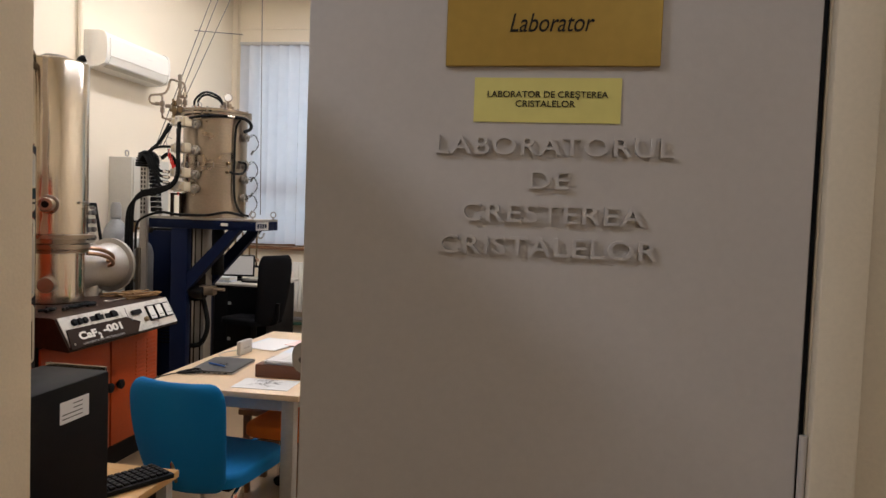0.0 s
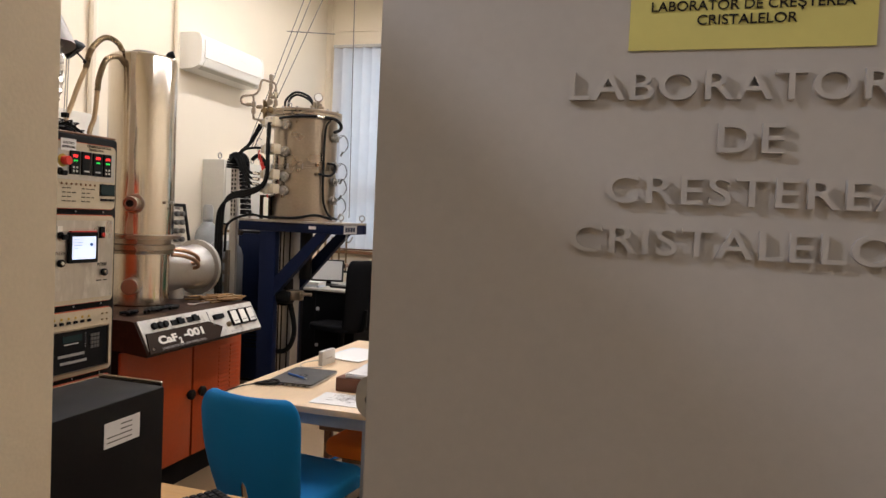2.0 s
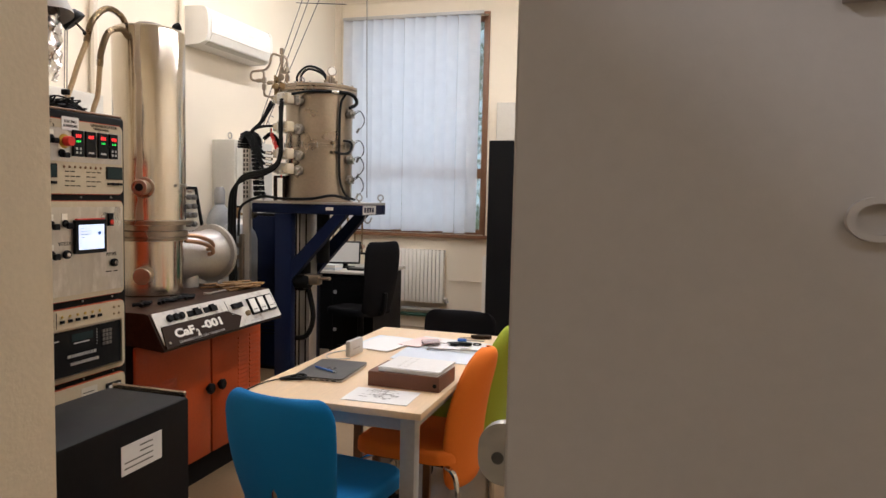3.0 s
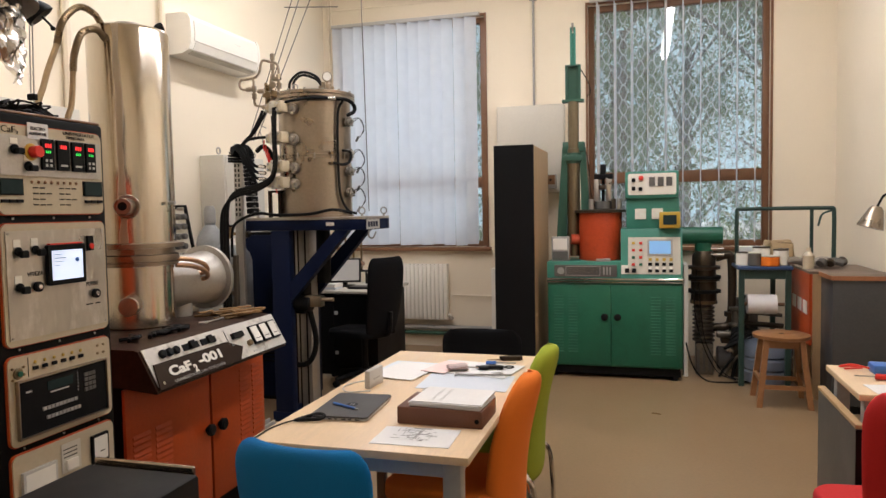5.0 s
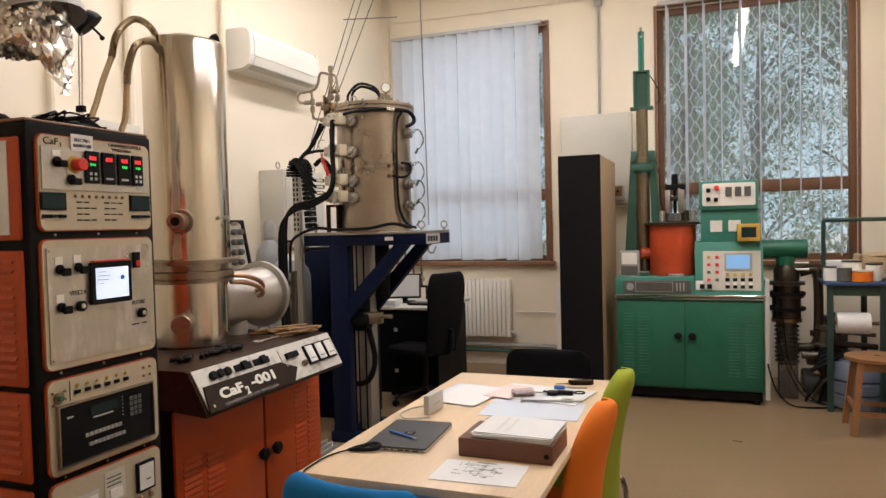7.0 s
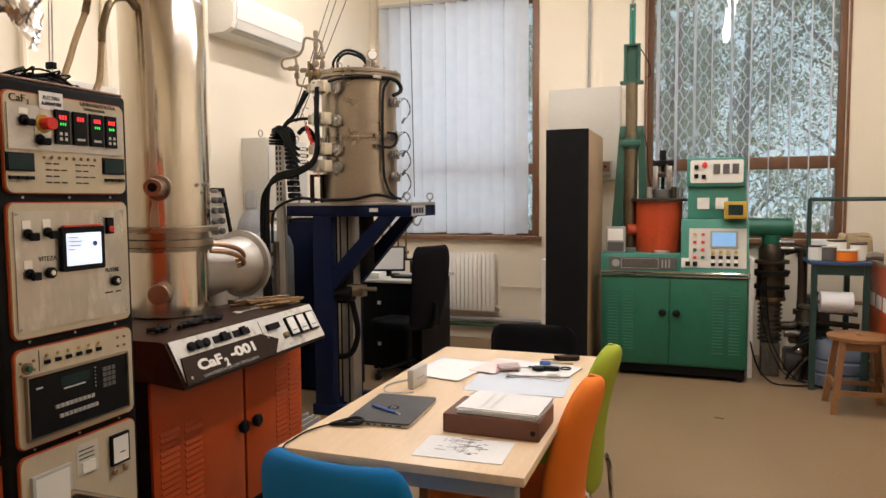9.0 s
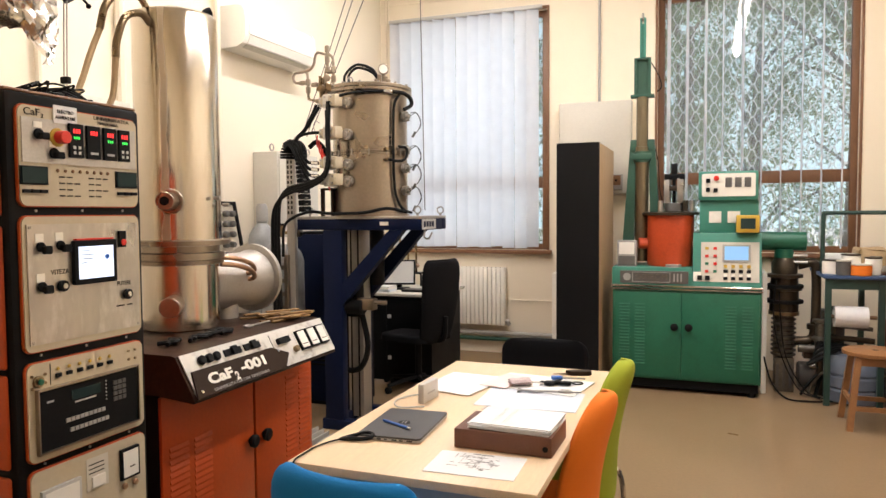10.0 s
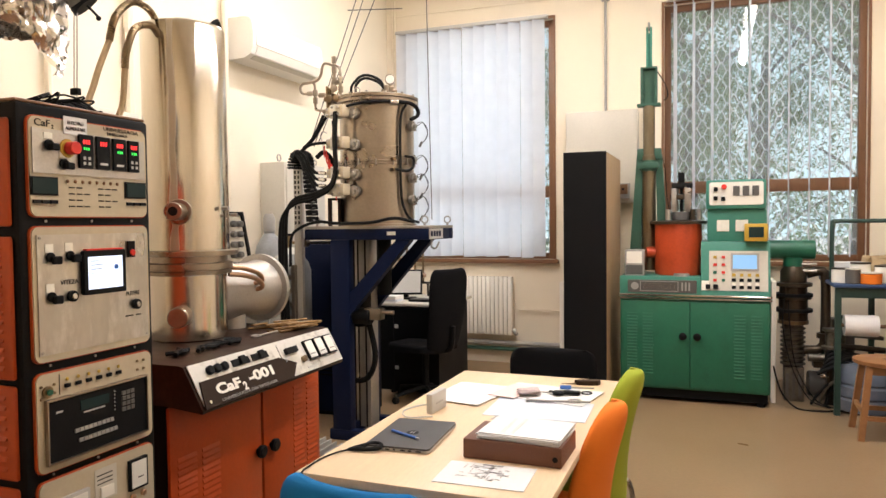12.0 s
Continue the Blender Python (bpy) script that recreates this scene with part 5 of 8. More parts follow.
np_ = part("maker_plate", bx(GX1, GX1 + 0.004, GY0 + 0.01, GY1 - 0.20, 1.330, 1.394), "silver", st, "silver maker's plate with dark bars")
for k in range(4):
    part("plate_bar", bx(GX1 + 0.004, GX1 + 0.0052, GY0 + 0.03 + k * 0.046, GY0 + 0.064 + k * 0.046, 1.345, 1.380), "blue", np_)
part("small_label", bx(-0.86, -0.80, GY0 - 0.002, GY0 - 0.0003, 1.355, 1.378), "white", st, "small white label")
# linear lift
col = part("lift_column", bx(-1.285, -1.11, 1.22, 1.34, 0.03, 1.32, r=0.004), "alu", st, "ribbed aluminium lift column")
for x in (-1.235, -1.205, -1.15):
    part("groove", bx(x, x + 0.012, 1.2185, 1.2199, 0.03, 1.32), "black", col)
car = part("carriage", bx(-1.24, -1.10, 1.10, 1.22, 0.74, 0.95, r=0.006), "steelcase", st, "black lift carriage with motor")
part("motor", cy((-1.14, 1.06, 0.82), (-1.02, 1.06, 0.82), 0.055, n=20, ch=0.006), "black", car)
part("gear_box", bx(-1.06, -0.94, 1.03, 1.10, 0.80, 0.875, r=0.006), "satin", car)
part("stub", cy((-0.96, 1.065, 0.85), (-0.86, 1.065, 0.85), 0.014, n=12), "satin", car)
part("drag_chain", hs([(-1.06, 1.10, 0.78), (-1.02, 1.11, 0.55), (-1.08, 1.12, 0.40), (-1.20, 1.14, 0.37), (-1.27, 1.16, 0.42), (-1.28, 1.18, 0.52)], 0.02, n=8), "rubber", car)
part("feed_tube", cy((-1.00, 1.22, 0.95), (-1.00, 1.22, 1.325), 0.05, n=16), "black", car)
lid = part("rail", bx(-1.56, -1.53, 0.95, 0.98, 0.45, 1.16, r=0.002, seg=1), "satin", st, "vertical steel rail")
for i in range(7):
    part("rail_clip", bx(-1.59, -1.56, 0.95, 0.975, 0.52 + i * 0.09, 0.55 + i * 0.09), "satin", lid)
part("rear_post", bx(-1.42, -1.36, 1.32, 1.38, 0.0, 1.325, r=0.003), "blue", st)
for x, y in ((-0.62, 1.03), (-0.60, 1.38), (-1.40, 1.03)):
    part("eye_bolt", hs([(x + 0.022 * math.cos(a), y, 1.452 + 0.022 * math.sin(a)) for a in [i * math.pi / 8 - math.pi / 2 for i in range(17)]], 0.005, curved=False), "steel", st)
    part("eye_bolt_shank", cy((x, y, 1.415), (x, y, 1.432), 0.008, n=8), "steel", st)
part("hook", hs([(-0.60, 1.10, 1.325), (-0.60, 1.09, 1.28), (-0.57, 1.09, 1.27), (-0.55, 1.10, 1.31)], 0.006), "steel", st)

VC = (-1.03, 1.20)
ves = thing("crystal_furnace", "brushed stainless furnace vessel wrapped in hoses and fittings", "furnace", (VC[0], VC[1], 1.415))
VR = 0.247
LID = 2.212
part("shell", lathe(bmesh.new(), (*VC, 1.415), (0, 0, 1), [(0, VR + 0.012), (0.012, VR + 0.012), (0.014, VR), (0.395, VR), (0.397, VR + 0.007), (0.405, VR + 0.007), (0.407, VR + 0.002), (0.411, VR + 0.002), (0.413, VR + 0.007), (0.421, VR + 0.007), (0.423, VR), (LID - 1.415, VR)], 64), "satin", ves)
part("lid_flange", lathe(bmesh.new(), (*VC, LID), (0, 0, 1), [(0, VR + 0.004), (0.004, VR + 0.032), (0.022, VR + 0.032), (0.025, VR + 0.018), (0.028, VR + 0.032), (0.046, VR + 0.032), (0.052, VR + 0.018), (0.060, 0.12), (0.062, 0.0)], 64, caps=False), "satin", ves)
for i in range(14):
    a = 2 * math.pi * i / 14
    bxp, byp = VC[0] + (VR + 0.02) * math.cos(a), VC[1] + (VR + 0.02) * math.sin(a)
    part("bolt", cy((bxp, byp, LID + 0.044), (bxp, byp, LID + 0.060), 0.008, n=6), "steel", ves)
    bxp, byp = VC[0] + (VR + 0.010) * math.cos(a + 0.2), VC[1] + (VR + 0.010) * math.sin(a + 0.2)
    part("seam_bolt", cy((bxp, byp, 1.806), (bxp, byp, 1.844), 0.005, n=6), "steel", ves)


def radial(a, r, z):
    return Vector((VC[0] + r * math.cos(radians(a)), VC[1] + r * math.sin(radians(a)), z))


def feedthrough(a, z, r=0.036):
    """A round clamped port standing out of the shell."""
    d = part("feedthrough", lathe(bmesh.new(), radial(a, VR - 0.01, z), radial(a, 1, 0) - radial(a, 0, 0), [(0, r * 0.7), (0.018, r * 0.7), (0.019, r), (0.030, r), (0.032, r * 0.8), (0.035, r * 0.8), (0.037, r), (0.048, r), (0.050, r * 0.5), (0.064, r * 0.45), (0.066, r * 0.3)], 20), "steel", ves)
    for k in range(4):
        t = k * math.pi / 2 + 0.5
        side = Vector((-math.sin(radians(a)), math.cos(radians(a)), 0)) * (r * 0.86 * math.cos(t)) + Vector((0, 0, r * 0.86 * math.sin(t)))
        part("clamp_screw", cyl(bmesh.new(), radial(a, VR + 0.036, z) + side, radial(a, VR + 0.048, z) + side, 0.005, 6), "chrome", d)
    return d


def terminal(a, z):
    """A stack of cream blocks, screwed together, before a port."""
    d = feedthrough(a + 17, z - 0.01)
    for k, (du, w, h, m_) in enumerate(((0.040, 0.036, 0.036, "cream"), (-0.022, 0.030, 0.042, "palegrey"), (-0.072, 0.022, 0.030, "cream"))):
        bm = bx(-0.03, 0.03, du - w, du + w, -h, h, r=0.004)
        p = radial(a, VR + 0.075, z)
        bm.transform(pose(p.x, p.y, p.z, 0, 0, a))
        blk = part("terminal_block", bm, m_, d, "cream ceramic terminal block")
        for dz in (-0.6, 0.6):
            bm = cy((0.03, du, dz * h), (0.040, du, dz * h), 0.007, n=6)
            bm.transform(pose(p.x, p.y, p.z, 0, 0, a))
            part("screw", bm, "steel", blk)


for z in (2.145, 1.945, 1.755, 1.648):
    terminal(-113, z)
for z in (2.06, 1.845, 1.725, 1.58):
    d = feedthrough(-6, z, 0.032)
    for k in range(2):
        part("cable_loop", hs([radial(-6, VR + 0.06, z + 0.02 * k), radial(-4, VR + 0.10, z + 0.02), radial(0, VR + 0.12, z - 0.03 - 0.02 * k), radial(0, VR + 0.10, z - 0.09), radial(-3, VR + 0.085, z - 0.11)], 0.0022, n=6), "rubber", d)
    part("plug", cyl(bmesh.new(), radial(-3, VR + 0.088, z - 0.10), radial(-4, VR + 0.07, z - 0.135), 0.008, 8), "darkgrey", d)
for z in (1.84, 1.775):
    part("hose_nipple", cyl(bmesh.new(), radial(-42, VR - 0.004, z), radial(-42, VR + 0.05, z), 0.012, 10, 0.002), "brasspipe", ves)
# water hoses
part("water_hose", hs([radial(-104, VR + 0.09, 2.165), radial(-92, VR + 0.05, 2.185), radial(-70, VR + 0.03, 2.200), radial(-45, VR + 0.03, 2.204)], 0.0095), "rubber", ves)
part("hose_union", hs([radial(-46, VR + 0.03, 2.204), radial(-34, VR + 0.03, 2.205)], 0.0135, curved=False, n=10), "chrome", ves, "bright hose union")
part("water_hose", hs([radial(-34, VR + 0.03, 2.205), radial(-16, VR + 0.05, 2.20), radial(-4, VR + 0.06, 2.17), radial(-4, VR + 0.06, 2.13), radial(-14, VR + 0.04, 2.10)], 0.013), "rubber", ves)
part("water_hose", hs([radial(-22, VR + 0.035, 2.19), radial(-28, VR + 0.018, 2.12), radial(-30, VR + 0.018, 1.9), radial(-29, VR + 0.018, 1.62), radial(-24, VR + 0.02, 1.52), radial(-14, VR + 0.03, 1.455), radial(0, VR + 0.05, 1.435)], 0.009), "rubber", ves)
part("water_hose", hs([radial(-42, VR + 0.045, 1.775), radial(-26, VR + 0.055, 1.765), radial(-15, VR + 0.055, 1.79), radial(-12, VR + 0.05, 1.85), radial(-25, VR + 0.04, 1.86)], 0.009), "rubber", ves)
for k in range(2):
    part("top_hose", hs([(VC[0] - 0.13 + k * 0.03, VC[1] - 0.10, LID + 0.055), (VC[0] - 0.13 + k * 0.03, VC[1] - 0.10, LID + 0.13), (VC[0] - 0.05 + k * 0.01, VC[1] - 0.09, LID + 0.195 - k * 0.02), (VC[0] + 0.06, VC[1] - 0.08, LID + 0.16 - k * 0.02), (VC[0] + 0.11, VC[1] - 0.08, LID + 0.075)], 0.009), "rubber", ves)
    part("hose_nipple", cy((VC[0] - 0.13 + k * 0.03, VC[1] - 0.10, LID + 0.045), (VC[0] - 0.13 + k * 0.03, VC[1] - 0.10, LID + 0.085), 0.015, n=10, ch=0.002), "copper", ves)
gz = part("pressure_gauge", cyl(bmesh.new(), (VC[0] + 0.13, VC[1] - 0.06, LID + 0.155), (VC[0] + 0.142, VC[1] - 0.085, LID + 0.155), 0.034, 24, 0.003), "satin", ves, "round pressure gauge")
part("dial", cyl(bmesh.new(), (VC[0] + 0.142, VC[1] - 0.085, LID + 0.155), (VC[0] + 0.1425, VC[1] - 0.086, LID + 0.155), 0.028, 24), "meter", gz)
part("gauge_stem", cy((VC[0] + 0.132, VC[1] - 0.065, LID + 0.05), (VC[0] + 0.132, VC[1] - 0.065, LID + 0.125), 0.010, n=10), "satin", gz)
for u, h in ((0.09, 0.05), (0.11, 0.075), (0.155, 0.06), (0.175, 0.04)):
    part("valve_body", cy((VC[0] + u, VC[1] - 0.08, LID + 0.045), (VC[0] + u, VC[1] - 0.08, LID + 0.045 + h), 0.015, n=8, ch=0.003), "satin", ves)
part("lid_eye", hs([(VC[0] - 0.04 + 0.02 * math.cos(a), VC[1] - 0.2, LID + 0.075 + 0.02 * math.sin(a)) for a in [i * math.pi / 8 for i in range(17)]], 0.005, curved=False), "steel", ves)
# gas manifold beside the lid
MY = 1.02
man = part("gas_manifold", hs([(-1.49, MY, 2.367), (-1.41, MY, 2.372), (-1.37, MY, 2.385), (-1.345, MY, 2.42), (-1.335, MY, 2.465), (-1.315, MY, 2.487), (-1.26, MY, 2.472), (-1.225, MY, 2.465), (-1.205, MY, 2.44), (-1.20, MY, 2.38)], 0.0085, n=10, steps=4), "satin", ves, "bent stainless gas manifold")
part("manifold_branch", hs([(-1.49, MY, 2.367), (-1.505, MY, 2.345), (-1.500, MY, 2.315), (-1.475, MY, 2.300), (-1.40, MY, 2.298)], 0.0085, n=10, steps=4), "satin", man)
part("manifold_branch", hs([(-1.41, MY, 2.37), (-1.395, MY, 2.345), (-1.392, MY, 2.21), (-1.375, MY, 2.185), (-1.27, MY, 2.168)], 0.0085, n=10, steps=4), "satin", man)
part("manifold_branch", hs([(-1.246, MY, 2.50), (-1.246, MY, 2.40), (-1.262, MY, 2.33), (-1.25, MY, 2.15)], 0.010, n=10, steps=4), "satin", man)
part("manifold_branch", hs([(-1.20, MY, 2.38), (-1.20, MY, 2.25), (-1.17, MY + 0.05, 2.235)], 0.010, n=10, steps=4), "satin", man)
part("manifold_branch", hs([(-1.29, MY - 0.02, 2.33), (-1.285, MY - 0.02, 2.18)], 0.010, n=10, curved=False), "brasspipe", man)
part("manifold_branch", hs([(-1.31, MY, 2.25), (-1.18, MY, 2.262)], 0.009, n=10, curved=False), "satin", man)
for x, z, m_, flatwise in ((-1.392, 2.30, "satin", 0), (-1.392, 2.25, "satin", 0), (-1.34, 2.28, "satin", 1), (-1.43, 2.298, "satin", 1), (-1.246, 2.44, "satin", 0), (-1.246, 2.37, "satin", 0), (-1.20, 2.37, "chrome", 0), (-1.20, 2.31, "satin", 0), (-1.287, 2.30, "brasspipe", 0),
                           (-1.287, 2.22, "brasspipe", 0), (-1.25, 2.26, "brasspipe", 0), (-1.255, 2.20, "satin", 0), (-1.31, 2.172, "satin", 1), (-1.22, 2.355, "satin", 1), (-1.30, 2.25, "brasspipe", 1), (-1.22, 2.26, "satin", 1), (-1.246, 2.505, "satin", 0)):
    p, q = ((x, MY, z - 0.022), (x, MY, z + 0.022)) if not flatwise else ((x - 0.024, MY, z), (x + 0.024, MY, z))
    part("valve", cyl(bmesh.new(), p, q, 0.016, 6, 0.004), m_, man)
for x, z, m_ in ((-1.275, 2.245, "brasspipe"), (-1.235, 2.31, "satin"), (-1.215, 2.245, "brasspipe")):
    part("valve_wheel", lathe(bmesh.new(), (x, MY - 0.015, z), (0.3, -1, 0), [(0, 0.010), (0.022, 0.010), (0.023, 0.024), (0.030, 0.024), (0.033, 0.012)], 12), m_, man)
# cable bundle and drag chain down the left side
tray = thing("cable_tower", "perforated steel upright carrying a thick bundle of black cables", "cable carrier", (-1.53, 1.02, 0))
up = part("upright", bx(-1.575, -1.515, 1.02, 1.05, 0.0, 1.845, r=0.002, seg=1), "alu", tray, "perforated aluminium upright")
for i in range(12):
    for x in (-1.566, -1.540):
        part("slot", bx(x, x + 0.012, 1.018, 1.0197, 1.43 + i * 0.034, 1.452 + i * 0.034), "black", up)
chain = smooth_path([(-1.545, 1.0, 1.80), (-1.535, 0.995, 1.87), (-1.495, 0.99, 1.905), (-1.455, 0.985, 1.885), (-1.435, 0.98, 1.82), (-1.425, 0.98, 1.72), (-1.415, 0.98, 1.60), (-1.405, 0.98, 1.44)], 4)
for i, (p, q) in enumerate(zip(chain, chain[1:])):
    d = (q - p)
    bm = bx(-0.05, 0.05, -0.02, 0.02, 0.0, d.length * 0.86, r=0.004, seg=1)
    bm.transform(Matrix.Translation(p) @ d.to_track_quat("Z", "Y").to_matrix().to_4x4())
    part("chain_link", bm, "black", tray)
for i in range(8):
    part("chain_slot", bx(-1.435, -1.37, 0.955, 0.9585, 1.455 + i * 0.04, 1.460 + i * 0.04), "greymetal", tray)
for k in range(4):
    o = k * 0.02
    part("cable", hs([(-1.325, 0.96, 1.765 - k * 0.042), (-1.36, 0.95, 1.77 - k * 0.038), (-1.395 - o * 0.3, 0.94, 1.82 - o), (-1.415 - o, 0.94, 1.885 - o * 0.4), (-1.46 - o, 0.96, 1.915 - o * 0.3), (-1.50 - o, 0.98, 1.90)], 0.010), "rubber", tray)
    cn = part("connector", cy((-1.335, 0.955, 1.765 - k * 0.042), (-1.285, 0.955, 1.760 - k * 0.042), 0.013, n=10, ch=0.002), "chrome", tray)
for k in range(3):
    o = k * 0.016
    part("cable", hs([(-1.165 + o * 0.5, 0.875 - o * 0.3, 2.14), (-1.168 + o * 0.5, 0.865 - o * 0.3, 1.95), (-1.166 + o * 0.5, 0.865 - o * 0.3, 1.77), (-1.205 + o * 0.3, 0.865, 1.675 - o * 0.5), (-1.33, 0.87, 1.625 - o), (-1.46, 0.88, 1.60 - o), (-1.535 - o, 0.89, 1.53 - o), (-1.56 - o * 1.5, 0.90, 1.36), (-1.565 - o * 1.5, 0.91, 1.0), (-1.56 - o * 1.5, 0.93, 0.5), (-1.55 - o, 0.94, 0.0)], 0.0115), "rubber", tray)
part("cable", hs([(-0.66, 0.96, 1.437), (-0.78, 0.925, 1.462), (-0.92, 0.90, 1.438), (-1.05, 0.895, 1.432), (-1.20, 0.90, 1.434), (-1.32, 0.91, 1.445), (-1.45, 0.91, 1.41), (-1.52, 0.90, 1.34), (-1.53, 0.90, 1.15)], 0.010), "rubber", tray)
for k in range(2):
    part("cable", hs([(-1.27 - k * 0.03, 0.965, 2.14), (-1.31 - k * 0.02, 0.955, 2.07), (-1.37 - k * 0.01, 0.95, 1.985), (-1.44, 0.95, 1.925 + k * 0.01), (-1.49, 0.97, 1.89)], 0.010), "rubber", tray)
part("cable", hs([(-1.245, 0.935, 1.955), (-1.33, 0.935, 1.955), (-1.41, 0.94, 1.94), (-1.48, 0.96, 1.89)], 0.010), "rubber", tray)
part("cable", hs([(-1.225, 0.96, 2.10), (-1.225, 0.965, 2.02), (-1.23, 0.96, 1.97)], 0.011), "rubber", tray)
part("cable", hs([(-1.37, 0.99, 1.87), (-1.32, 0.985, 1.90), (-1.27, 0.985, 1.87), (-1.25, 0.99, 1.80)], 0.016), "rubber", tray)
for k in range(5):
    part("red_lead", hs([(-1.29 + k * 0.012, 0.955, 1.94 - k * 0.03), (-1.29 + k * 0.016, 0.95, 1.88 - k * 0.04), (-1.255 + k * 0.01, 0.95, 1.84 - k * 0.05), (-1.26 + k * 0.014, 0.955, 1.78 - k * 0.05)], 0.0045, n=6), "red", tray)
part("grey_lead", hs([(-1.27, 0.955, 2.02), (-1.30, 0.95, 2.03), (-1.315, 0.95, 2.00), (-1.30, 0.95, 1.95), (-1.29, 0.95, 1.86)], 0.003, n=6), "greymetal", tray)
for x in (-1.30, -1.225):
    part("red_bracket", bx(x, x + 0.018, 1.0, 1.03, 1.4155, 1.60, r=0.002, seg=1), "oxide", tray, "red-brown bracket")
part("red_bracket", bx(-1.282, -1.225, 1.0, 1.03, 1.585, 1.60), "oxide", tray)
pw = thing("power_cabinet", "black power cabinet behind the blue stand", "cabinet", (-1.55, 1.7, 0))
part("body", bx(-1.80, -1.34, 1.50, 1.85, 0.0, 1.30, r=0.006), "steelcase", pw)
part("door", bx(-1.79, -1.35, 1.488, 1.50, 0.03, 1.28, r=0.004), "blue", pw)
for i in range(12):
    part("vent_slot", bx(-1.70, -1.45, 1.4855, 1.488, 0.3 + i * 0.03, 0.312 + i * 0.03), "black", pw)
# steel ropes to the ceiling
for (x0, y0, z0), (x1, y1, z1) in (((-1.62, 1.30, 1.98), (-1.20, 1.9, 4.05)), ((-1.58, 1.30, 1.98), (-1.12, 1.9, 4.05)), ((-1.56, 1.32, 2.0), (-1.02, 2.0, 4.05)), ((-0.70, 1.35, 1.45), (-0.74, 1.35, 4.05))):
    solid("steel_rope", hs([(x0, y0, z0), (x1, y1, z1)], 0.0035, n=5, curved=False), "darkgrey", "thin steel rope running up to the ceiling", "rope", (x0, y0, z0), "ropes")
solid("rope_spreader", hs([(-1.52, 1.72, 3.05), (-1.08, 1.75, 3.02)], 0.004, n=5, curved=False), "darkgrey", "thin rod across the steel ropes", "rod", (-1.3, 1.73, 3.03))

# gas tanks by the wall
for x, y, r, h, lbl, mt in ((-1.74, 1.21, 0.150, 1.10, "wide grey gas tank with white neck", "tank"), (-2.02, 1.37, 0.105, 1.22, "slim grey gas cylinder with cap", "tank")):
    tk = thing("gas_cylinder", lbl, "gas cylinder", (x, y, 0), "gas cylinders")
    part("body", lathe(bmesh.new(), (x, y, 0), (0, 0, 1), [(0, r * 0.95), (0.02, r), (h, r), (h + 0.06, r * 0.88), (h + 0.12, r * 0.55)], 32), mt, tk)
    part("neck", lathe(bmesh.new(), (x, y, h + 0.115), (0, 0, 1), [(0, r * 0.56), (0.03, r * 0.36), (0.05, 0.045)], 24), "white" if r > 0.14 else "tank", tk)
    if r < 0.14:
        part("cap", lathe(bmesh.new(), (x, y, h + 0.16), (0, 0, 1), [(0, 0.045), (0.10, 0.045), (0.13, 0.03)], 16), "greymetal", tk)
    else:
        vl = part("valve", cy((x, y, h + 0.16), (x, y, h + 0.25), 0.014, n=10), "brasspipe", tk)
        part("hand_wheel", cy((x, y, h + 0.25), (x, y, h + 0.265), 0.032, n=14, ch=0.003), "black", vl)
        part("outlet", cy((x, y, h + 0.20), (x + 0.13, y, h + 0.20), 0.012, n=10), "brasspipe", vl)
        part("regulator", cy((x + 0.13, y + 0.02, h + 0.2), (x + 0.13, y - 0.03, h + 0.2), 0.032, n=14, ch=0.004), "bronze", vl)
        words("stencil", "1501", 0.07, pose(x - 0.02, y - r - 0.001, 1.06, 90), "palegrey", tk, width=0.10)

# heater plates on the floor by the console
for i in range(5):
    x = -1.02 + i * 0.035
    solid("metal_plate", bx(x, x + 0.008, 0.25, 0.45, 0.0, 0.20 - i * 0.01, r=0.002, seg=1), "greymetal", "grey ribbed metal plate standing on the floor", "plate", (x, 0.35, 0), "plates on the floor")

# ---- desk by the window ----
dk = thing("computer_desk", "black desk with a pale grey top", "desk", (-1.55, 2.75, 0))
part("top", bx(-2.15, -1.0, 2.28, 3.05, 0.735, 0.76, r=0.004), "palegrey", dk)
for x in (-1.47, -1.06):
    part("side", bx(x, x + 0.03, 2.29, 3.0, 0.0, 0.735), "black", dk)
part("side", bx(-2.14, -2.11, 2.29, 3.0, 0, 0.735), "black", dk)
part("front_panel", bx(-2.11, -1.47, 2.30, 2.32, 0.02, 0.735), "black", dk)
part("pedestal", bx(-1.44, -1.06, 2.295, 2.9, 0.02, 0.72), "black", dk)
for z in (0.55, 0.38, 0.20):
    part("drawer_handle", bx(-1.43, -1.40, 2.288, 2.295, z, z + 0.03), "silver", dk)
mo = thing("monitor", "small flat computer monitor with pale screen", "monitor", (-1.48, 2.62, 0.76))
part("foot", bx(-1.56, -1.40, 2.56, 2.70, 0.7605, 0.775, r=0.004), "black", mo)
part("stem", bx(-1.50, -1.46, 2.63, 2.66, 0.775, 0.86), "black", mo)
bm = bx(-0.16, 0.16, -0.015, 0.015, -0.10, 0.12, r=0.006)
bm.transform(pose(-1.48, 2.61, 0.90, -12, 0, 18))
part("case", bm, "black", mo)
bm = bx(-0.145, 0.145, -0.0165, -0.0152, -0.085, 0.105)
bm.transform(pose(-1.48, 2.61, 0.90, -12, 0, 18))
part("screen", bm, "silver", mo)
kb = thing("keyboard", "black computer keyboard on the desk", "keyboard", (-1.2, 2.5, 0.76))
part("case", bx(-1.36, -1.06, 2.42, 2.55, 0.7605, 0.778, r=0.004), "black", kb)
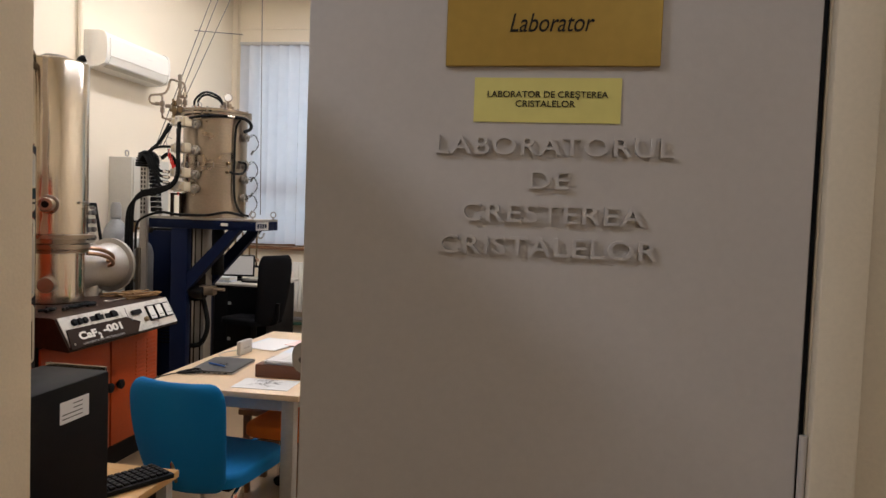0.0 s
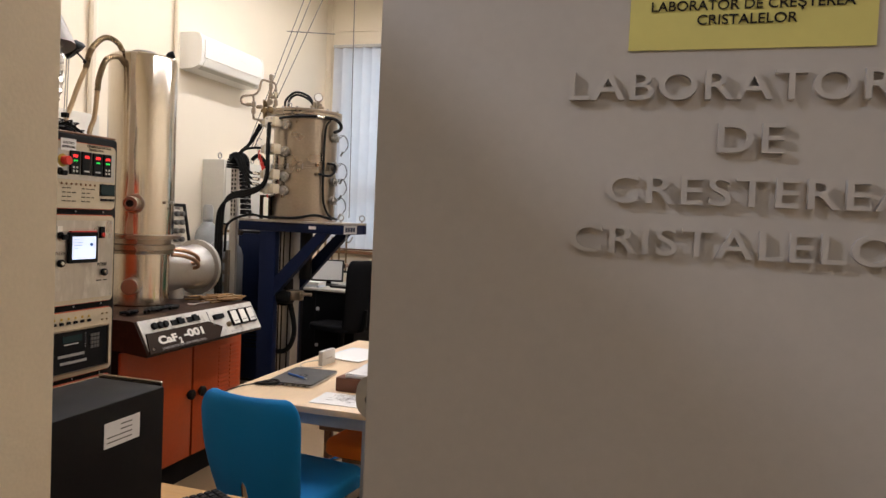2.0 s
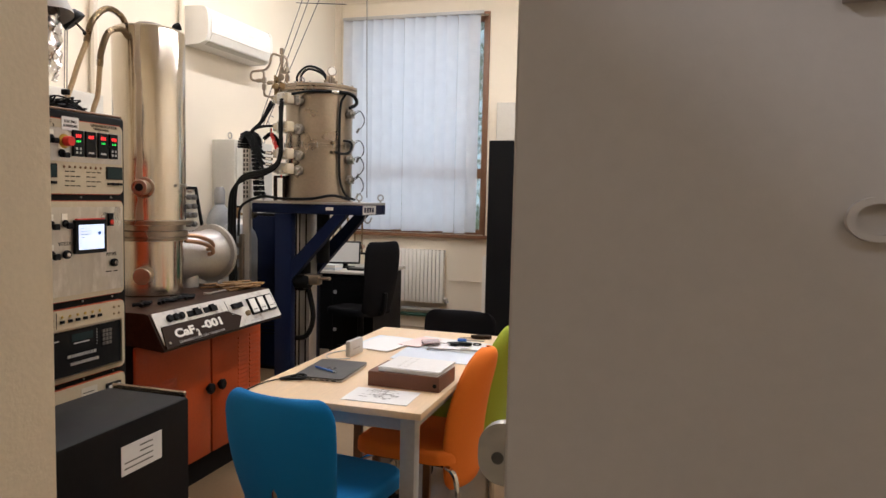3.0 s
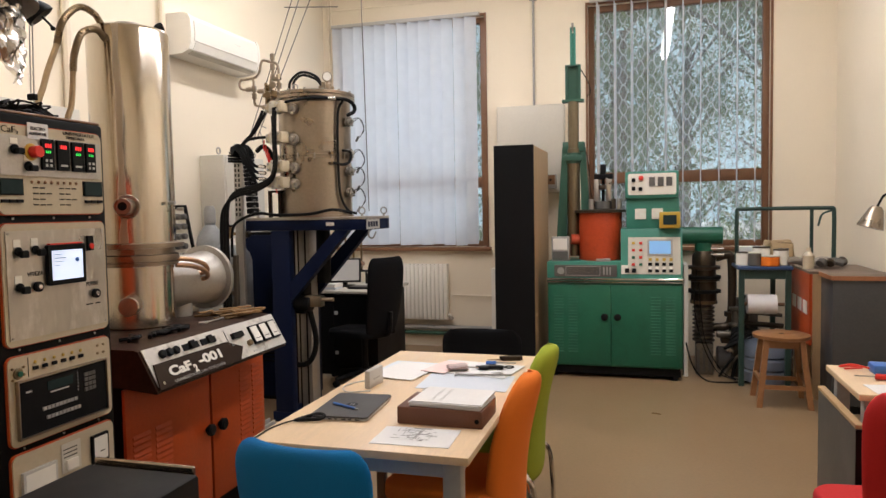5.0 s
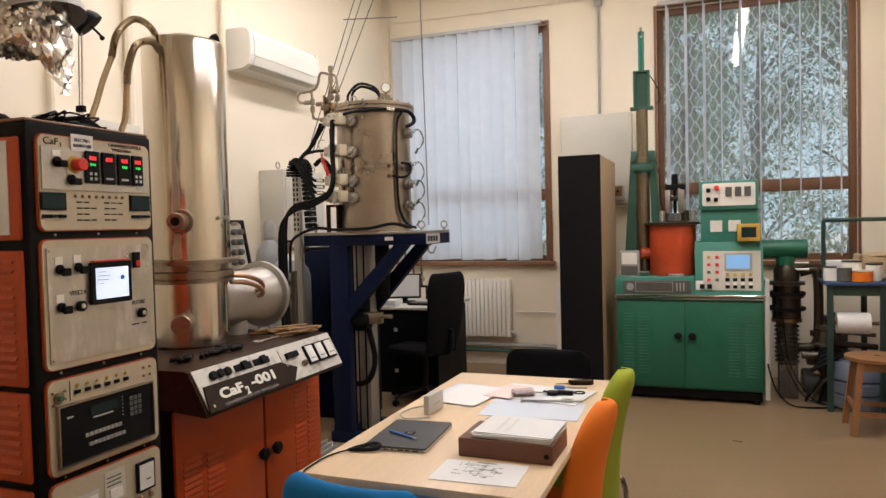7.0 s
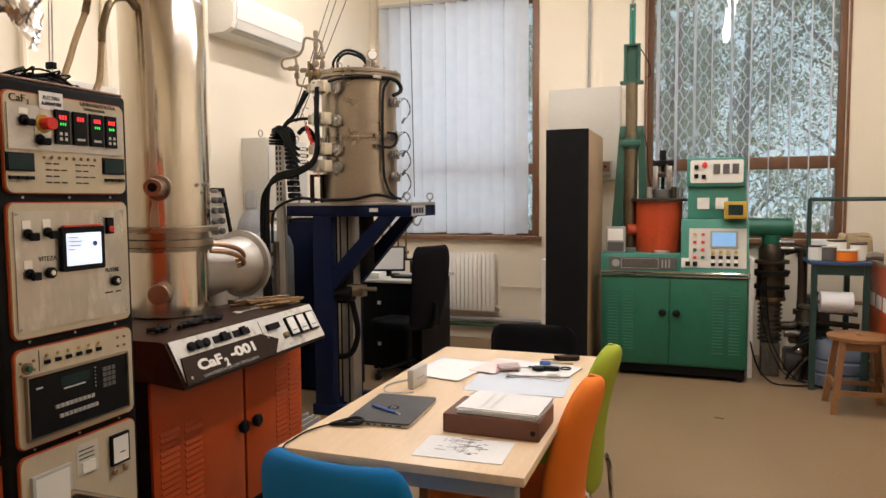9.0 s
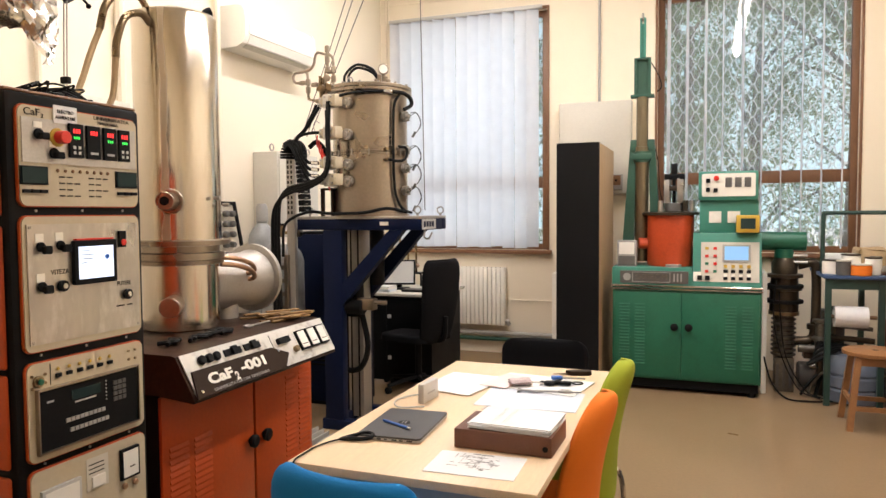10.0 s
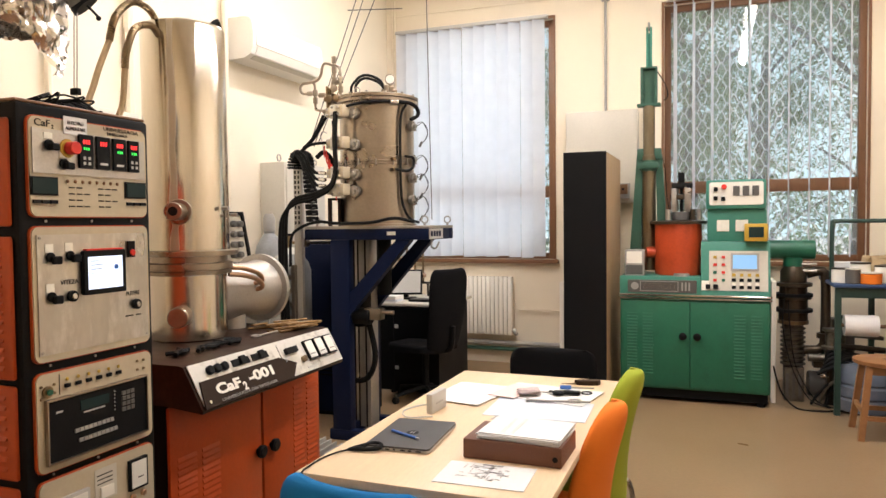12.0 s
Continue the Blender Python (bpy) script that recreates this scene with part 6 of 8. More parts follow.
for r in range(4):
    part("key_row", bx(-1.35, -1.07, 2.43 + r * 0.029, 2.454 + r * 0.029, 0.778, 0.784, r=0.002, seg=1), "darkgrey", kb)
pp = thing("paper_stack", "stack of papers and notebooks on the desk", "papers", (-1.5, 2.40, 0.76))
for i in range(5):
    bm = bx(-0.10, 0.10, -0.07, 0.07, 0, 0.010)
    bm.transform(pose(-1.52, 2.385, 0.7605 + i * 0.0105, 0, 0, random.uniform(-8, 8)))
    part("sheet", bm, ("paper", "bluepaper", "paper", "white", "paper")[i], pp)
so = thing("glass_apparatus", "copper and brass pipe apparatus on a black frame", "apparatus", (-1.58, 2.9, 0.76))
for x in (-1.74, -1.66, -1.58, -1.50, -1.42):
    part("pipe", cy((x, 2.9, 0.89), (x, 2.9, 1.24), 0.010, n=8), "brasspipe", so)
    part("valve", cy((x, 2.87, 0.95), (x, 2.93, 0.95), 0.024, n=10, ch=0.004), "copper", so)
    part("valve_wheel", lathe(bmesh.new(), (x, 2.86, 0.95), (0, -1, 0), [(0, 0.006), (0.018, 0.006), (0.019, 0.028), (0.026, 0.028)], 12), "oxide", so)
part("shelf", bx(-1.80, -1.36, 2.86, 2.94, 0.875, 0.89), "black", so)
for x in (-1.79, -1.38):
    part("leg", bx(x, x + 0.015, 2.89, 2.905, 0.7605, 0.875), "black", so)


def office_chair(name, label, at, turn, mat_, back_w, back_z0, back_z1, seat_z, base, bend=0.02):
    """An upholstered chair; it faces along its own +y."""
    c = thing(name, label, "chair")
    h = back_w / 2
    bm = bmesh.new()
    rows = []
    NZ, NX = 18, 14
    for side in (0, 1):
        grid = []
        for i in range(NZ + 1):
            v = 0.5 - 0.5 * math.cos(math.pi * i / NZ)
            z = back_z0 + (back_z1 - back_z0) * v
            lean = -0.20 - 0.085 * v - bend * math.sin(v * math.pi)
            top0, most, power = (0.42, 0.90, 2.0) if base == "casters" else (0.80, 0.30, 2.4)
            w = h * (0.80 + 0.20 * math.sin(min(1, v * 1.25) * math.pi / 2)) * (1 - most * (1 - math.sqrt(max(0, 1 - max(0, (v - top0) / (1 - top0)) ** power)))) * (1 - 0.25 * max(0, (0.10 - v) / 0.10) ** 2)
            row = []
            for k in range(NX + 1):
                u = math.sin((k / NX * 2 - 1) * math.pi / 2)
                t = (0.036 if base == "casters" else 0.027) * math.sqrt(max(0, 1 - abs(u) ** 3.5)) * math.sqrt(max(0, 1 - abs(2 * v - 1) ** 8)) + 0.002
                y = lean + 0.035 * u * u + (t if side else -t)
                row.append(bm.verts.new((u * w, y, z)))
            grid.append(row)
        rows.append(grid)
    for side in (0, 1):
        g = rows[side]
        for i in range(NZ):
            for k in range(NX):
                q = (g[i][k], g[i][k + 1], g[i + 1][k + 1], g[i + 1][k])
                bm.faces.new(q if side == 0 else q[::-1]).smooth = True
    a, b = rows
    ring = [(0, k) for k in range(NX)] + [(i, NX) for i in range(NZ)] + [(NZ, k) for k in range(NX, 0, -1)] + [(i, 0) for i in range(NZ, 0, -1)]
    for (i, k), (j, m) in zip(ring, ring[1:] + ring[:1]):
        bm.faces.new((a[i][k], b[i][k], b[j][m], a[j][m])).smooth = True
    bmesh.ops.recalc_face_normals(bm, faces=bm.faces[:])
    part("backrest", bm, mat_, c).data.set_sharp_from_angle(angle=radians(120))
    bm = bmesh.new()
    prism(bm, rounded(-0.225, 0.225, -0.20, 0.25, 0.09, 6), "z", seat_z - 0.055, seat_z)
    es = [e for e in bm.edges if abs(e.verts[0].co.z - e.verts[1].co.z) < 1e-5 and e.verts[0].co.z > seat_z - 0.01]
    bmesh.ops.bevel(bm, geom=es, offset=0.022, segments=3, affect="EDGES", profile=0.5)
    part("seat", bm, mat_, c)
    if base == "legs":
        for s in (-1, 1):
            part("leg", hs([(s * 0.19, 0.20, seat_z - 0.07), (s * 0.22, 0.24, seat_z - 0.12), (s * 0.235, 0.27, 0.011)], 0.011), "chrome", c)
            part("leg", hs([(s * 0.19, 0.18, seat_z - 0.07), (s * 0.20, -0.15, seat_z - 0.09), (s * 0.225, -0.25, 0.011)], 0.011), "chrome", c)
        part("under_frame", bx(-0.18, 0.18, -0.16, 0.18, seat_z - 0.075, seat_z - 0.056), "steelcase", c)
        part("back_stem", hs([(0, -0.12, seat_z - 0.06), (0, -0.24, seat_z - 0.02), (0, -0.265, seat_z + 0.12)], 0.014), "chrome", c)
    elif base == "casters":
        for s in (-1, 1):
            for y in (0.22, -0.22):
                lg = part("leg", hs([(s * 0.17, y * 0.7, seat_z - 0.065), (s * 0.205, y, seat_z - 0.12), (s * 0.215, y * 1.08, 0.06)], 0.011), "chrome", c)
                part("caster", cyl(bmesh.new(), (s * 0.215 - 0.012, y * 1.08, 0.027), (s * 0.215 + 0.012, y * 1.08, 0.027), 0.027, 14, 0.004), "black", lg)
        part("under_frame", bx(-0.18, 0.18, -0.16, 0.18, seat_z - 0.075, seat_z - 0.056), "steelcase", c)
        part("back_stem", hs([(0, -0.12, seat_z - 0.066), (0, -0.215, seat_z - 0.06)], 0.012, curved=False), "steelcase", c)
    else:
        part("gas_lift", cy((0, 0, 0.10), (0, 0, seat_z - 0.055), 0.028, n=14), "black", c)
        part("back_stem", hs([(0, -0.10, seat_z - 0.06), (0, -0.26, seat_z - 0.03), (0, -0.285, seat_z + 0.15)], 0.02), "black", c)
        for i in range(5):
            a = 2 * math.pi * i / 5 + 0.3
            lg = part("base_arm", hs([(0, 0, 0.11), (0.28 * math.cos(a), 0.28 * math.sin(a), 0.065)], 0.018, curved=False), "black", c)
            part("caster", cyl(bmesh.new(), (0.28 * math.cos(a) - 0.018, 0.28 * math.sin(a), 0.028), (0.28 * math.cos(a) + 0.018, 0.28 * math.sin(a), 0.028), 0.028, 12, 0.004), "black", lg)
    c.matrix_basis = pose(*at, 0, 0, turn)
    return c


office_chair("office_chair", "tall black office chair at the desk", (-1.10, 2.17, 0), 72, "blackfab", 0.46, 0.40, 1.07, 0.47, "star")
office_chair("conference_chair", "blue upholstered chair with chrome legs at the table's end", (0.345, -1.42, 0), -7, "bluefab", 0.43, 0.38, 0.835, 0.465, "legs")
office_chair("conference_chair", "bright orange upholstered chair pushed under the table", (0.53, -0.80, 0), 85, "orangefab", 0.42, 0.28, 0.86, 0.465, "casters", bend=-0.035)
office_chair("conference_chair", "lime green upholstered chair pushed under the table", (0.54, -0.36, 0), 86, "greenfab", 0.42, 0.30, 0.875, 0.465, "casters", bend=-0.035)
office_chair("conference_chair", "black upholstered chair at the far end of the table", (0.335, 0.13, 0), 180, "blackfab", 0.44, 0.42, 0.795, 0.465, "star")

# ---- table ----
tb = thing("work_table", "maple-topped work table with grey metal legs", "table", (0.355, -0.71, 0))
part("tabletop", bx(0.0, 0.712, -1.418, 0.005, 0.715, 0.74, r=0.003), "maple", tb)
for x in (0.03, 0.625):
    for y in (-1.385, -0.085):
        part("leg", bx(x, x + 0.055, y, y + 0.055, 0.0, 0.713, r=0.004), "greymetal", tb)
part("rail", bx(0.085, 0.625, -1.375, -1.345, 0.66, 0.713), "greymetal", tb)
part("rail", bx(0.085, 0.625, -0.075, -0.045, 0.66, 0.713), "greymetal", tb)
for x in (0.04, 0.64):
    part("rail", bx(x, x + 0.03, -1.33, -0.085, 0.66, 0.713), "greymetal", tb)
ws = thing("wooden_stool", "dark brown wooden stool under the table", "stool", (0.30, -0.60, 0))
part("seat", bx(0.12, 0.46, -0.72, -0.42, 0.42, 0.45, r=0.006), "brown", ws)
for x in (0.14, 0.405):
    for y in (-0.70, -0.475):
        part("leg", bx(x, x + 0.035, y, y + 0.035, 0.0, 0.42, r=0.003), "brown", ws)
for y in (-0.69, -0.465):
    part("stretcher", bx(0.175, 0.405, y, y + 0.02, 0.18, 0.21), "brown", ws)


def flat(name, cx, cy_, w, d, turn, material, label, z=0.7405, h=0.0006, category="paper"):
    bm = bmesh.new()
    n = 8
    for k in (0, 1):
        for i in range(n + 1):
            for j in range(n + 1):
                bm.verts.new(((i / n - 0.5) * w, (j / n - 0.5) * d, (h if k else 0) + (0.0012 * noise.noise((i * 0.5 + cx * 9, j * 0.5, 3)) + 0.0012 if k else 0)))
    bm.verts.ensure_lookup_table()
    s = (n + 1) ** 2
    for i in range(n):
        for j in range(n):
            q = [i * (n + 1) + j, (i + 1) * (n + 1) + j, (i + 1) * (n + 1) + j + 1, i * (n + 1) + j + 1]
            bm.faces.new([bm.verts[s + a] for a in q]).smooth = True
    edge = [(i, 0) for i in range(n)] + [(n, j) for j in range(n)] + [(i, n) for i in range(n, 0, -1)] + [(0, j) for j in range(n, 0, -1)]
    for (a, b), (c, d_) in zip(edge, edge[1:] + edge[:1]):
        p, q = a * (n + 1) + b, c * (n + 1) + d_
        bm.faces.new((bm.verts[p], bm.verts[q], bm.verts[s + q], bm.verts[s + p]))
    bm.transform(pose(0, 0, 0, 0, 0, turn))
    ob = new(name, mesh_of(name, bm, material))
    ob.matrix_basis = pose(cx, cy_, z)
    return tagged(ob, label, category)


def bars(parent, rows, z, material="ink"):
    """rows: x, y, width, depth of printed bars on a sheet, in the sheet's own metres."""
    for x, y, w, d in rows:
        ob = new("print_bar", mesh_of("print_bar", bx(x - w / 2, x + w / 2, y - d / 2, y + d / 2, z, z + 0.0004), material))
        ob.parent = parent


sheet = flat("printed_sheet", 0.508, -1.272, 0.25, 0.172, 2, "paper", "white sheet with a printed technical drawing on the table")
bars(sheet, [(random.uniform(-0.075, 0.06), random.uniform(-0.045, 0.07), *random.choice(((0.03, 0.0015), (0.0012, 0.03), (0.012, 0.002)))) for _ in range(34)] + [(0, 0.02, 0.0015, 0.10), (0.006, 0.02, 0.0015, 0.10), (0, 0.072, 0.06, 0.004)], 0.0036, "darkgrey")
flat("plastic_wallet", 0.165, -0.40, 0.225, 0.32, -6, "bluepaper", "papers in a clear plastic wallet on the table")
flat("paper_sheet", 0.185, -0.43, 0.215, 0.30, -11, "paper", "white sheet lying on the table", z=0.7446)
flat("paper_sheet", 0.49, -0.56, 0.365, 0.26, 2, "bluepaper", "bluish sheet lying on the table")
flat("paper_sheet", 0.47, -0.33, 0.375, 0.25, -10, "paper", "white sheet under the measuring tools", z=0.7442)
flat("paper_sheet", 0.335, -0.34, 0.12, 0.22, -14, "pink", "pale pink printed sheet on the table", z=0.7478)

lt = thing("laptop", "closed dark grey laptop on the table", "laptop", (0.184, -1.02, 0.74))
LT = pose(0.184, -1.022, 0.74, 0, 0, 4)
for nm, z0, z1, mt in (("base", 0.003, 0.0095, "silver"), ("lid", 0.010, 0.016, "laptop")):
    bm = prism(bmesh.new(), rounded(-0.103, 0.103, -0.150, 0.150, 0.012), "z", z0, z1)
    bm.transform(LT)
    part(nm, bm, mt, lt)
bm = lathe(bmesh.new(), (0.0, 0.0, 0.0161), (0, 0, 1), [(0, 0.020), (0.0005, 0.020)], 24)
bm.transform(LT)
logo = part("logo_disc", bm, "black", lt)
for k in (-0.006, 0.004):
    bm = bx(k, k + 0.003, -0.011, 0.011, 0.0167, 0.0171)
    bm.transform(LT)
    part("logo_bar", bm, "greymetal", logo)
for x, y in ((-0.085, -0.13), (0.085, -0.13), (-0.085, 0.13), (0.085, 0.13)):
    bm = cy((x, y, 0.0003), (x, y, 0.0035), 0.008, n=8)
    bm.transform(LT)
    part("foot", bm, "black", lt)
for i, w in enumerate((0.014, 0.008, 0.016, 0.012, 0.018)):
    bm = bx(-0.035 + i * 0.024, -0.035 + i * 0.024 + w, -0.1508, -0.149, 0.0045, 0.0085)
    bm.transform(LT)
    part("port", bm, "black", lt)
pn = thing("pen", "blue ballpoint pen lying on the laptop", "pen", (0.17, -1.06, 0.756))
part("barrel", cy((0.118, -1.035, 0.7607), (0.222, -1.085, 0.7607), 0.0045, n=8), "bluepen", pn)
part("tip", cy((0.222, -1.085, 0.7607), (0.236, -1.0917, 0.7607), 0.003, n=8), "silver", pn)
ms = thing("cable_plug", "black cable with a looped strain relief on the table", "cable", (0.12, -1.20, 0.74))
part("loop", hs([(0.062, -1.214, 0.748), (0.085, -1.188, 0.752), (0.115, -1.165, 0.757), (0.14, -1.166, 0.757), (0.148, -1.182, 0.754), (0.135, -1.198, 0.751), (0.105, -1.203, 0.749), (0.075, -1.208, 0.748)], 0.0065, n=8), "rubber", ms)
part("plug", lathe(bmesh.new(), (0.055, -1.218, 0.7475), (0.93, 0.37, 0.08), [(0, 0.004), (0.012, 0.0065), (0.035, 0.0065), (0.045, 0.005)], 10), "black", ms)
part("cord", hs([(0.057, -1.217, 0.747), (0.035, -1.245, 0.745), (0.018, -1.30, 0.744), (0.018, -1.37, 0.744), (0.022, -1.415, 0.7435), (0.024, -1.424, 0.72), (0.024, -1.427, 0.60)], 0.0026, n=6), "rubber", ms)
rt = thing("router_box", "small pale grey upright network box on the table", "network box", (0.135, -0.69, 0.74))
bm = bx(-0.012, 0.012, -0.062, 0.062, 0, 0.072, r=0.004)
bm.transform(pose(0.135, -0.69, 0.7403, 0, 0, -4))
part("case", bm, "silver", rt)
bm = bx(0.0121, 0.0128, -0.03, 0.03, 0.03, 0.036)
bm.transform(pose(0.135, -0.69, 0.7403, 0, 0, -4))
part("label_bar", bm, "greymetal", rt)
part("cable", hs([(0.12, -0.64, 0.75), (0.06, -0.66, 0.745), (0.03, -0.75, 0.745), (0.08, -0.83, 0.746), (0.16, -0.79, 0.745)], 0.003, n=6), "silver", rt)
bi = thing("document_binder", "thick brown document box with a stack of papers on top", "binder", (0.55, -1.02, 0.74))
BT = pose(0.549, -1.052, 0.7402, 0, 0, -1)
bm = bx(-0.146, 0.146, -0.103, 0.095, 0.0, 0.058, r=0.004)
bm.transform(BT)
part("box", bm, "binder", bi)
for i in range(6):
    bm = bx(-0.105, 0.138, -0.095, 0.10, 0.0585 + i * 0.003, 0.061 + i * 0.003)
    bm.transform(BT @ pose(random.uniform(-.006, .006), random.uniform(-.006, .006), 0, 0, 0, random.uniform(-3, 3)))
    sh_ = part("sheet", bm, "paper", bi)
for k, u in enumerate((-0.04, -0.033, -0.01, -0.003)):
    bm = bx(u, u + 0.0015, -0.07, 0.085, 0.0768, 0.0772)
    bm.transform(BT)
    part("ruled_line", bm, "silver", bi)
bm = lathe(bmesh.new(), (0.128, -0.1035, 0.025), (0, -1, 0), [(0, 0.008), (0.002, 0.008)], 12)
bm.transform(BT)
part("finger_ring", bm, "black", bi)
bm = bx(-0.14, 0.10, 0.090, 0.135, 0.060, 0.0606)
bm.transform(BT @ pose(0, 0, 0.0, 0, 0, -6))
part("loose_cover", bm, "greymetal", bi, "grey cover sheet under the papers")
# measuring tools on the far papers
cl = thing("dial_gauge", "black dial measuring gauge with steel probe", "gauge", (0.53, -0.34, 0.748))
part("dial", lathe(bmesh.new(), (0.515, -0.348, 0.7495), (0, 0, 1), [(0, 0.022), (0.010, 0.024), (0.013, 0.020)], 20), "black", cl)
part("handle", bx(0.53, 0.598, -0.345, -0.318, 0.7495, 0.763, r=0.004), "black", cl)
part("probe", cy((0.42, -0.352, 0.755), (0.495, -0.349, 0.755), 0.0028, n=6), "steel", cl)
part("finger_ring", hs([(0.618 + 0.020 * math.cos(a), -0.305 + 0.020 * math.sin(a), 0.753) for a in [i * math.pi / 8 for i in range(17)]], 0.003, n=6, curved=False), "black", cl)
part("logo_bar", bx(0.505, 0.527, -0.336, -0.330, 0.7626, 0.7632), "silver", cl)
ca = thing("calliper", "steel vernier calliper on the papers", "calliper", (0.55, -0.45, 0.745))
for nm, bm, m_ in (("beam", bx(-0.12, 0.12, -0.007, 0.007, 0, 0.0035), "steel"), ("slider", bx(0.035, 0.085, -0.016, 0.018, 0.0, 0.010, r=0.003), "silver"), ("jaw", prism(bmesh.new(), [(-0.12, -0.03), (-0.108, -0.007), (-0.08, -0.007), (-0.08, 0.007), (-0.108, 0.007), (-0.112, 0.025), (-0.12, 0.025)], "z", 0, 0.004), "steel"), ("scale_bars", bx(0.045, 0.075, -0.010, -0.004, 0.010, 0.0106), "ink")):
    bm.transform(pose(0.535, -0.45, 0.7478, 0, 0, 10))
    part(nm, bm, m_, ca)
sc = thing("screwdriver", "slim steel screwdriver with a purple handle on the papers", "screwdriver", (0.52, -0.22, 0.745))
part("handle", cy((0.50, -0.245, 0.7545), (0.545, -0.238, 0.7545), 0.008, n=8, ch=0.002), "bluepen", sc)
part("blade", cy((0.545, -0.238, 0.7545), (0.635, -0.225, 0.7545), 0.004, n=6), "steel", sc)
kn = thing("knife", "knife with a dark wooden handle on the table", "knife", (0.55, -0.11, 0.74))
part("handle", prism(bmesh.new(), [(0.535, -0.115), (0.56, -0.095), (0.625, -0.072), (0.640, -0.090), (0.632, -0.112), (0.56, -0.132)], "z", 0.7405, 0.759), "nameplate", kn)
part("blade", prism(bmesh.new(), [(0.54, -0.112), (0.545, -0.128), (0.485, -0.146)], "z", 0.744, 0.7468), "brasspipe", kn)
bb = thing("crystal_block", "rough pinkish-grey crystal block on the papers", "crystal", (0.41, -0.38, 0.748))
bm = bx(-0.045, 0.045, -0.028, 0.028, 0, 0.020, r=0.006, seg=1)
for v in bm.verts:
    v.co += Vector((random.uniform(-.006, .006), random.uniform(-.006, .006), random.uniform(-.002, .004)))
bm.transform(pose(0.405, -0.385, 0.7512, 0, 0, 28))
part("block", bm, "crystal", bb)
er = solid("eraser", bx(0.475, 0.49, -0.345, -0.33, 0.7512, 0.760, r=0.002, seg=1), "black", "tiny black block on the papers", "block", (0.48, -0.34, 0.751))

# ---- computer case and keyboard on a low desk by the door ----
sd = thing("side_desk", "oak-veneered side desk by the door", "desk", (0.25, -2.5, 0))
part("top", bx(-0.15, 0.555, -2.90, -2.06, 0.625, 0.65, r=0.004), "oakdesk", sd)
for x in (-0.13, 0.51):
    for y in (-2.88, -2.12):
        part("leg", bx(x, x + 0.035, y, y + 0.035, 0.0, 0.625), "greymetal", sd)
pc = thing("computer_case", "black steel computer case with a paper label", "computer", (0.46, -2.65, 0.65))
part("cover", bx(0.343, 0.548, -2.89, -2.418, 0.6505, 1.052, r=0.008), "steelcase", pc)
part("rear_edge", bx(0.350, 0.535, -2.4175, -2.410, 1.038, 1.060, r=0.002, seg=1), "satin", pc, "bright metal rear edge")
lb = part("paper_label", bx(0.548, 0.5492, -2.612, -2.505, 0.955, 1.010), "paper", pc, "printed white paper label")
for k in range(4):
    part("print_bar", bx(0.5493, 0.5497, -2.605 + (0.04 if k < 2 else 0), -2.58 + 0.05, 0.998 - k * 0.011, 1.0005 - k * 0.011), "darkgrey", lb)
k2 = thing("keyboard", "black computer keyboard on the side desk", "keyboard", (0.45, -2.25, 0.65))
KT = pose(0.452, -2.245, 0.6505, 0, 0, 62)
bm = bx(-0.16, 0.16, -0.06, 0.06, 0.0, 0.016, r=0.004)
bm.transform(KT)
part("case", bm, "black", k2)
for r in range(5):
    for c in range(14):
        bm = bx(-0.150 + c * 0.0215, -0.132 + c * 0.0215, -0.052 + r * 0.0212, -0.034 + r * 0.0212, 0.016, 0.024, r=0.002, seg=1)
        bm.transform(KT)
        part("key", bm, "black", k2)
cb = thing("cardboard_box", "dark printed box with red and white stripes on the floor", "box", (0.05, -1.72, 0))
part("body", bx(-0.10, 0.22, -1.85, -1.60, 0.0, 0.40, r=0.004), "steelcase", cb)
part("white_band", bx(-0.101, 0.221, -1.852, -1.80, 0.402, 0.406), "paper", cb)
part("red_band", bx(0.0, 0.18, -1.78, -1.68, 0.402, 0.405), "redfab", cb)

# ---- tall shelf and board ----
sf = thing("tall_bookcase", "tall bookcase with black end and beech side", "bookcase", (0.11, 3.05, 0))
part("end_panel", bx(-0.058, 0.282, 2.60, 2.625, 0.0, 1.985, r=0.002, seg=1), "black", sf, "black end panel")
part("side", bx(0.262, 0.282, 2.626, 3.50, 0.0, 1.98), "beech", sf, "beech veneer side")
part("side", bx(-0.058, -0.038, 2.626, 3.50, 0.0, 1.98), "beech", sf)
part("top", bx(-0.038, 0.262, 2.626, 3.50, 1.96, 1.98), "black", sf)
part("back", bx(-0.038, 0.262, 3.48, 3.50, 0.0, 1.96), "beech", sf)
for z in (0.05, 0.45, 0.85, 1.25, 1.6):
    part("shelf", bx(-0.038, 0.262, 2.626, 3.48, z, z + 0.02), "beech", sf)
solid("white_board", bx(-0.105, -0.06, 2.66, 2.95, 0.0, 0.93, r=0.002, seg=1), "white", "white laminate board standing beside the bookcase", "board", (-0.08, 2.8, 0))


# ---- green crystal-growing machine ----
gm_ = thing("green_machine", "green enamelled crystal-growing machine with control panel", "machine", (0.93, 3.0, 0))
X0, X1, Y0, Y1 = 0.375, 1.48, 2.72, 3.30
part("plinth", bx(X0 + 0.01, X1 - 0.015, Y0 + 0.03, Y1, 0.03, 0.10), "steelcase", gm_, "black plinth")
for x in (X0 + 0.05, X1 - 0.06):
    for y in (Y0 + 0.06, Y1 - 0.06):
        part("foot", cy((x, y, 0), (x, y, 0.03), 0.03, n=12), "black", gm_)
part("cabinet", bx(X0, X1, Y0 + 0.012, Y1, 0.10, 0.805, r=0.006), "greenm", gm_)
mid = 0.905
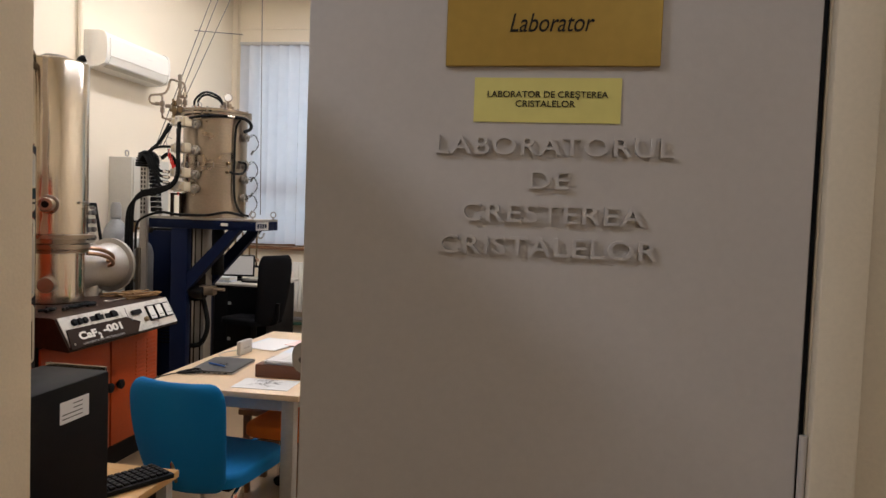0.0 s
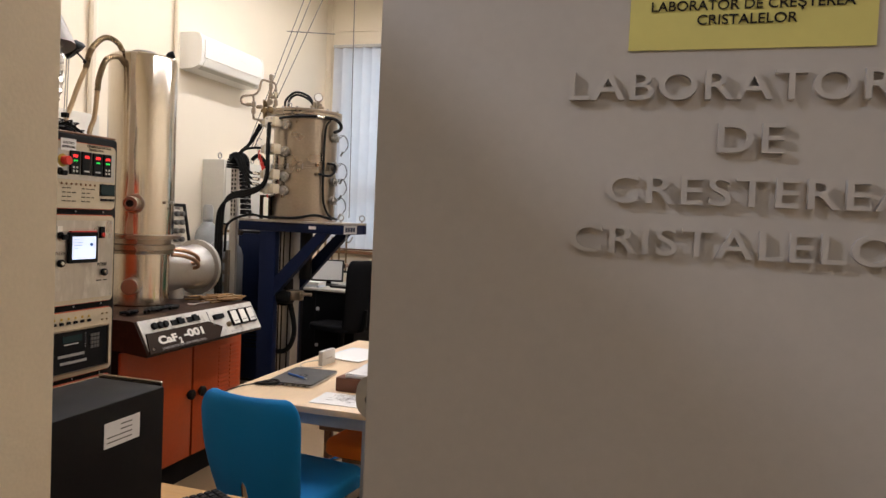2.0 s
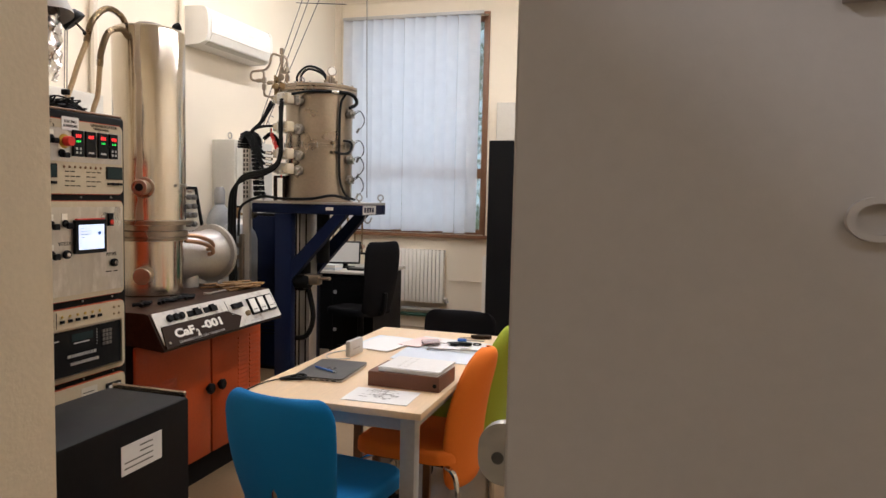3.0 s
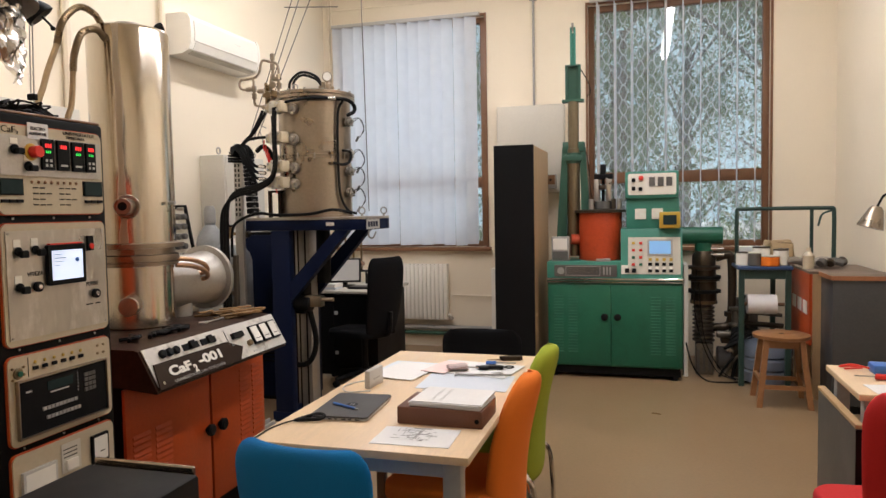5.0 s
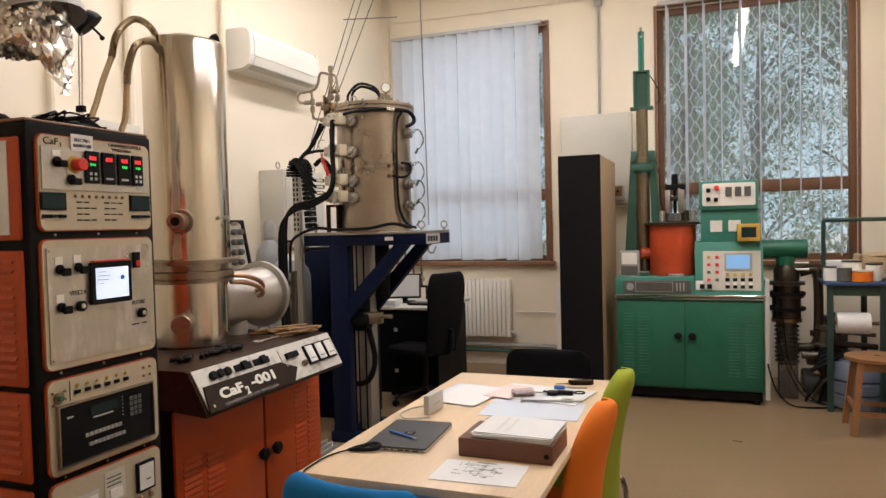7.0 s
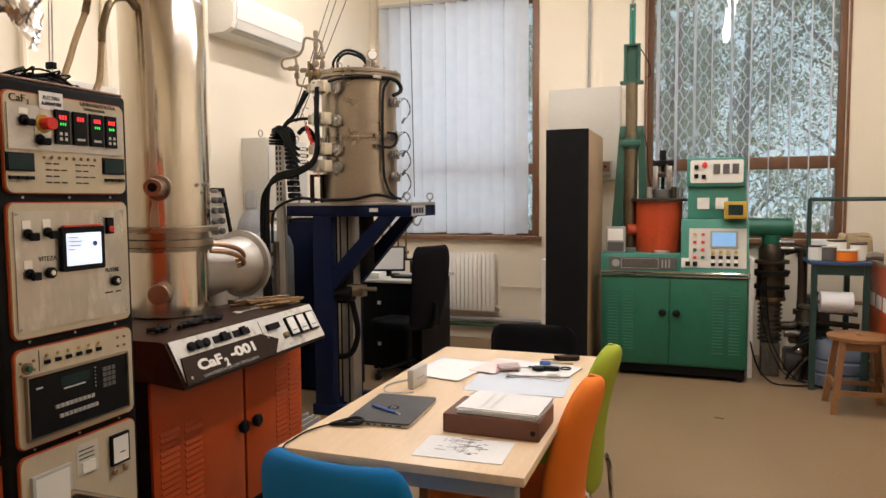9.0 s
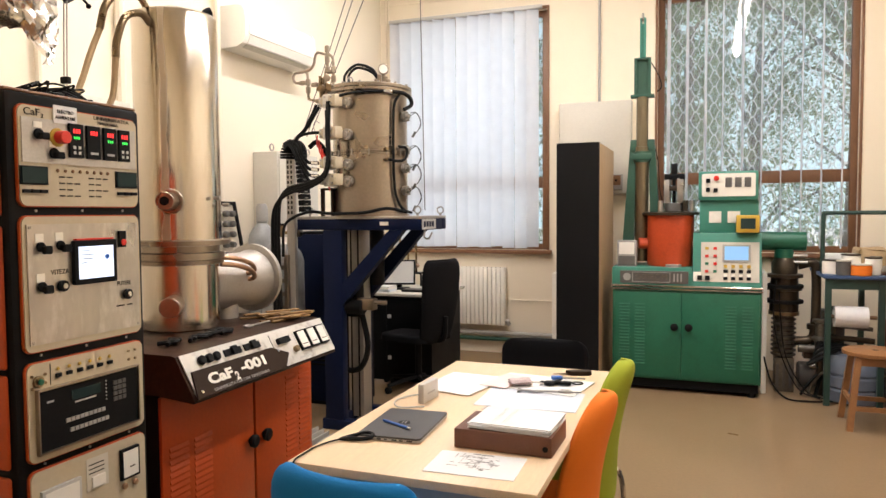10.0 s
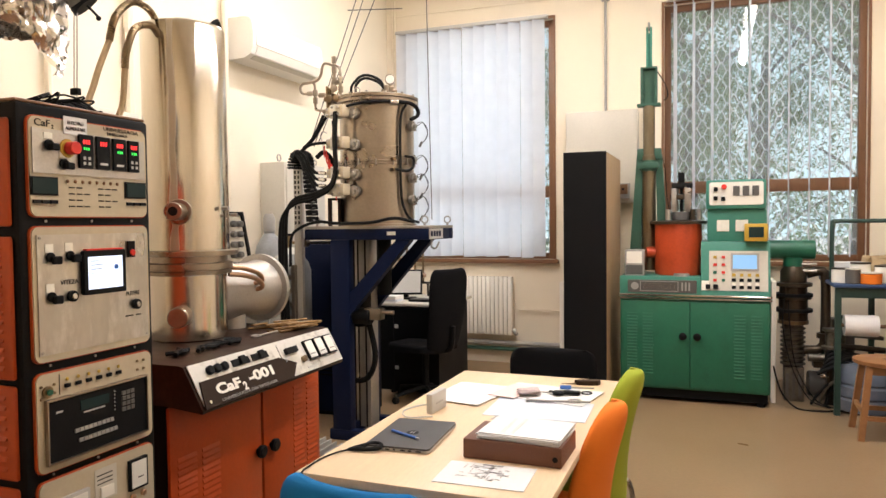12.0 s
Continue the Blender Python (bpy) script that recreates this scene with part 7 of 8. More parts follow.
for a, b, ky in ((X0 + 0.015, mid - 0.004, mid - 0.05), (mid + 0.004, X1 - 0.015, mid + 0.055)):
    d = part("door", bx(a, b, Y0, Y0 + 0.012, 0.115, 0.795, r=0.004), "greenm", gm_, "green louvred door")
    part("knob", lathe(bmesh.new(), (ky, Y0, 0.525), (0, -1, 0), [(0, 0.012), (0.012, 0.012), (0.014, 0.028), (0.028, 0.03), (0.034, 0.02)], 16), "black", d)
    for c0 in ((a + 0.04, a + 0.12), (a + 0.16, a + 0.24)) if a < 0.6 else ((b - 0.24, b - 0.16), (b - 0.12, b - 0.04)):
        for i in range(20):
            z = 0.22 + i * 0.025
            part("louvre", prism(bmesh.new(), [(Y0, z - 0.004), (Y0 - 0.003, z - 0.004), (Y0, z + 0.006)], "x", *c0), "greenm", d)
part("chrome_trim", bx(X0 - 0.012, X1 + 0.01, Y0 - 0.012, Y0 + 0.01, 0.835, 0.850, r=0.002, seg=1), "chrome", gm_)
part("chrome_trim", bx(X0 - 0.012, X1 + 0.01, Y0 - 0.008, Y0 + 0.01, 0.812, 0.824, r=0.002, seg=1), "chrome", gm_)
part("deck", bx(X0 - 0.005, 0.984, Y0 + 0.011, Y1, 0.806, 0.99, r=0.006), "greenl", gm_)
part("deck", bx(0.985, X1, Y0 + 0.011, Y1, 0.806, 0.851, r=0.003), "greenl", gm_)
npg = part("nameplate", bx(X0 + 0.06, 0.955, Y0 - 0.002, Y0 + 0.0105, 0.862, 0.962, r=0.002, seg=1), "darkgrey", gm_, "dark cast nameplate")
part("plate_emblem", cy((X0 + 0.115, Y0 - 0.002, 0.912), (X0 + 0.115, Y0 - 0.008, 0.912), 0.03, n=16), "greymetal", npg)
words("raised_lettering", "SAFIROM", 0.062, pose(X0 + 0.30, Y0 - 0.003, 0.912, 90), "oldsteel", npg, depth=0.003, width=0.24)
for a in ((X0 + 0.16, X0 + 0.44, 0.948, 0.952), (X0 + 0.16, X0 + 0.44, 0.872, 0.876), (X0 + 0.155, X0 + 0.16, 0.872, 0.952), (X0 + 0.44, X0 + 0.445, 0.872, 0.952)):
    part("plate_border", bx(a[0], a[1], Y0 - 0.005, Y0 - 0.002, a[2], a[3]), "greymetal", npg)
for i in range(3):
    part("plate_numeral_bar", bx(X0 + 0.468 + i * 0.026, X0 + 0.480 + i * 0.026, Y0 - 0.006, Y0 - 0.002, 0.880, 0.944), "greymetal", npg)
cs = part("console", prism(bmesh.new(), [(Y0 + 0.011, 0.852), (Y0 + 0.085, 1.215), (Y0 + 0.10, 1.262), (Y1 - 0.05, 1.262), (Y1 - 0.05, 0.852)], "x", 0.985, 1.478), "greenl", gm_, "sloping pale green console")


def gpanel(x0, x1, s0, s1, l0, l1):
    """A slab on the sloping front: s runs up the slope from its foot."""
    base, up = Vector((0, Y0 + 0.0105, 0.852)), Vector((0, 0.074, 0.363)).normalized()
    o = Vector((0, -up.z, up.y))
    bm = bmesh.new()
    v = [bm.verts.new(base + up * s + o * l + Vector((x, 0, 0))) for l in (l0, l1) for x, s in ((x0, s0), (x1, s0), (x1, s1), (x0, s1))]
    for f in ((3, 2, 1, 0), (4, 5, 6, 7), (0, 1, 5, 4), (1, 2, 6, 5), (2, 3, 7, 6), (3, 0, 4, 7)):
        bm.faces.new([v[i] for i in f])
    bmesh.ops.recalc_face_normals(bm, faces=bm.faces[:])
    return bm


cp = part("control_panel", gpanel(1.045, 1.462, 0.035, 0.345, 0.001, 0.004), "palegrey", cs, "white control panel with lamps and screen")
part("control_panel_wing", gpanel(0.99, 1.045, 0.035, 0.11, 0.001, 0.004), "white", cp)
scn = part("screen_bezel", gpanel(1.20, 1.40, 0.19, 0.325, 0.004, 0.012), "greymetal", cp)
part("screen", gpanel(1.215, 1.385, 0.205, 0.312, 0.012, 0.0135), "bluescreen", scn)
for r in range(4):
    for c in range(2):
        part("push_button", gpanel(1.075 + c * 0.06, 1.10 + c * 0.06, 0.285 - r * 0.06, 0.305 - r * 0.06, 0.004, 0.014), (("yplastic", "red"), ("red", "red"), ("greenm", "red"), ("red", "greenm"))[r][c], cp)
for r in range(2):
    for c in range(4):
        part("push_button", gpanel(1.21 + c * 0.055, 1.235 + c * 0.055, 0.145 - r * 0.07, 0.168 - r * 0.07, 0.004, 0.014), "yplastic" if r == 0 else "white", cp)
        part("button_base", gpanel(1.207 + c * 0.055, 1.238 + c * 0.055, 0.105 - r * 0.055, 0.130 - r * 0.055, 0.004, 0.011), "black", cp)
for s in (1.02, 1.075):
    part("rotary_knob", gpanel(s, s + 0.035, 0.045, 0.08, 0.004, 0.022), "black", cp)
up1 = part("upper_case", bx(1.03, 1.455, Y0 + 0.13, Y1 - 0.08, 1.262, 1.515, r=0.006), "greenl", gm_, "pale green upper case")
for x in (1.10, 1.235):
    mt = part("meter", bx(x, x + 0.09, Y0 + 0.12, Y0 + 0.13, 1.34, 1.43, r=0.003, seg=1), "white", up1, "small square meter")
    part("dial", bx(x + 0.008, x + 0.082, Y0 + 0.1185, Y0 + 0.12, 1.365, 1.422), "meter", mt)
yb = part("yellow_meter", bx(1.295, 1.46, Y0 + 0.02, Y0 + 0.10, 1.265, 1.40, r=0.008), "yplastic", up1, "yellow hand instrument with dark display")
part("display", bx(1.325, 1.43, Y0 + 0.0185, Y0 + 0.02, 1.295, 1.375), "lcd", yb)
up2 = part("top_case", bx(1.02, 1.45, Y0 + 0.09, Y1 - 0.08, 1.515, 1.74, r=0.012), "greenl", gm_, "pale green top case")
tp = part("white_panel", prism(bmesh.new(), rounded(1.045, 1.43, 1.545, 1.722, 0.015), "y", Y0 + 0.083, Y0 + 0.09), "white", up2)
for i in range(3):
    part("controller", bx(1.215 + i * 0.068, 1.262 + i * 0.068, Y0 + 0.074, Y0 + 0.083, 1.615, 1.69, r=0.002, seg=1), "darkgrey", tp)
part("stop_button", cy((1.15, Y0 + 0.083, 1.685), (1.15, Y0 + 0.055, 1.685), 0.02, n=16, ch=0.004), "red", tp)
for x, z in ((1.09, 1.672), (1.09, 1.602), (1.145, 1.597)):
    part("switch", bx(x - 0.015, x + 0.015, Y0 + 0.065, Y0 + 0.083, z - 0.02, z + 0.012, r=0.003, seg=1), "black", tp)
# red drum with top gear
dm = part("drum", lathe(bmesh.new(), (0.805, 3.0, 0.99), (0, 0, 1), [(0, 0.178), (0.012, 0.183), (0.41, 0.183)], 40), "drum", gm_, "red-orange growth chamber")
part("drum_flange", lathe(bmesh.new(), (0.805, 3.0, 1.40), (0, 0, 1), [(0, 0.19), (0.004, 0.225), (0.022, 0.225), (0.026, 0.20), (0.03, 0.1)], 40), "bronze", dm)
for s, z in ((-1, 1.17), (1, 1.17)):
    part("drum_port", cy((0.805 + s * 0.17, 2.98, z), (0.805 + s * 0.25, 2.96, z), 0.045, n=16, ch=0.004), "drum", dm)
part("front_foot", cy((0.84, 2.79, 0.99), (0.84, 2.79, 1.01), 0.06, n=18), "greymetal", dm)
hd = part("drive_head", cy((0.83, 3.0, 1.43), (0.83, 3.0, 1.50), 0.075, n=20, ch=0.006), "darkgrey", gm_, "dark steel drive head with rods and clamps")
for a in range(4):
    x, y = 0.83 + 0.06 * math.cos(a * 1.57 + 0.6), 3.0 + 0.06 * math.sin(a * 1.57 + 0.6)
    part("rod", cy((x, y, 1.50), (x, y, 1.70), 0.009, n=8), "steel", hd)
part("clamp", bx(0.745, 0.91, 2.95, 3.05, 1.60, 1.64, r=0.006), "bronze", hd)
part("spindle", cy((0.83, 3.0, 1.50), (0.83, 3.0, 1.80), 0.014, n=10), "black", hd)
part("top_clamp", bx(0.755, 0.915, 2.955, 3.04, 1.69, 1.735, r=0.006), "black", hd)
part("spindle_head", bx(0.805, 0.855, 2.975, 3.025, 1.735, 1.82, r=0.004), "black", hd)
for x in (0.775, 0.885):
    part("fork", bx(x - 0.02, x + 0.02, 2.94, 2.965, 1.50, 1.69, r=0.004), "steel", hd)
for x in (0.73, 0.92, 0.97):
    part("side_fitting", cy((x, 2.94, 1.43), (x, 2.94, 1.52), 0.022, n=10, ch=0.004), random.choice(("bronze", "steel")), hd)
# pulling tower
tw = part("tower_frame", prism(bmesh.new(), [(0.405, 0.99), (0.505, 0.99), (0.525, 1.98), (0.474, 1.98)], "y", 3.03, 3.10), "greendk", gm_, "dark green pulling tower")
part("tower_leg", prism(bmesh.new(), [(0.648, 0.99), (0.738, 0.99), (0.674, 1.98), (0.624, 1.98)], "y", 3.03, 3.10), "greendk", tw)
part("tower_plate", bx(0.478, 0.668, 3.02, 3.11, 1.94, 2.03, r=0.005), "greendk", tw)
part("tower_tube", lathe(bmesh.new(), (0.572, 3.04, 1.02), (0, 0, 1), [(0, 0.055), (0.95, 0.055), (0.952, 0.048), (1.36, 0.048)], 24), "agedtube", tw)
part("tower_collar", lathe(bmesh.new(), (0.572, 3.04, 1.84), (0, 0, 1), [(0, 0.058), (0.002, 0.068), (0.09, 0.068), (0.092, 0.058)], 24), "greendk", tw)
part("tower_band", bx(0.49, 0.655, 2.965, 2.985, 1.86, 1.91, r=0.004), "greendk", tw)
part("tower_base", bx(0.43, 0.53, 2.95, 3.04, 1.0, 1.08, r=0.006), "drum", tw)
part("tower_clamp", bx(0.478, 0.665, 3.0, 3.08, 2.375, 2.40, r=0.003, seg=1), "greendk", tw)
part("tower_channel", bx(0.505, 0.525, 3.02, 3.07, 2.40, 2.69, r=0.002, seg=1), "greendk", tw)
part("tower_channel", bx(0.618, 0.638, 3.02, 3.07, 2.40, 2.69, r=0.002, seg=1), "greendk", tw)
part("tower_channel_web", bx(0.525, 0.618, 3.055, 3.07, 2.40, 2.69), "greendk", tw)
part("tower_channel_top", bx(0.505, 0.638, 3.02, 3.07, 2.69, 2.702), "greendk", tw)
part("tower_bar", bx(0.548, 0.565, 3.03, 3.055, 2.70, 3.03, r=0.003, seg=1), "greenl", tw)
part("tower_bar", bx(0.580, 0.597, 3.03, 3.055, 2.70, 3.03, r=0.003, seg=1), "greenl", tw)
part("tower_bar_web", bx(0.565, 0.58, 3.045, 3.055, 2.70, 2.98), "greenl", tw)
part("pulley", cy((0.5645, 3.03, 3.03), (0.5805, 3.03, 3.03), 0.035, n=18), "steel", tw)
part("tower_cable", hs([(0.64, 3.05, 2.66), (0.70, 3.05, 2.55), (0.72, 3.05, 2.46), (0.69, 3.05, 2.42)], 0.005, n=6), "rubber", tw)
part("tower_cable", hs([(0.66, 3.05, 2.0), (0.70, 3.03, 1.85), (0.72, 3.0, 1.6), (0.76, 2.98, 1.45)], 0.004, n=6), "rubber", tw)
vm = thing("voltmeter", "old grey bench voltmeter on the machine's deck", "meter", (0.48, 2.82, 0.99))
part("case", bx(0.405, 0.555, 2.77, 2.87, 0.99, 1.20, r=0.006), "greymetal", vm)
part("dial", bx(0.42, 0.54, 2.7685, 2.77, 1.09, 1.185), "meter", vm)
part("lower_panel", bx(0.415, 0.545, 2.768, 2.77, 1.0, 1.075), "darkgrey", vm)

solid("leaning_board", bx(1.495, 1.53, 2.92, 3.28, 0.0, 0.95, r=0.003, seg=1), "white", "white laminate panel standing beside the green machine", "board", (1.51, 3.1, 0))
# vacuum pump beside it
pu = thing("vacuum_pump", "oily bronze diffusion pump on a green pipe", "pump", (1.67, 3.1, 0))
part("green_pipe", lathe(bmesh.new(), (1.47, 3.1, 1.19), (1, 0, 0), [(0, 0.075), (0.34, 0.075), (0.345, 0.07)], 24), "greenm", pu)
part("green_pipe_end", cy((1.66, 3.1, 1.06), (1.66, 3.1, 1.13), 0.07, n=24), "greenm", pu)
part("pump_body", lathe(bmesh.new(), (1.665, 3.1, 0.60), (0, 0, 1), [(0, 0.085), (0.02, 0.105), (0.10, 0.105), (0.105, 0.125), (0.125, 0.125), (0.13, 0.105), (0.2, 0.105), (0.205, 0.13), (0.23, 0.13), (0.235, 0.10), (0.30, 0.10), (0.305, 0.135), (0.33, 0.135), (0.335, 0.095), (0.42, 0.095), (0.46, 0.07)], 32), "bronze", pu)
fin = [(0, 0.06)]
for i in range(9):
    fin += [(0.01 + i * 0.035, 0.075), (0.018 + i * 0.035, 0.092), (0.026 + i * 0.035, 0.092), (0.034 + i * 0.035, 0.075)]
part("finned_boiler", lathe(bmesh.new(), (1.665, 3.1, 0.27), (0, 0, 1), fin + [(0.33, 0.07)], 28), "oldsteel", pu)
for z in (0.70, 0.82):
    part("pump_band", lathe(bmesh.new(), (1.665, 3.1, z), (0, 0, 1), [(0, 0.128), (0.004, 0.14), (0.026, 0.14), (0.03, 0.128)], 32), "rubber", pu, "black rubber band")
part("pump_band", lathe(bmesh.new(), (1.665, 3.1, 0.605), (0, 0, 1), [(0, 0.10), (0.003, 0.112), (0.03, 0.112), (0.033, 0.10)], 32), "brasspipe", pu)
part("heater_base", bx(1.60, 1.74, 3.03, 3.17, 0.0, 0.27, r=0.006), "oldsteel", pu)
for k in range(3):
    part("bolt_strip", bx(1.61 + k * 0.045, 1.63 + k * 0.045, 3.024, 3.03, 0.03, 0.22), "darkgrey", pu)
part("side_pipe", hs([(1.76, 3.1, 1.0), (1.86, 3.1, 1.02), (1.89, 3.1, 0.95), (1.89, 3.1, 0.55), (1.86, 3.1, 0.42), (1.74, 3.1, 0.40)], 0.035, n=12), "bronze", pu)
part("side_flange", cy((1.89, 3.1, 0.50), (1.89, 3.1, 0.54), 0.06, n=18), "bronze", pu)
for z in (1.03, 1.08):
    part("water_fitting", cy((1.72, 3.05, z), (1.82, 3.03, z), 0.012, n=8), "steel", pu)
for k in range(2):
    part("cable", hs([(1.60 + k * 0.02, 3.0, 0.9 - k * 0.1), (1.58 + k * 0.05, 2.95, 0.6), (1.64 + k * 0.03, 2.93, 0.30), (1.76 + k * 0.04, 2.90, 0.06), (1.90 + k * 0.03, 2.85, 0.008)], 0.005, n=6), "rubber", pu)
part("valve_block", bx(1.80, 1.95, 3.0, 3.12, 0.28, 0.36, r=0.006), "bronze", pu)
part("motor", cy((1.78, 3.2, 0.12), (2.02, 3.2, 0.12), 0.10, n=20, ch=0.01), "darkgrey", pu)

for x0, x1, y0, y1, h, lbl in ((1.98, 2.22, 3.10, 3.36, 0.34, "dark steel oil can under the bench"), (1.96, 2.12, 3.25, 3.5, 0.62, "black transformer box under the bench")):
    ob_ = thing("oil_can", lbl, "can", ((x0 + x1) / 2, (y0 + y1) / 2, 0), "things under the bench")
    part("body", bx(x0, x1, y0, y1, 0, h, r=0.012), "darkgrey", ob_)
    part("cap", cy(((x0 + x1) / 2, (y0 + y1) / 2, h), ((x0 + x1) / 2, (y0 + y1) / 2, h + 0.03), 0.03, n=12), "black", ob_)
for k in range(5):
    yy = 2.78 + k * 0.05
    solid("rubber_hose", hs([(1.80 + k * 0.02, yy, 0.28), (1.90, yy - 0.02, 0.34 + k * 0.02), (2.02, yy + 0.03, 0.40), (2.14, yy, 0.36), (2.2, yy + 0.05, 0.02)], 0.014, n=8), "rubber", "black rubber hose beside the pump", "hose", (1.9, yy, 0), "hoses by the pump")
for k, (x, y, z, r, L) in enumerate(((1.98, 3.05, 0.42, 0.022, 0.30), (2.02, 3.12, 0.50, 0.016, 0.26), (1.95, 2.98, 0.36, 0.018, 0.34))):
    solid("rusty_pipe", hs([(x, y, 0.0), (x, y, z), (x + 0.05, y - 0.02, z + 0.03), (x + L, y - 0.05, z + 0.02)], r, n=10, steps=3), ("bronze", "oldsteel", "rubber")[k], "oily old pipe standing under the bench", "pipe", (x, y, 0), "pipes under the bench")
vb = thing("valve_stack", "cluster of old steel vacuum valves beside the pump", "valves", (1.92, 3.02, 0))
part("stand", cy((1.92, 3.02, 0.0), (1.92, 3.02, 0.30), 0.03, n=12), "bronze", vb)
part("body", lathe(bmesh.new(), (1.92, 3.02, 0.30), (0, 0, 1), [(0, 0.045), (0.02, 0.06), (0.06, 0.06), (0.07, 0.045), (0.12, 0.045), (0.13, 0.065), (0.15, 0.065), (0.16, 0.04), (0.26, 0.04), (0.27, 0.06), (0.29, 0.06)], 20), "oldsteel", vb)
part("cross_arm", cy((1.76, 3.0, 0.36), (1.92, 3.0, 0.36), 0.03, n=14, ch=0.004), "oldsteel", vb)
part("tap", cy((1.86, 2.95, 0.24), (1.86, 2.90, 0.24), 0.018, n=10, ch=0.003), "chrome", vb)
part("tap_handle", bx(1.83, 1.89, 2.885, 2.90, 0.233, 0.247, r=0.003, seg=1), "chrome", vb)
for k in range(6):
    x0, z0 = 1.78 + 0.05 * k, 0.10 + 0.03 * (k % 3)
    solid("rubber_hose", hs([(x0, 2.95, 0.01), (x0 + 0.04, 2.90 + 0.02 * k, z0), (x0 + 0.12, 2.92, z0 + 0.08), (x0 + 0.2, 2.98, z0 + 0.02), (x0 + 0.24, 3.0, 0.01)], 0.010 + 0.002 * (k % 3), n=8), ("rubber", "oldsteel", "rubber")[k % 3], "tangled dark hose on the floor by the pump", "hose", (x0, 2.95, 0), "hoses by the pump")
# ---- bench with jars, crate, cabinet ----
be = thing("steel_bench", "green steel bench with a blue top and tube frame", "bench", (2.1, 2.95, 0))
part("top", bx(1.885, 2.29, 2.66, 3.45, 0.935, 0.96, r=0.004), "blueplate", be)
for x in (1.90, 2.24):
    for y in (2.68, 3.40):
        part("leg", bx(x, x + 0.04, y, y + 0.04, 0.0, 0.935, r=0.002, seg=1), "tubegreen", be)
part("apron", bx(1.94, 2.24, 2.69, 2.71, 0.86, 0.935), "tubegreen", be)
part("rack_tube", hs([(1.905, 2.90, 0.96), (1.905, 2.90, 1.37), (1.92, 2.90, 1.405), (1.96, 2.90, 1.412), (2.56, 2.90, 1.412), (2.60, 2.90, 1.405), (2.62, 2.90, 1.37), (2.62, 2.90, 0.96)], 0.016, n=10, steps=4), "tubegreen", be, "dark green tube frame")
part("rack_tube", hs([(2.46, 2.90, 1.41), (2.46, 2.90, 0.97)], 0.014, curved=False), "tubegreen", be)
part("tap", hs([(2.60, 2.9, 1.39), (2.53, 2.88, 1.36), (2.50, 2.87, 1.27)], 0.008, n=6), "tubegreen", be)
pr = thing("paper_roll", "roll of white paper hanging under the bench", "paper roll", (2.07, 2.72, 0.65))
part("roll", lathe(bmesh.new(), (1.965, 2.74, 0.655), (1, 0, 0), [(0, 0.03), (0.0, 0.078), (0.215, 0.078), (0.215, 0.03)], 28), "paper", pr)
part("spindle", cy((1.935, 2.74, 0.655), (2.24, 2.74, 0.655), 0.014, n=10), "brown", pr)
for x, y, r, h, m_, lbl in ((1.95, 2.80, 0.062, 0.10, "white", "white plastic jar with lid"), (2.02, 2.74, 0.05, 0.10, "darkgrey", "dark patterned tin"), (2.08, 2.82, 0.065, 0.14, "white", "white jar with dark lid"), (2.13, 2.73, 0.07, 0.075, "orangefab", "orange plastic tub"), (2.22, 2.80, 0.055, 0.12, "white", "white jar with lid"), (2.26, 2.92, 0.04, 0.12, "white", "small white bottle")):
    j = thing("jar", lbl + " on the bench", "jar", (x, y, 0.96), "jars on the bench")
    part("body", cy((x, y, 0.96), (x, y, 0.96 + h), r, n=20, ch=0.006), m_, j)
    part("lid", cy((x, y, 0.96 + h), (x, y, 0.97 + h), r * 1.04, n=20, ch=0.003), "palegrey" if m_ != "white" else "bronze", j)
bxs = thing("parcel", "flat white parcel on the bench", "parcel", (2.05, 3.05, 0.96))
part("wrap", bx(1.93, 2.16, 2.98, 3.15, 0.96, 1.10, r=0.01), "paper", bxs)
bgs = thing("paper_bag", "crumpled brown paper bag on the bench", "bag", (2.24, 3.1, 0.96))
bm = bx(2.15, 2.36, 3.02, 3.18, 0.96, 1.14, r=0.03, seg=3)
for v in bm.verts:
    if v.co.z > 0.98:
        v.co += Vector((random.uniform(-.015, .015), random.uniform(-.015, .015), random.uniform(-.02, .02)))
part("bag", bm, "pvc", bgs)
cr = thing("shelf_crate", "orange and cream open shelf crate beside the bench", "crate", (2.4, 2.7, 0))
part("side", bx(2.345, 2.365, 2.38, 3.05, 0.40, 0.93), "orange", cr, "orange printed side")
part("top", bx(2.345, 2.82, 2.375, 3.05, 0.931, 0.95), "worntop", cr)
part("front", bx(2.366, 2.45, 2.375, 2.395, 0.0, 0.93), "beech", cr)
part("back", bx(2.366, 2.82, 3.03, 3.05, 0.0, 0.93), "beech", cr)
part("floor_board", bx(2.345, 2.82, 2.396, 3.03, 0.0, 0.03), "beech", cr)
for k in range(3):
    part("print_bar", bx(2.3435, 2.3448, 2.45 + k * 0.2, 2.60 + k * 0.2, 0.62, 0.72), "white", cr)
gc = thing("grey_cabinet", "dark grey steel cabinet with a reddish top", "cabinet", (2.62, 2.17, 0))
part("body", bx(2.415, 2.838, 2.0, 2.345, 0.06, 0.925, r=0.004), "darkcab", gc)
part("plinth", bx(2.43, 2.83, 2.03, 2.33, 0.0, 0.06), "black", gc)
part("top", bx(2.408, 2.838, 1.992, 2.36, 0.925, 0.952, r=0.003), "worntop", gc)
part("top_edging", bx(2.400, 2.838, 1.984, 1.9915, 0.924, 0.953), "redtop", gc)
part("top_edging", bx(2.400, 2.4075, 1.9915, 2.36, 0.924, 0.953), "redtop", gc)
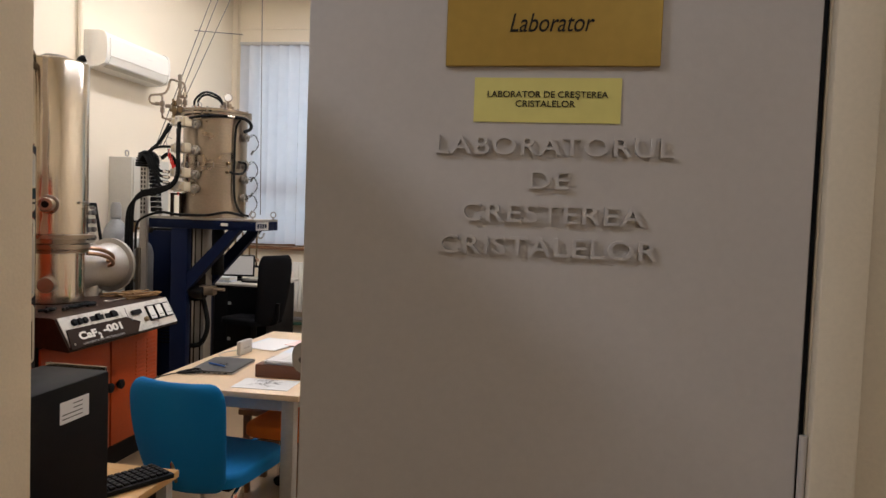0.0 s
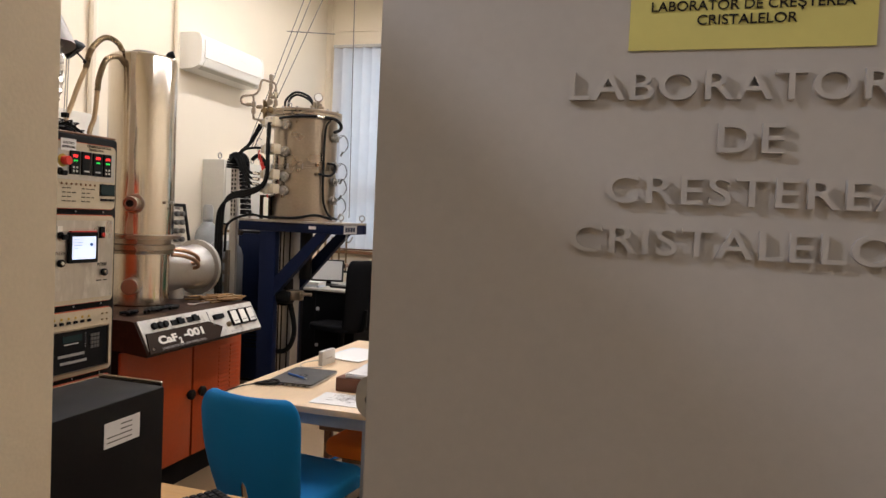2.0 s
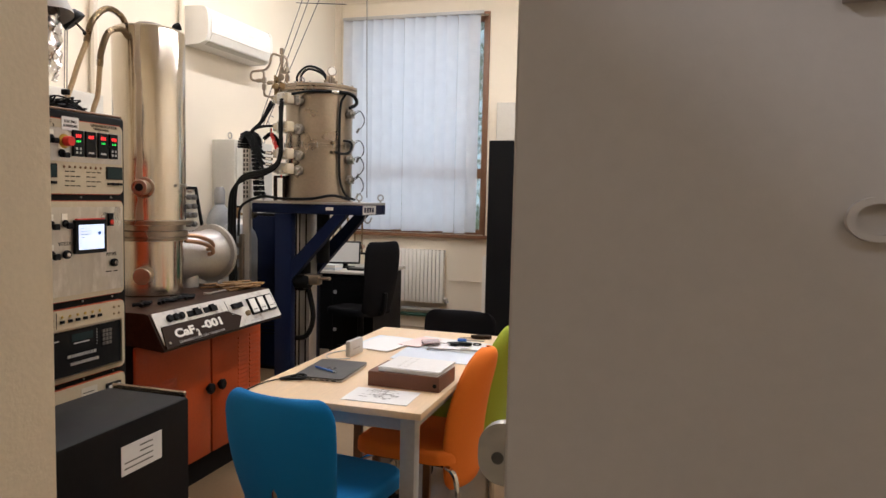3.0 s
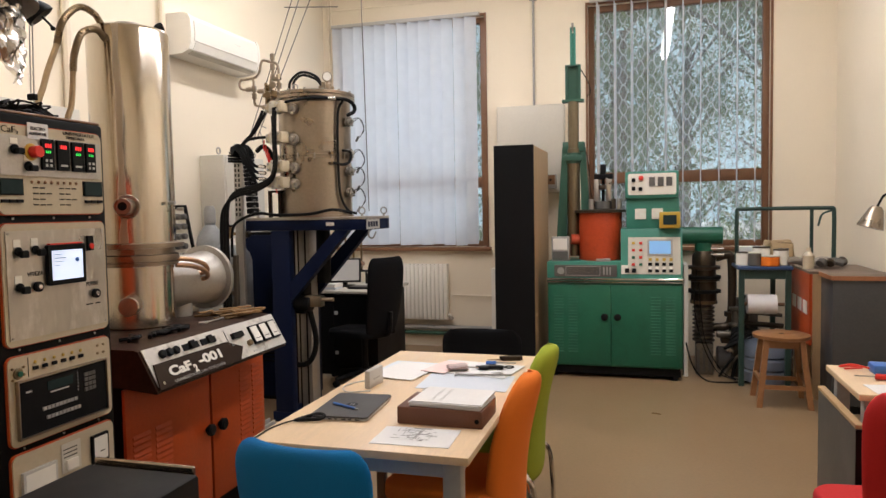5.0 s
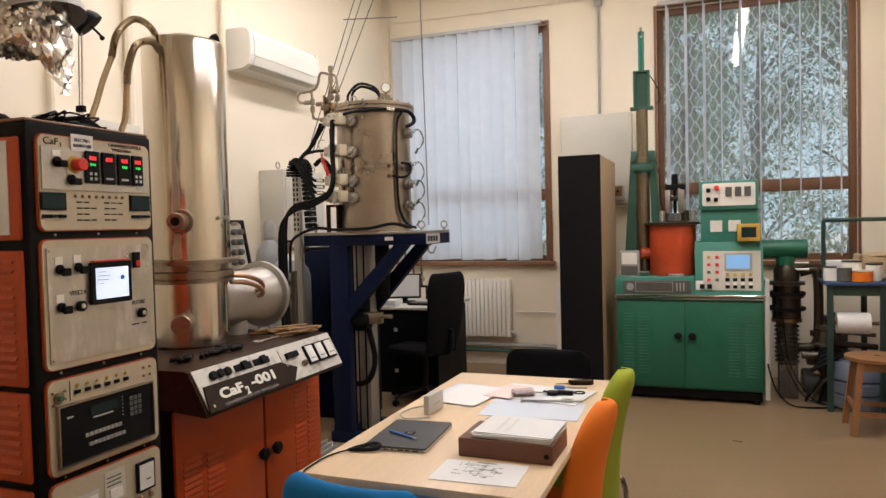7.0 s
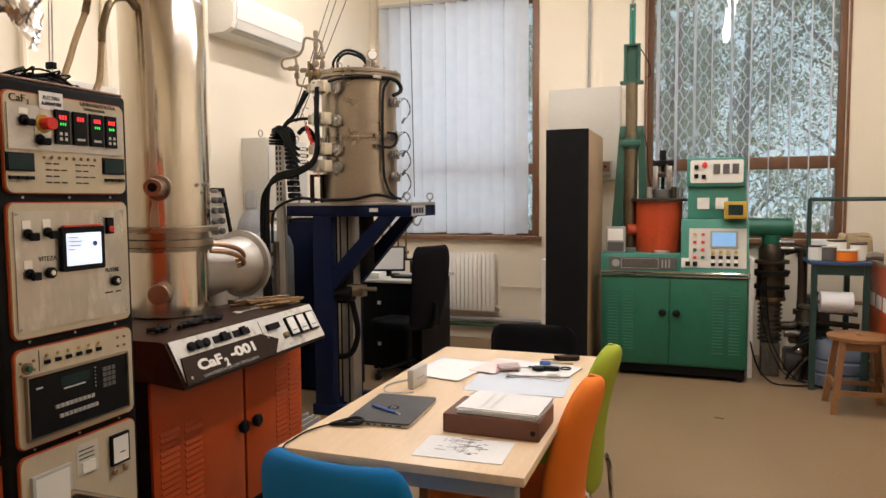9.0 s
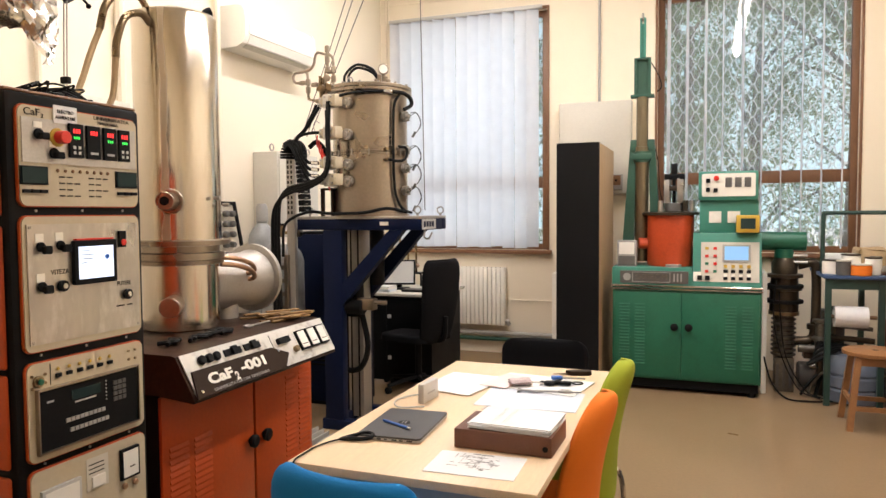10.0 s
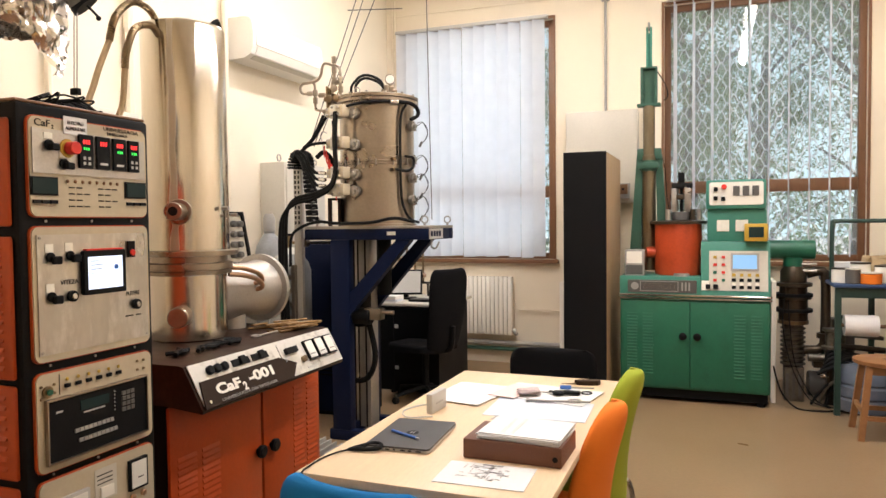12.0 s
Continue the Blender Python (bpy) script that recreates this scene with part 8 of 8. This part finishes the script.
part("end_panel", bx(2.43, 2.82, 2.346, 2.352, 0.09, 0.90), "greymetal", gc)
for i in range(7):
    x, y = random.uniform(2.36, 2.66), random.uniform(2.42, 2.98)
    L = random.uniform(0.08, 0.16)
    a = random.uniform(0, 6.28)
    cl_ = solid("machine_fitting", hs([(x, y, 0.985), (x + L * 0.5 * math.cos(a), y + 0.3 * L * math.sin(a), 1.0), (x + L * math.cos(a), y + 0.5 * L * math.sin(a), 0.985)], random.uniform(0.02, 0.034), n=10), random.choice(("darkgrey", "bronze", "steel")), "oily metal pipe fitting lying on the crate", "pipe fitting", (x, y, 0.951), "fittings on the crate")
bt = thing("plastic_bottle", "pale yellow plastic squeeze bottle on the crate", "bottle", (2.37, 2.62, 0.95))
part("body", lathe(bmesh.new(), (2.385, 2.62, 0.951), (0, 0, 1), [(0, 0.04), (0.10, 0.042), (0.13, 0.018), (0.16, 0.015)], 18), "cream", bt)
dl2 = thing("clip_lamp", "desk lamp with a silver shade on the east wall", "lamp", (2.80, 2.10, 1.2))
part("shade", lathe(bmesh.new(), (2.70, 2.1, 1.42), (-0.3, 0, -1), [(0, 0.03), (0.02, 0.045), (0.15, 0.085)], 24), "satin", dl2)
part("arm", hs([(2.70, 2.1, 1.42), (2.75, 2.1, 1.50), (2.838, 2.1, 1.46)], 0.008), "black", dl2)

stl = thing("wooden_stool", "brown wooden stool with an oval seat hole", "stool", (2.14, 2.24, 0))
part("seat", lathe(bmesh.new(), (2.135, 2.24, 0.478), (0, 0, 1), [(0, 0.18), (0.004, 0.192), (0.026, 0.194), (0.03, 0.186)], 36), "stoolwood", stl)
part("seat_hole", lathe(bmesh.new(), (2.135, 2.24, 0.5082), (0, 0, 1), [(0, 0.02), (0.0006, 0.02)], 14), "black", stl)
for sx in (-1, 1):
    for sy in (-1, 1):
        p, q = Vector((2.135 + sx * 0.115, 2.24 + sy * 0.115, 0.478)), Vector((2.135 + sx * 0.168, 2.24 + sy * 0.168, 0.0))
        bm = bmesh.new()
        u = 0.019
        lo = [bm.verts.new(q + Vector((a, b, 0))) for a, b in ((-u, -u), (u, -u), (u, u), (-u, u))]
        hi = [bm.verts.new(p + Vector((a, b, 0))) for a, b in ((-u, -u), (u, -u), (u, u), (-u, u))]
        bm.faces.new(lo[::-1])
        bm.faces.new(hi)
        for i in range(4):
            bm.faces.new((lo[i], lo[(i + 1) % 4], hi[(i + 1) % 4], hi[i]))
        part("leg", bm, "stoolwood", stl)
for s in (-1, 1):
    part("stretcher", bx(2.0, 2.27, 2.24 + s * 0.152 - 0.01, 2.24 + s * 0.152 + 0.01, 0.13, 0.16), "stoolwood", stl)
    part("stretcher", bx(2.135 + s * 0.152 - 0.01, 2.135 + s * 0.152 + 0.01, 2.10, 2.38, 0.17, 0.20), "stoolwood", stl)
part("apron", bx(2.01, 2.26, 2.115, 2.135, 0.42, 0.477), "stoolwood", stl)
wb = thing("water_bottle", "big blue ribbed plastic water bottle on the floor", "water bottle", (2.13, 2.98, 0))
part("body", lathe(bmesh.new(), (2.13, 2.88, 0.0), (0, 0, 1), [(0, 0.16), (0.02, 0.195), (0.10, 0.20), (0.115, 0.188), (0.13, 0.20), (0.20, 0.20), (0.215, 0.188), (0.23, 0.20), (0.31, 0.20), (0.36, 0.17), (0.385, 0.09)], 36), "bottle", wb)
part("neck", cy((2.13, 2.88, 0.385), (2.13, 2.88, 0.42), 0.03, n=16), "bluepen", wb)
solid("floor_cable", hs([(1.50, 2.95, 0.35), (1.56, 2.85, 0.12), (1.66, 2.78, 0.012), (1.80, 2.74, 0.009), (1.98, 2.80, 0.009)], 0.007, n=6), "rubber", "black cable trailing over the floor", "cable", (1.7, 2.8, 0))

# ---- desk and red chair by the east wall ----
rd = thing("side_table", "maple-topped table with grey legs", "table", (2.25, -0.22, 0))
part("tabletop", bx(1.942, 2.66, -0.47, 0.03, 0.725, 0.75, r=0.003), "maple", rd)
for x in (1.965, 2.59):
    for y in (-0.45, -0.06):
        part("leg", bx(x, x + 0.05, y, y + 0.05, 0, 0.725, r=0.003), "greymetal", rd)
pnl = part("side_panel", bx(1.91, 1.935, -0.56, 0.01, 0.0, 0.645, r=0.002, seg=1), "darkgrey", rd, "grey side panel with a pale top edge")
part("top_edge", bx(1.908, 1.937, -0.562, 0.012, 0.646, 0.662, r=0.002, seg=1), "beech", pnl)
part("front_edge", bx(1.909, 1.936, -0.568, -0.561, 0.0, 0.645), "black", pnl)
office_chair("conference_chair", "red upholstered chair drawn up to the side table", (1.99, -0.84, 0), 6, "redfab", 0.46, 0.40, 0.915, 0.465, "legs")
tst = thing("multimeter", "blue multimeter with red leads on the side table", "multimeter", (2.15, -0.08, 0.75))
part("case", bx(2.08, 2.26, -0.14, -0.05, 0.7503, 0.79, r=0.008), "bluepen", tst)
part("lead", hs([(2.08, -0.08, 0.765), (2.02, -0.06, 0.775), (1.98, -0.03, 0.758), (2.03, -0.01, 0.757), (2.06, -0.05, 0.76), (1.99, -0.07, 0.758)], 0.004, n=6), "red", tst)
scd = thing("screwdriver", "red-handled screwdriver on the side table", "screwdriver", (2.1, -0.22, 0.75))
part("handle", cy((2.06, -0.225, 0.763), (2.17, -0.235, 0.763), 0.012, n=10, ch=0.004), "red", scd)
part("blade", cy((1.99, -0.218, 0.763), (2.06, -0.225, 0.763), 0.003, n=6), "steel", scd)
flat("paper_sheet", 2.10, -0.38, 0.20, 0.14, 5, "paper", "white sheet lying on the side table", z=0.7505)

# ---- outside ----
setting("ground", bx(-400, 400, YN + 0.3, 600, -1.4, -1.2), "grass", "lawn outside the windows")
# added glowing panel, in place of bright sky low behind the trees
setting("backdrop", bx(-140, 160, 120, 121, -1.2, 90), "backglow", "glowing pale blue panel standing in for bright low sky")
setting("yard", bx(-90, 110, YN + 0.9, 170, -1.2, -1.18), "yard", "pale concrete yard outside the windows")
for n_, (x0, x1, z0, z1) in enumerate(WIN):
    g = thing("security_grille", "white expanded-metal security grille outside the window", "grille", ((x0 + x1) / 2, YN + 0.24, z0), "window grilles")
    y = YN + 0.24
    part("frame", bx(x0 - 0.0, x0 + 0.03, y - 0.015, y + 0.015, z0, z1), "grille", g)
    part("frame", bx(x1 - 0.03, x1, y - 0.015, y + 0.015, z0, z1), "grille", g)
    P, H = 0.110, 0.075
    rows = int((z1 - z0) / H) + 1
    for j in range(rows):
        pts = []
        for i in range(int((x1 - x0) / P * 8) + 1):
            x = x0 + i * P / 8
            ph = math.cos(2 * math.pi * (x - x0) / P) * (1 if j % 2 else -1)
            pts.append((x, y, z0 + j * H + 0.036 * max(-1, min(1, 1.25 * ph))))
        part("wire", hs(pts, 0.005, n=4, curved=False), "grille", g)

rnd = random.Random(5)


def leaf_cloud(bm, c, rx, ry, rz, n, size):
    for _ in range(n):
        while True:
            p = Vector((rnd.uniform(-1, 1), rnd.uniform(-1, 1), rnd.uniform(-1, 1)))
            if p.length <= 1 and rnd.random() < 0.25 + p.length:
                break
        p = Vector((c[0] + p.x * rx, c[1] + p.y * ry, c[2] + p.z * rz))
        a = Vector((rnd.gauss(0, 1), rnd.gauss(0, 1), rnd.gauss(0, 1))).normalized()
        b = a.orthogonal().normalized()
        s = size * rnd.uniform(0.6, 1.4)
        v = [bm.verts.new(p + a * s * k + b * s * m) for k, m in ((-1, 0), (-0.2, 0.42), (1, 0), (-0.2, -0.42))]
        bm.faces.new(v)


def tree(x, y, h, clumps, label, low=0.4):
    t = thing("tree", label, "tree", (x, y, -1.2))
    tr = part("trunk", lathe(bmesh.new(), (x, y, -1.2), (0.03, 0.02, 1), [(0, 0.26), (0.6, 0.20), (h * 0.5, 0.15), (h * 0.9, 0.06)], 14), "bark", t)
    bm = bmesh.new()
    for i in range(clumps):
        a = rnd.uniform(0, 6.28)
        r = rnd.uniform(0.4, 2.7)
        z = rnd.uniform(low, h)
        c = (x + r * math.cos(a), y + r * math.sin(a), z)
        part("limb", hs([(x, y, max(-0.4, z - 1.3)), (x + r * 0.5 * math.cos(a), y + r * 0.5 * math.sin(a), z - 0.5), c], 0.035, n=6, steps=3), "bark", t)
        leaf_cloud(bm, c, rnd.uniform(0.6, 1.1), rnd.uniform(0.6, 1.0), rnd.uniform(0.4, 0.8), 380, 0.065)
    crown = part("crown", bm, "leaf", t)
    return t


tree(-0.2, 9.5, 6.0, 15, "leafy tree with a dense crown outside the window")
tree(0.6, 10.0, 6.5, 12, "leafy tree with hanging branches outside the window", low=2.4)
tree(6.2, 13.5, 7.0, 12, "leafy tree further off outside the window")
tree(3.2, 9.6, 7.2, 15, "leafy tree with high hanging boughs outside the window", low=3.6)
tree(2.0, 15.5, 8.0, 22, "sunlit leafy tree further off outside the window", low=0.8)
tree(4.8, 17.0, 8.5, 18, "sunlit leafy tree far off outside the window", low=0.8)
tree(-1.6, 16.5, 8.0, 14, "leafy tree further off outside the window", low=0.8)
tree(-4.5, 11.0, 6.5, 24, "leafy tree outside the window")
bm = bmesh.new()
for i in range(30):
    x = -34 + i * 2.5
    leaf_cloud(bm, (x, rnd.uniform(26, 34), rnd.uniform(-0.6, 1.4)), 2.2, 1.6, rnd.uniform(0.8, 1.8), 220, 0.22)
ob = new("tree_row", mesh_of("tree_row", bm, "leaf"))
tagged(ob, "distant row of leafy trees beyond the lawn", "trees", kind="stuff")
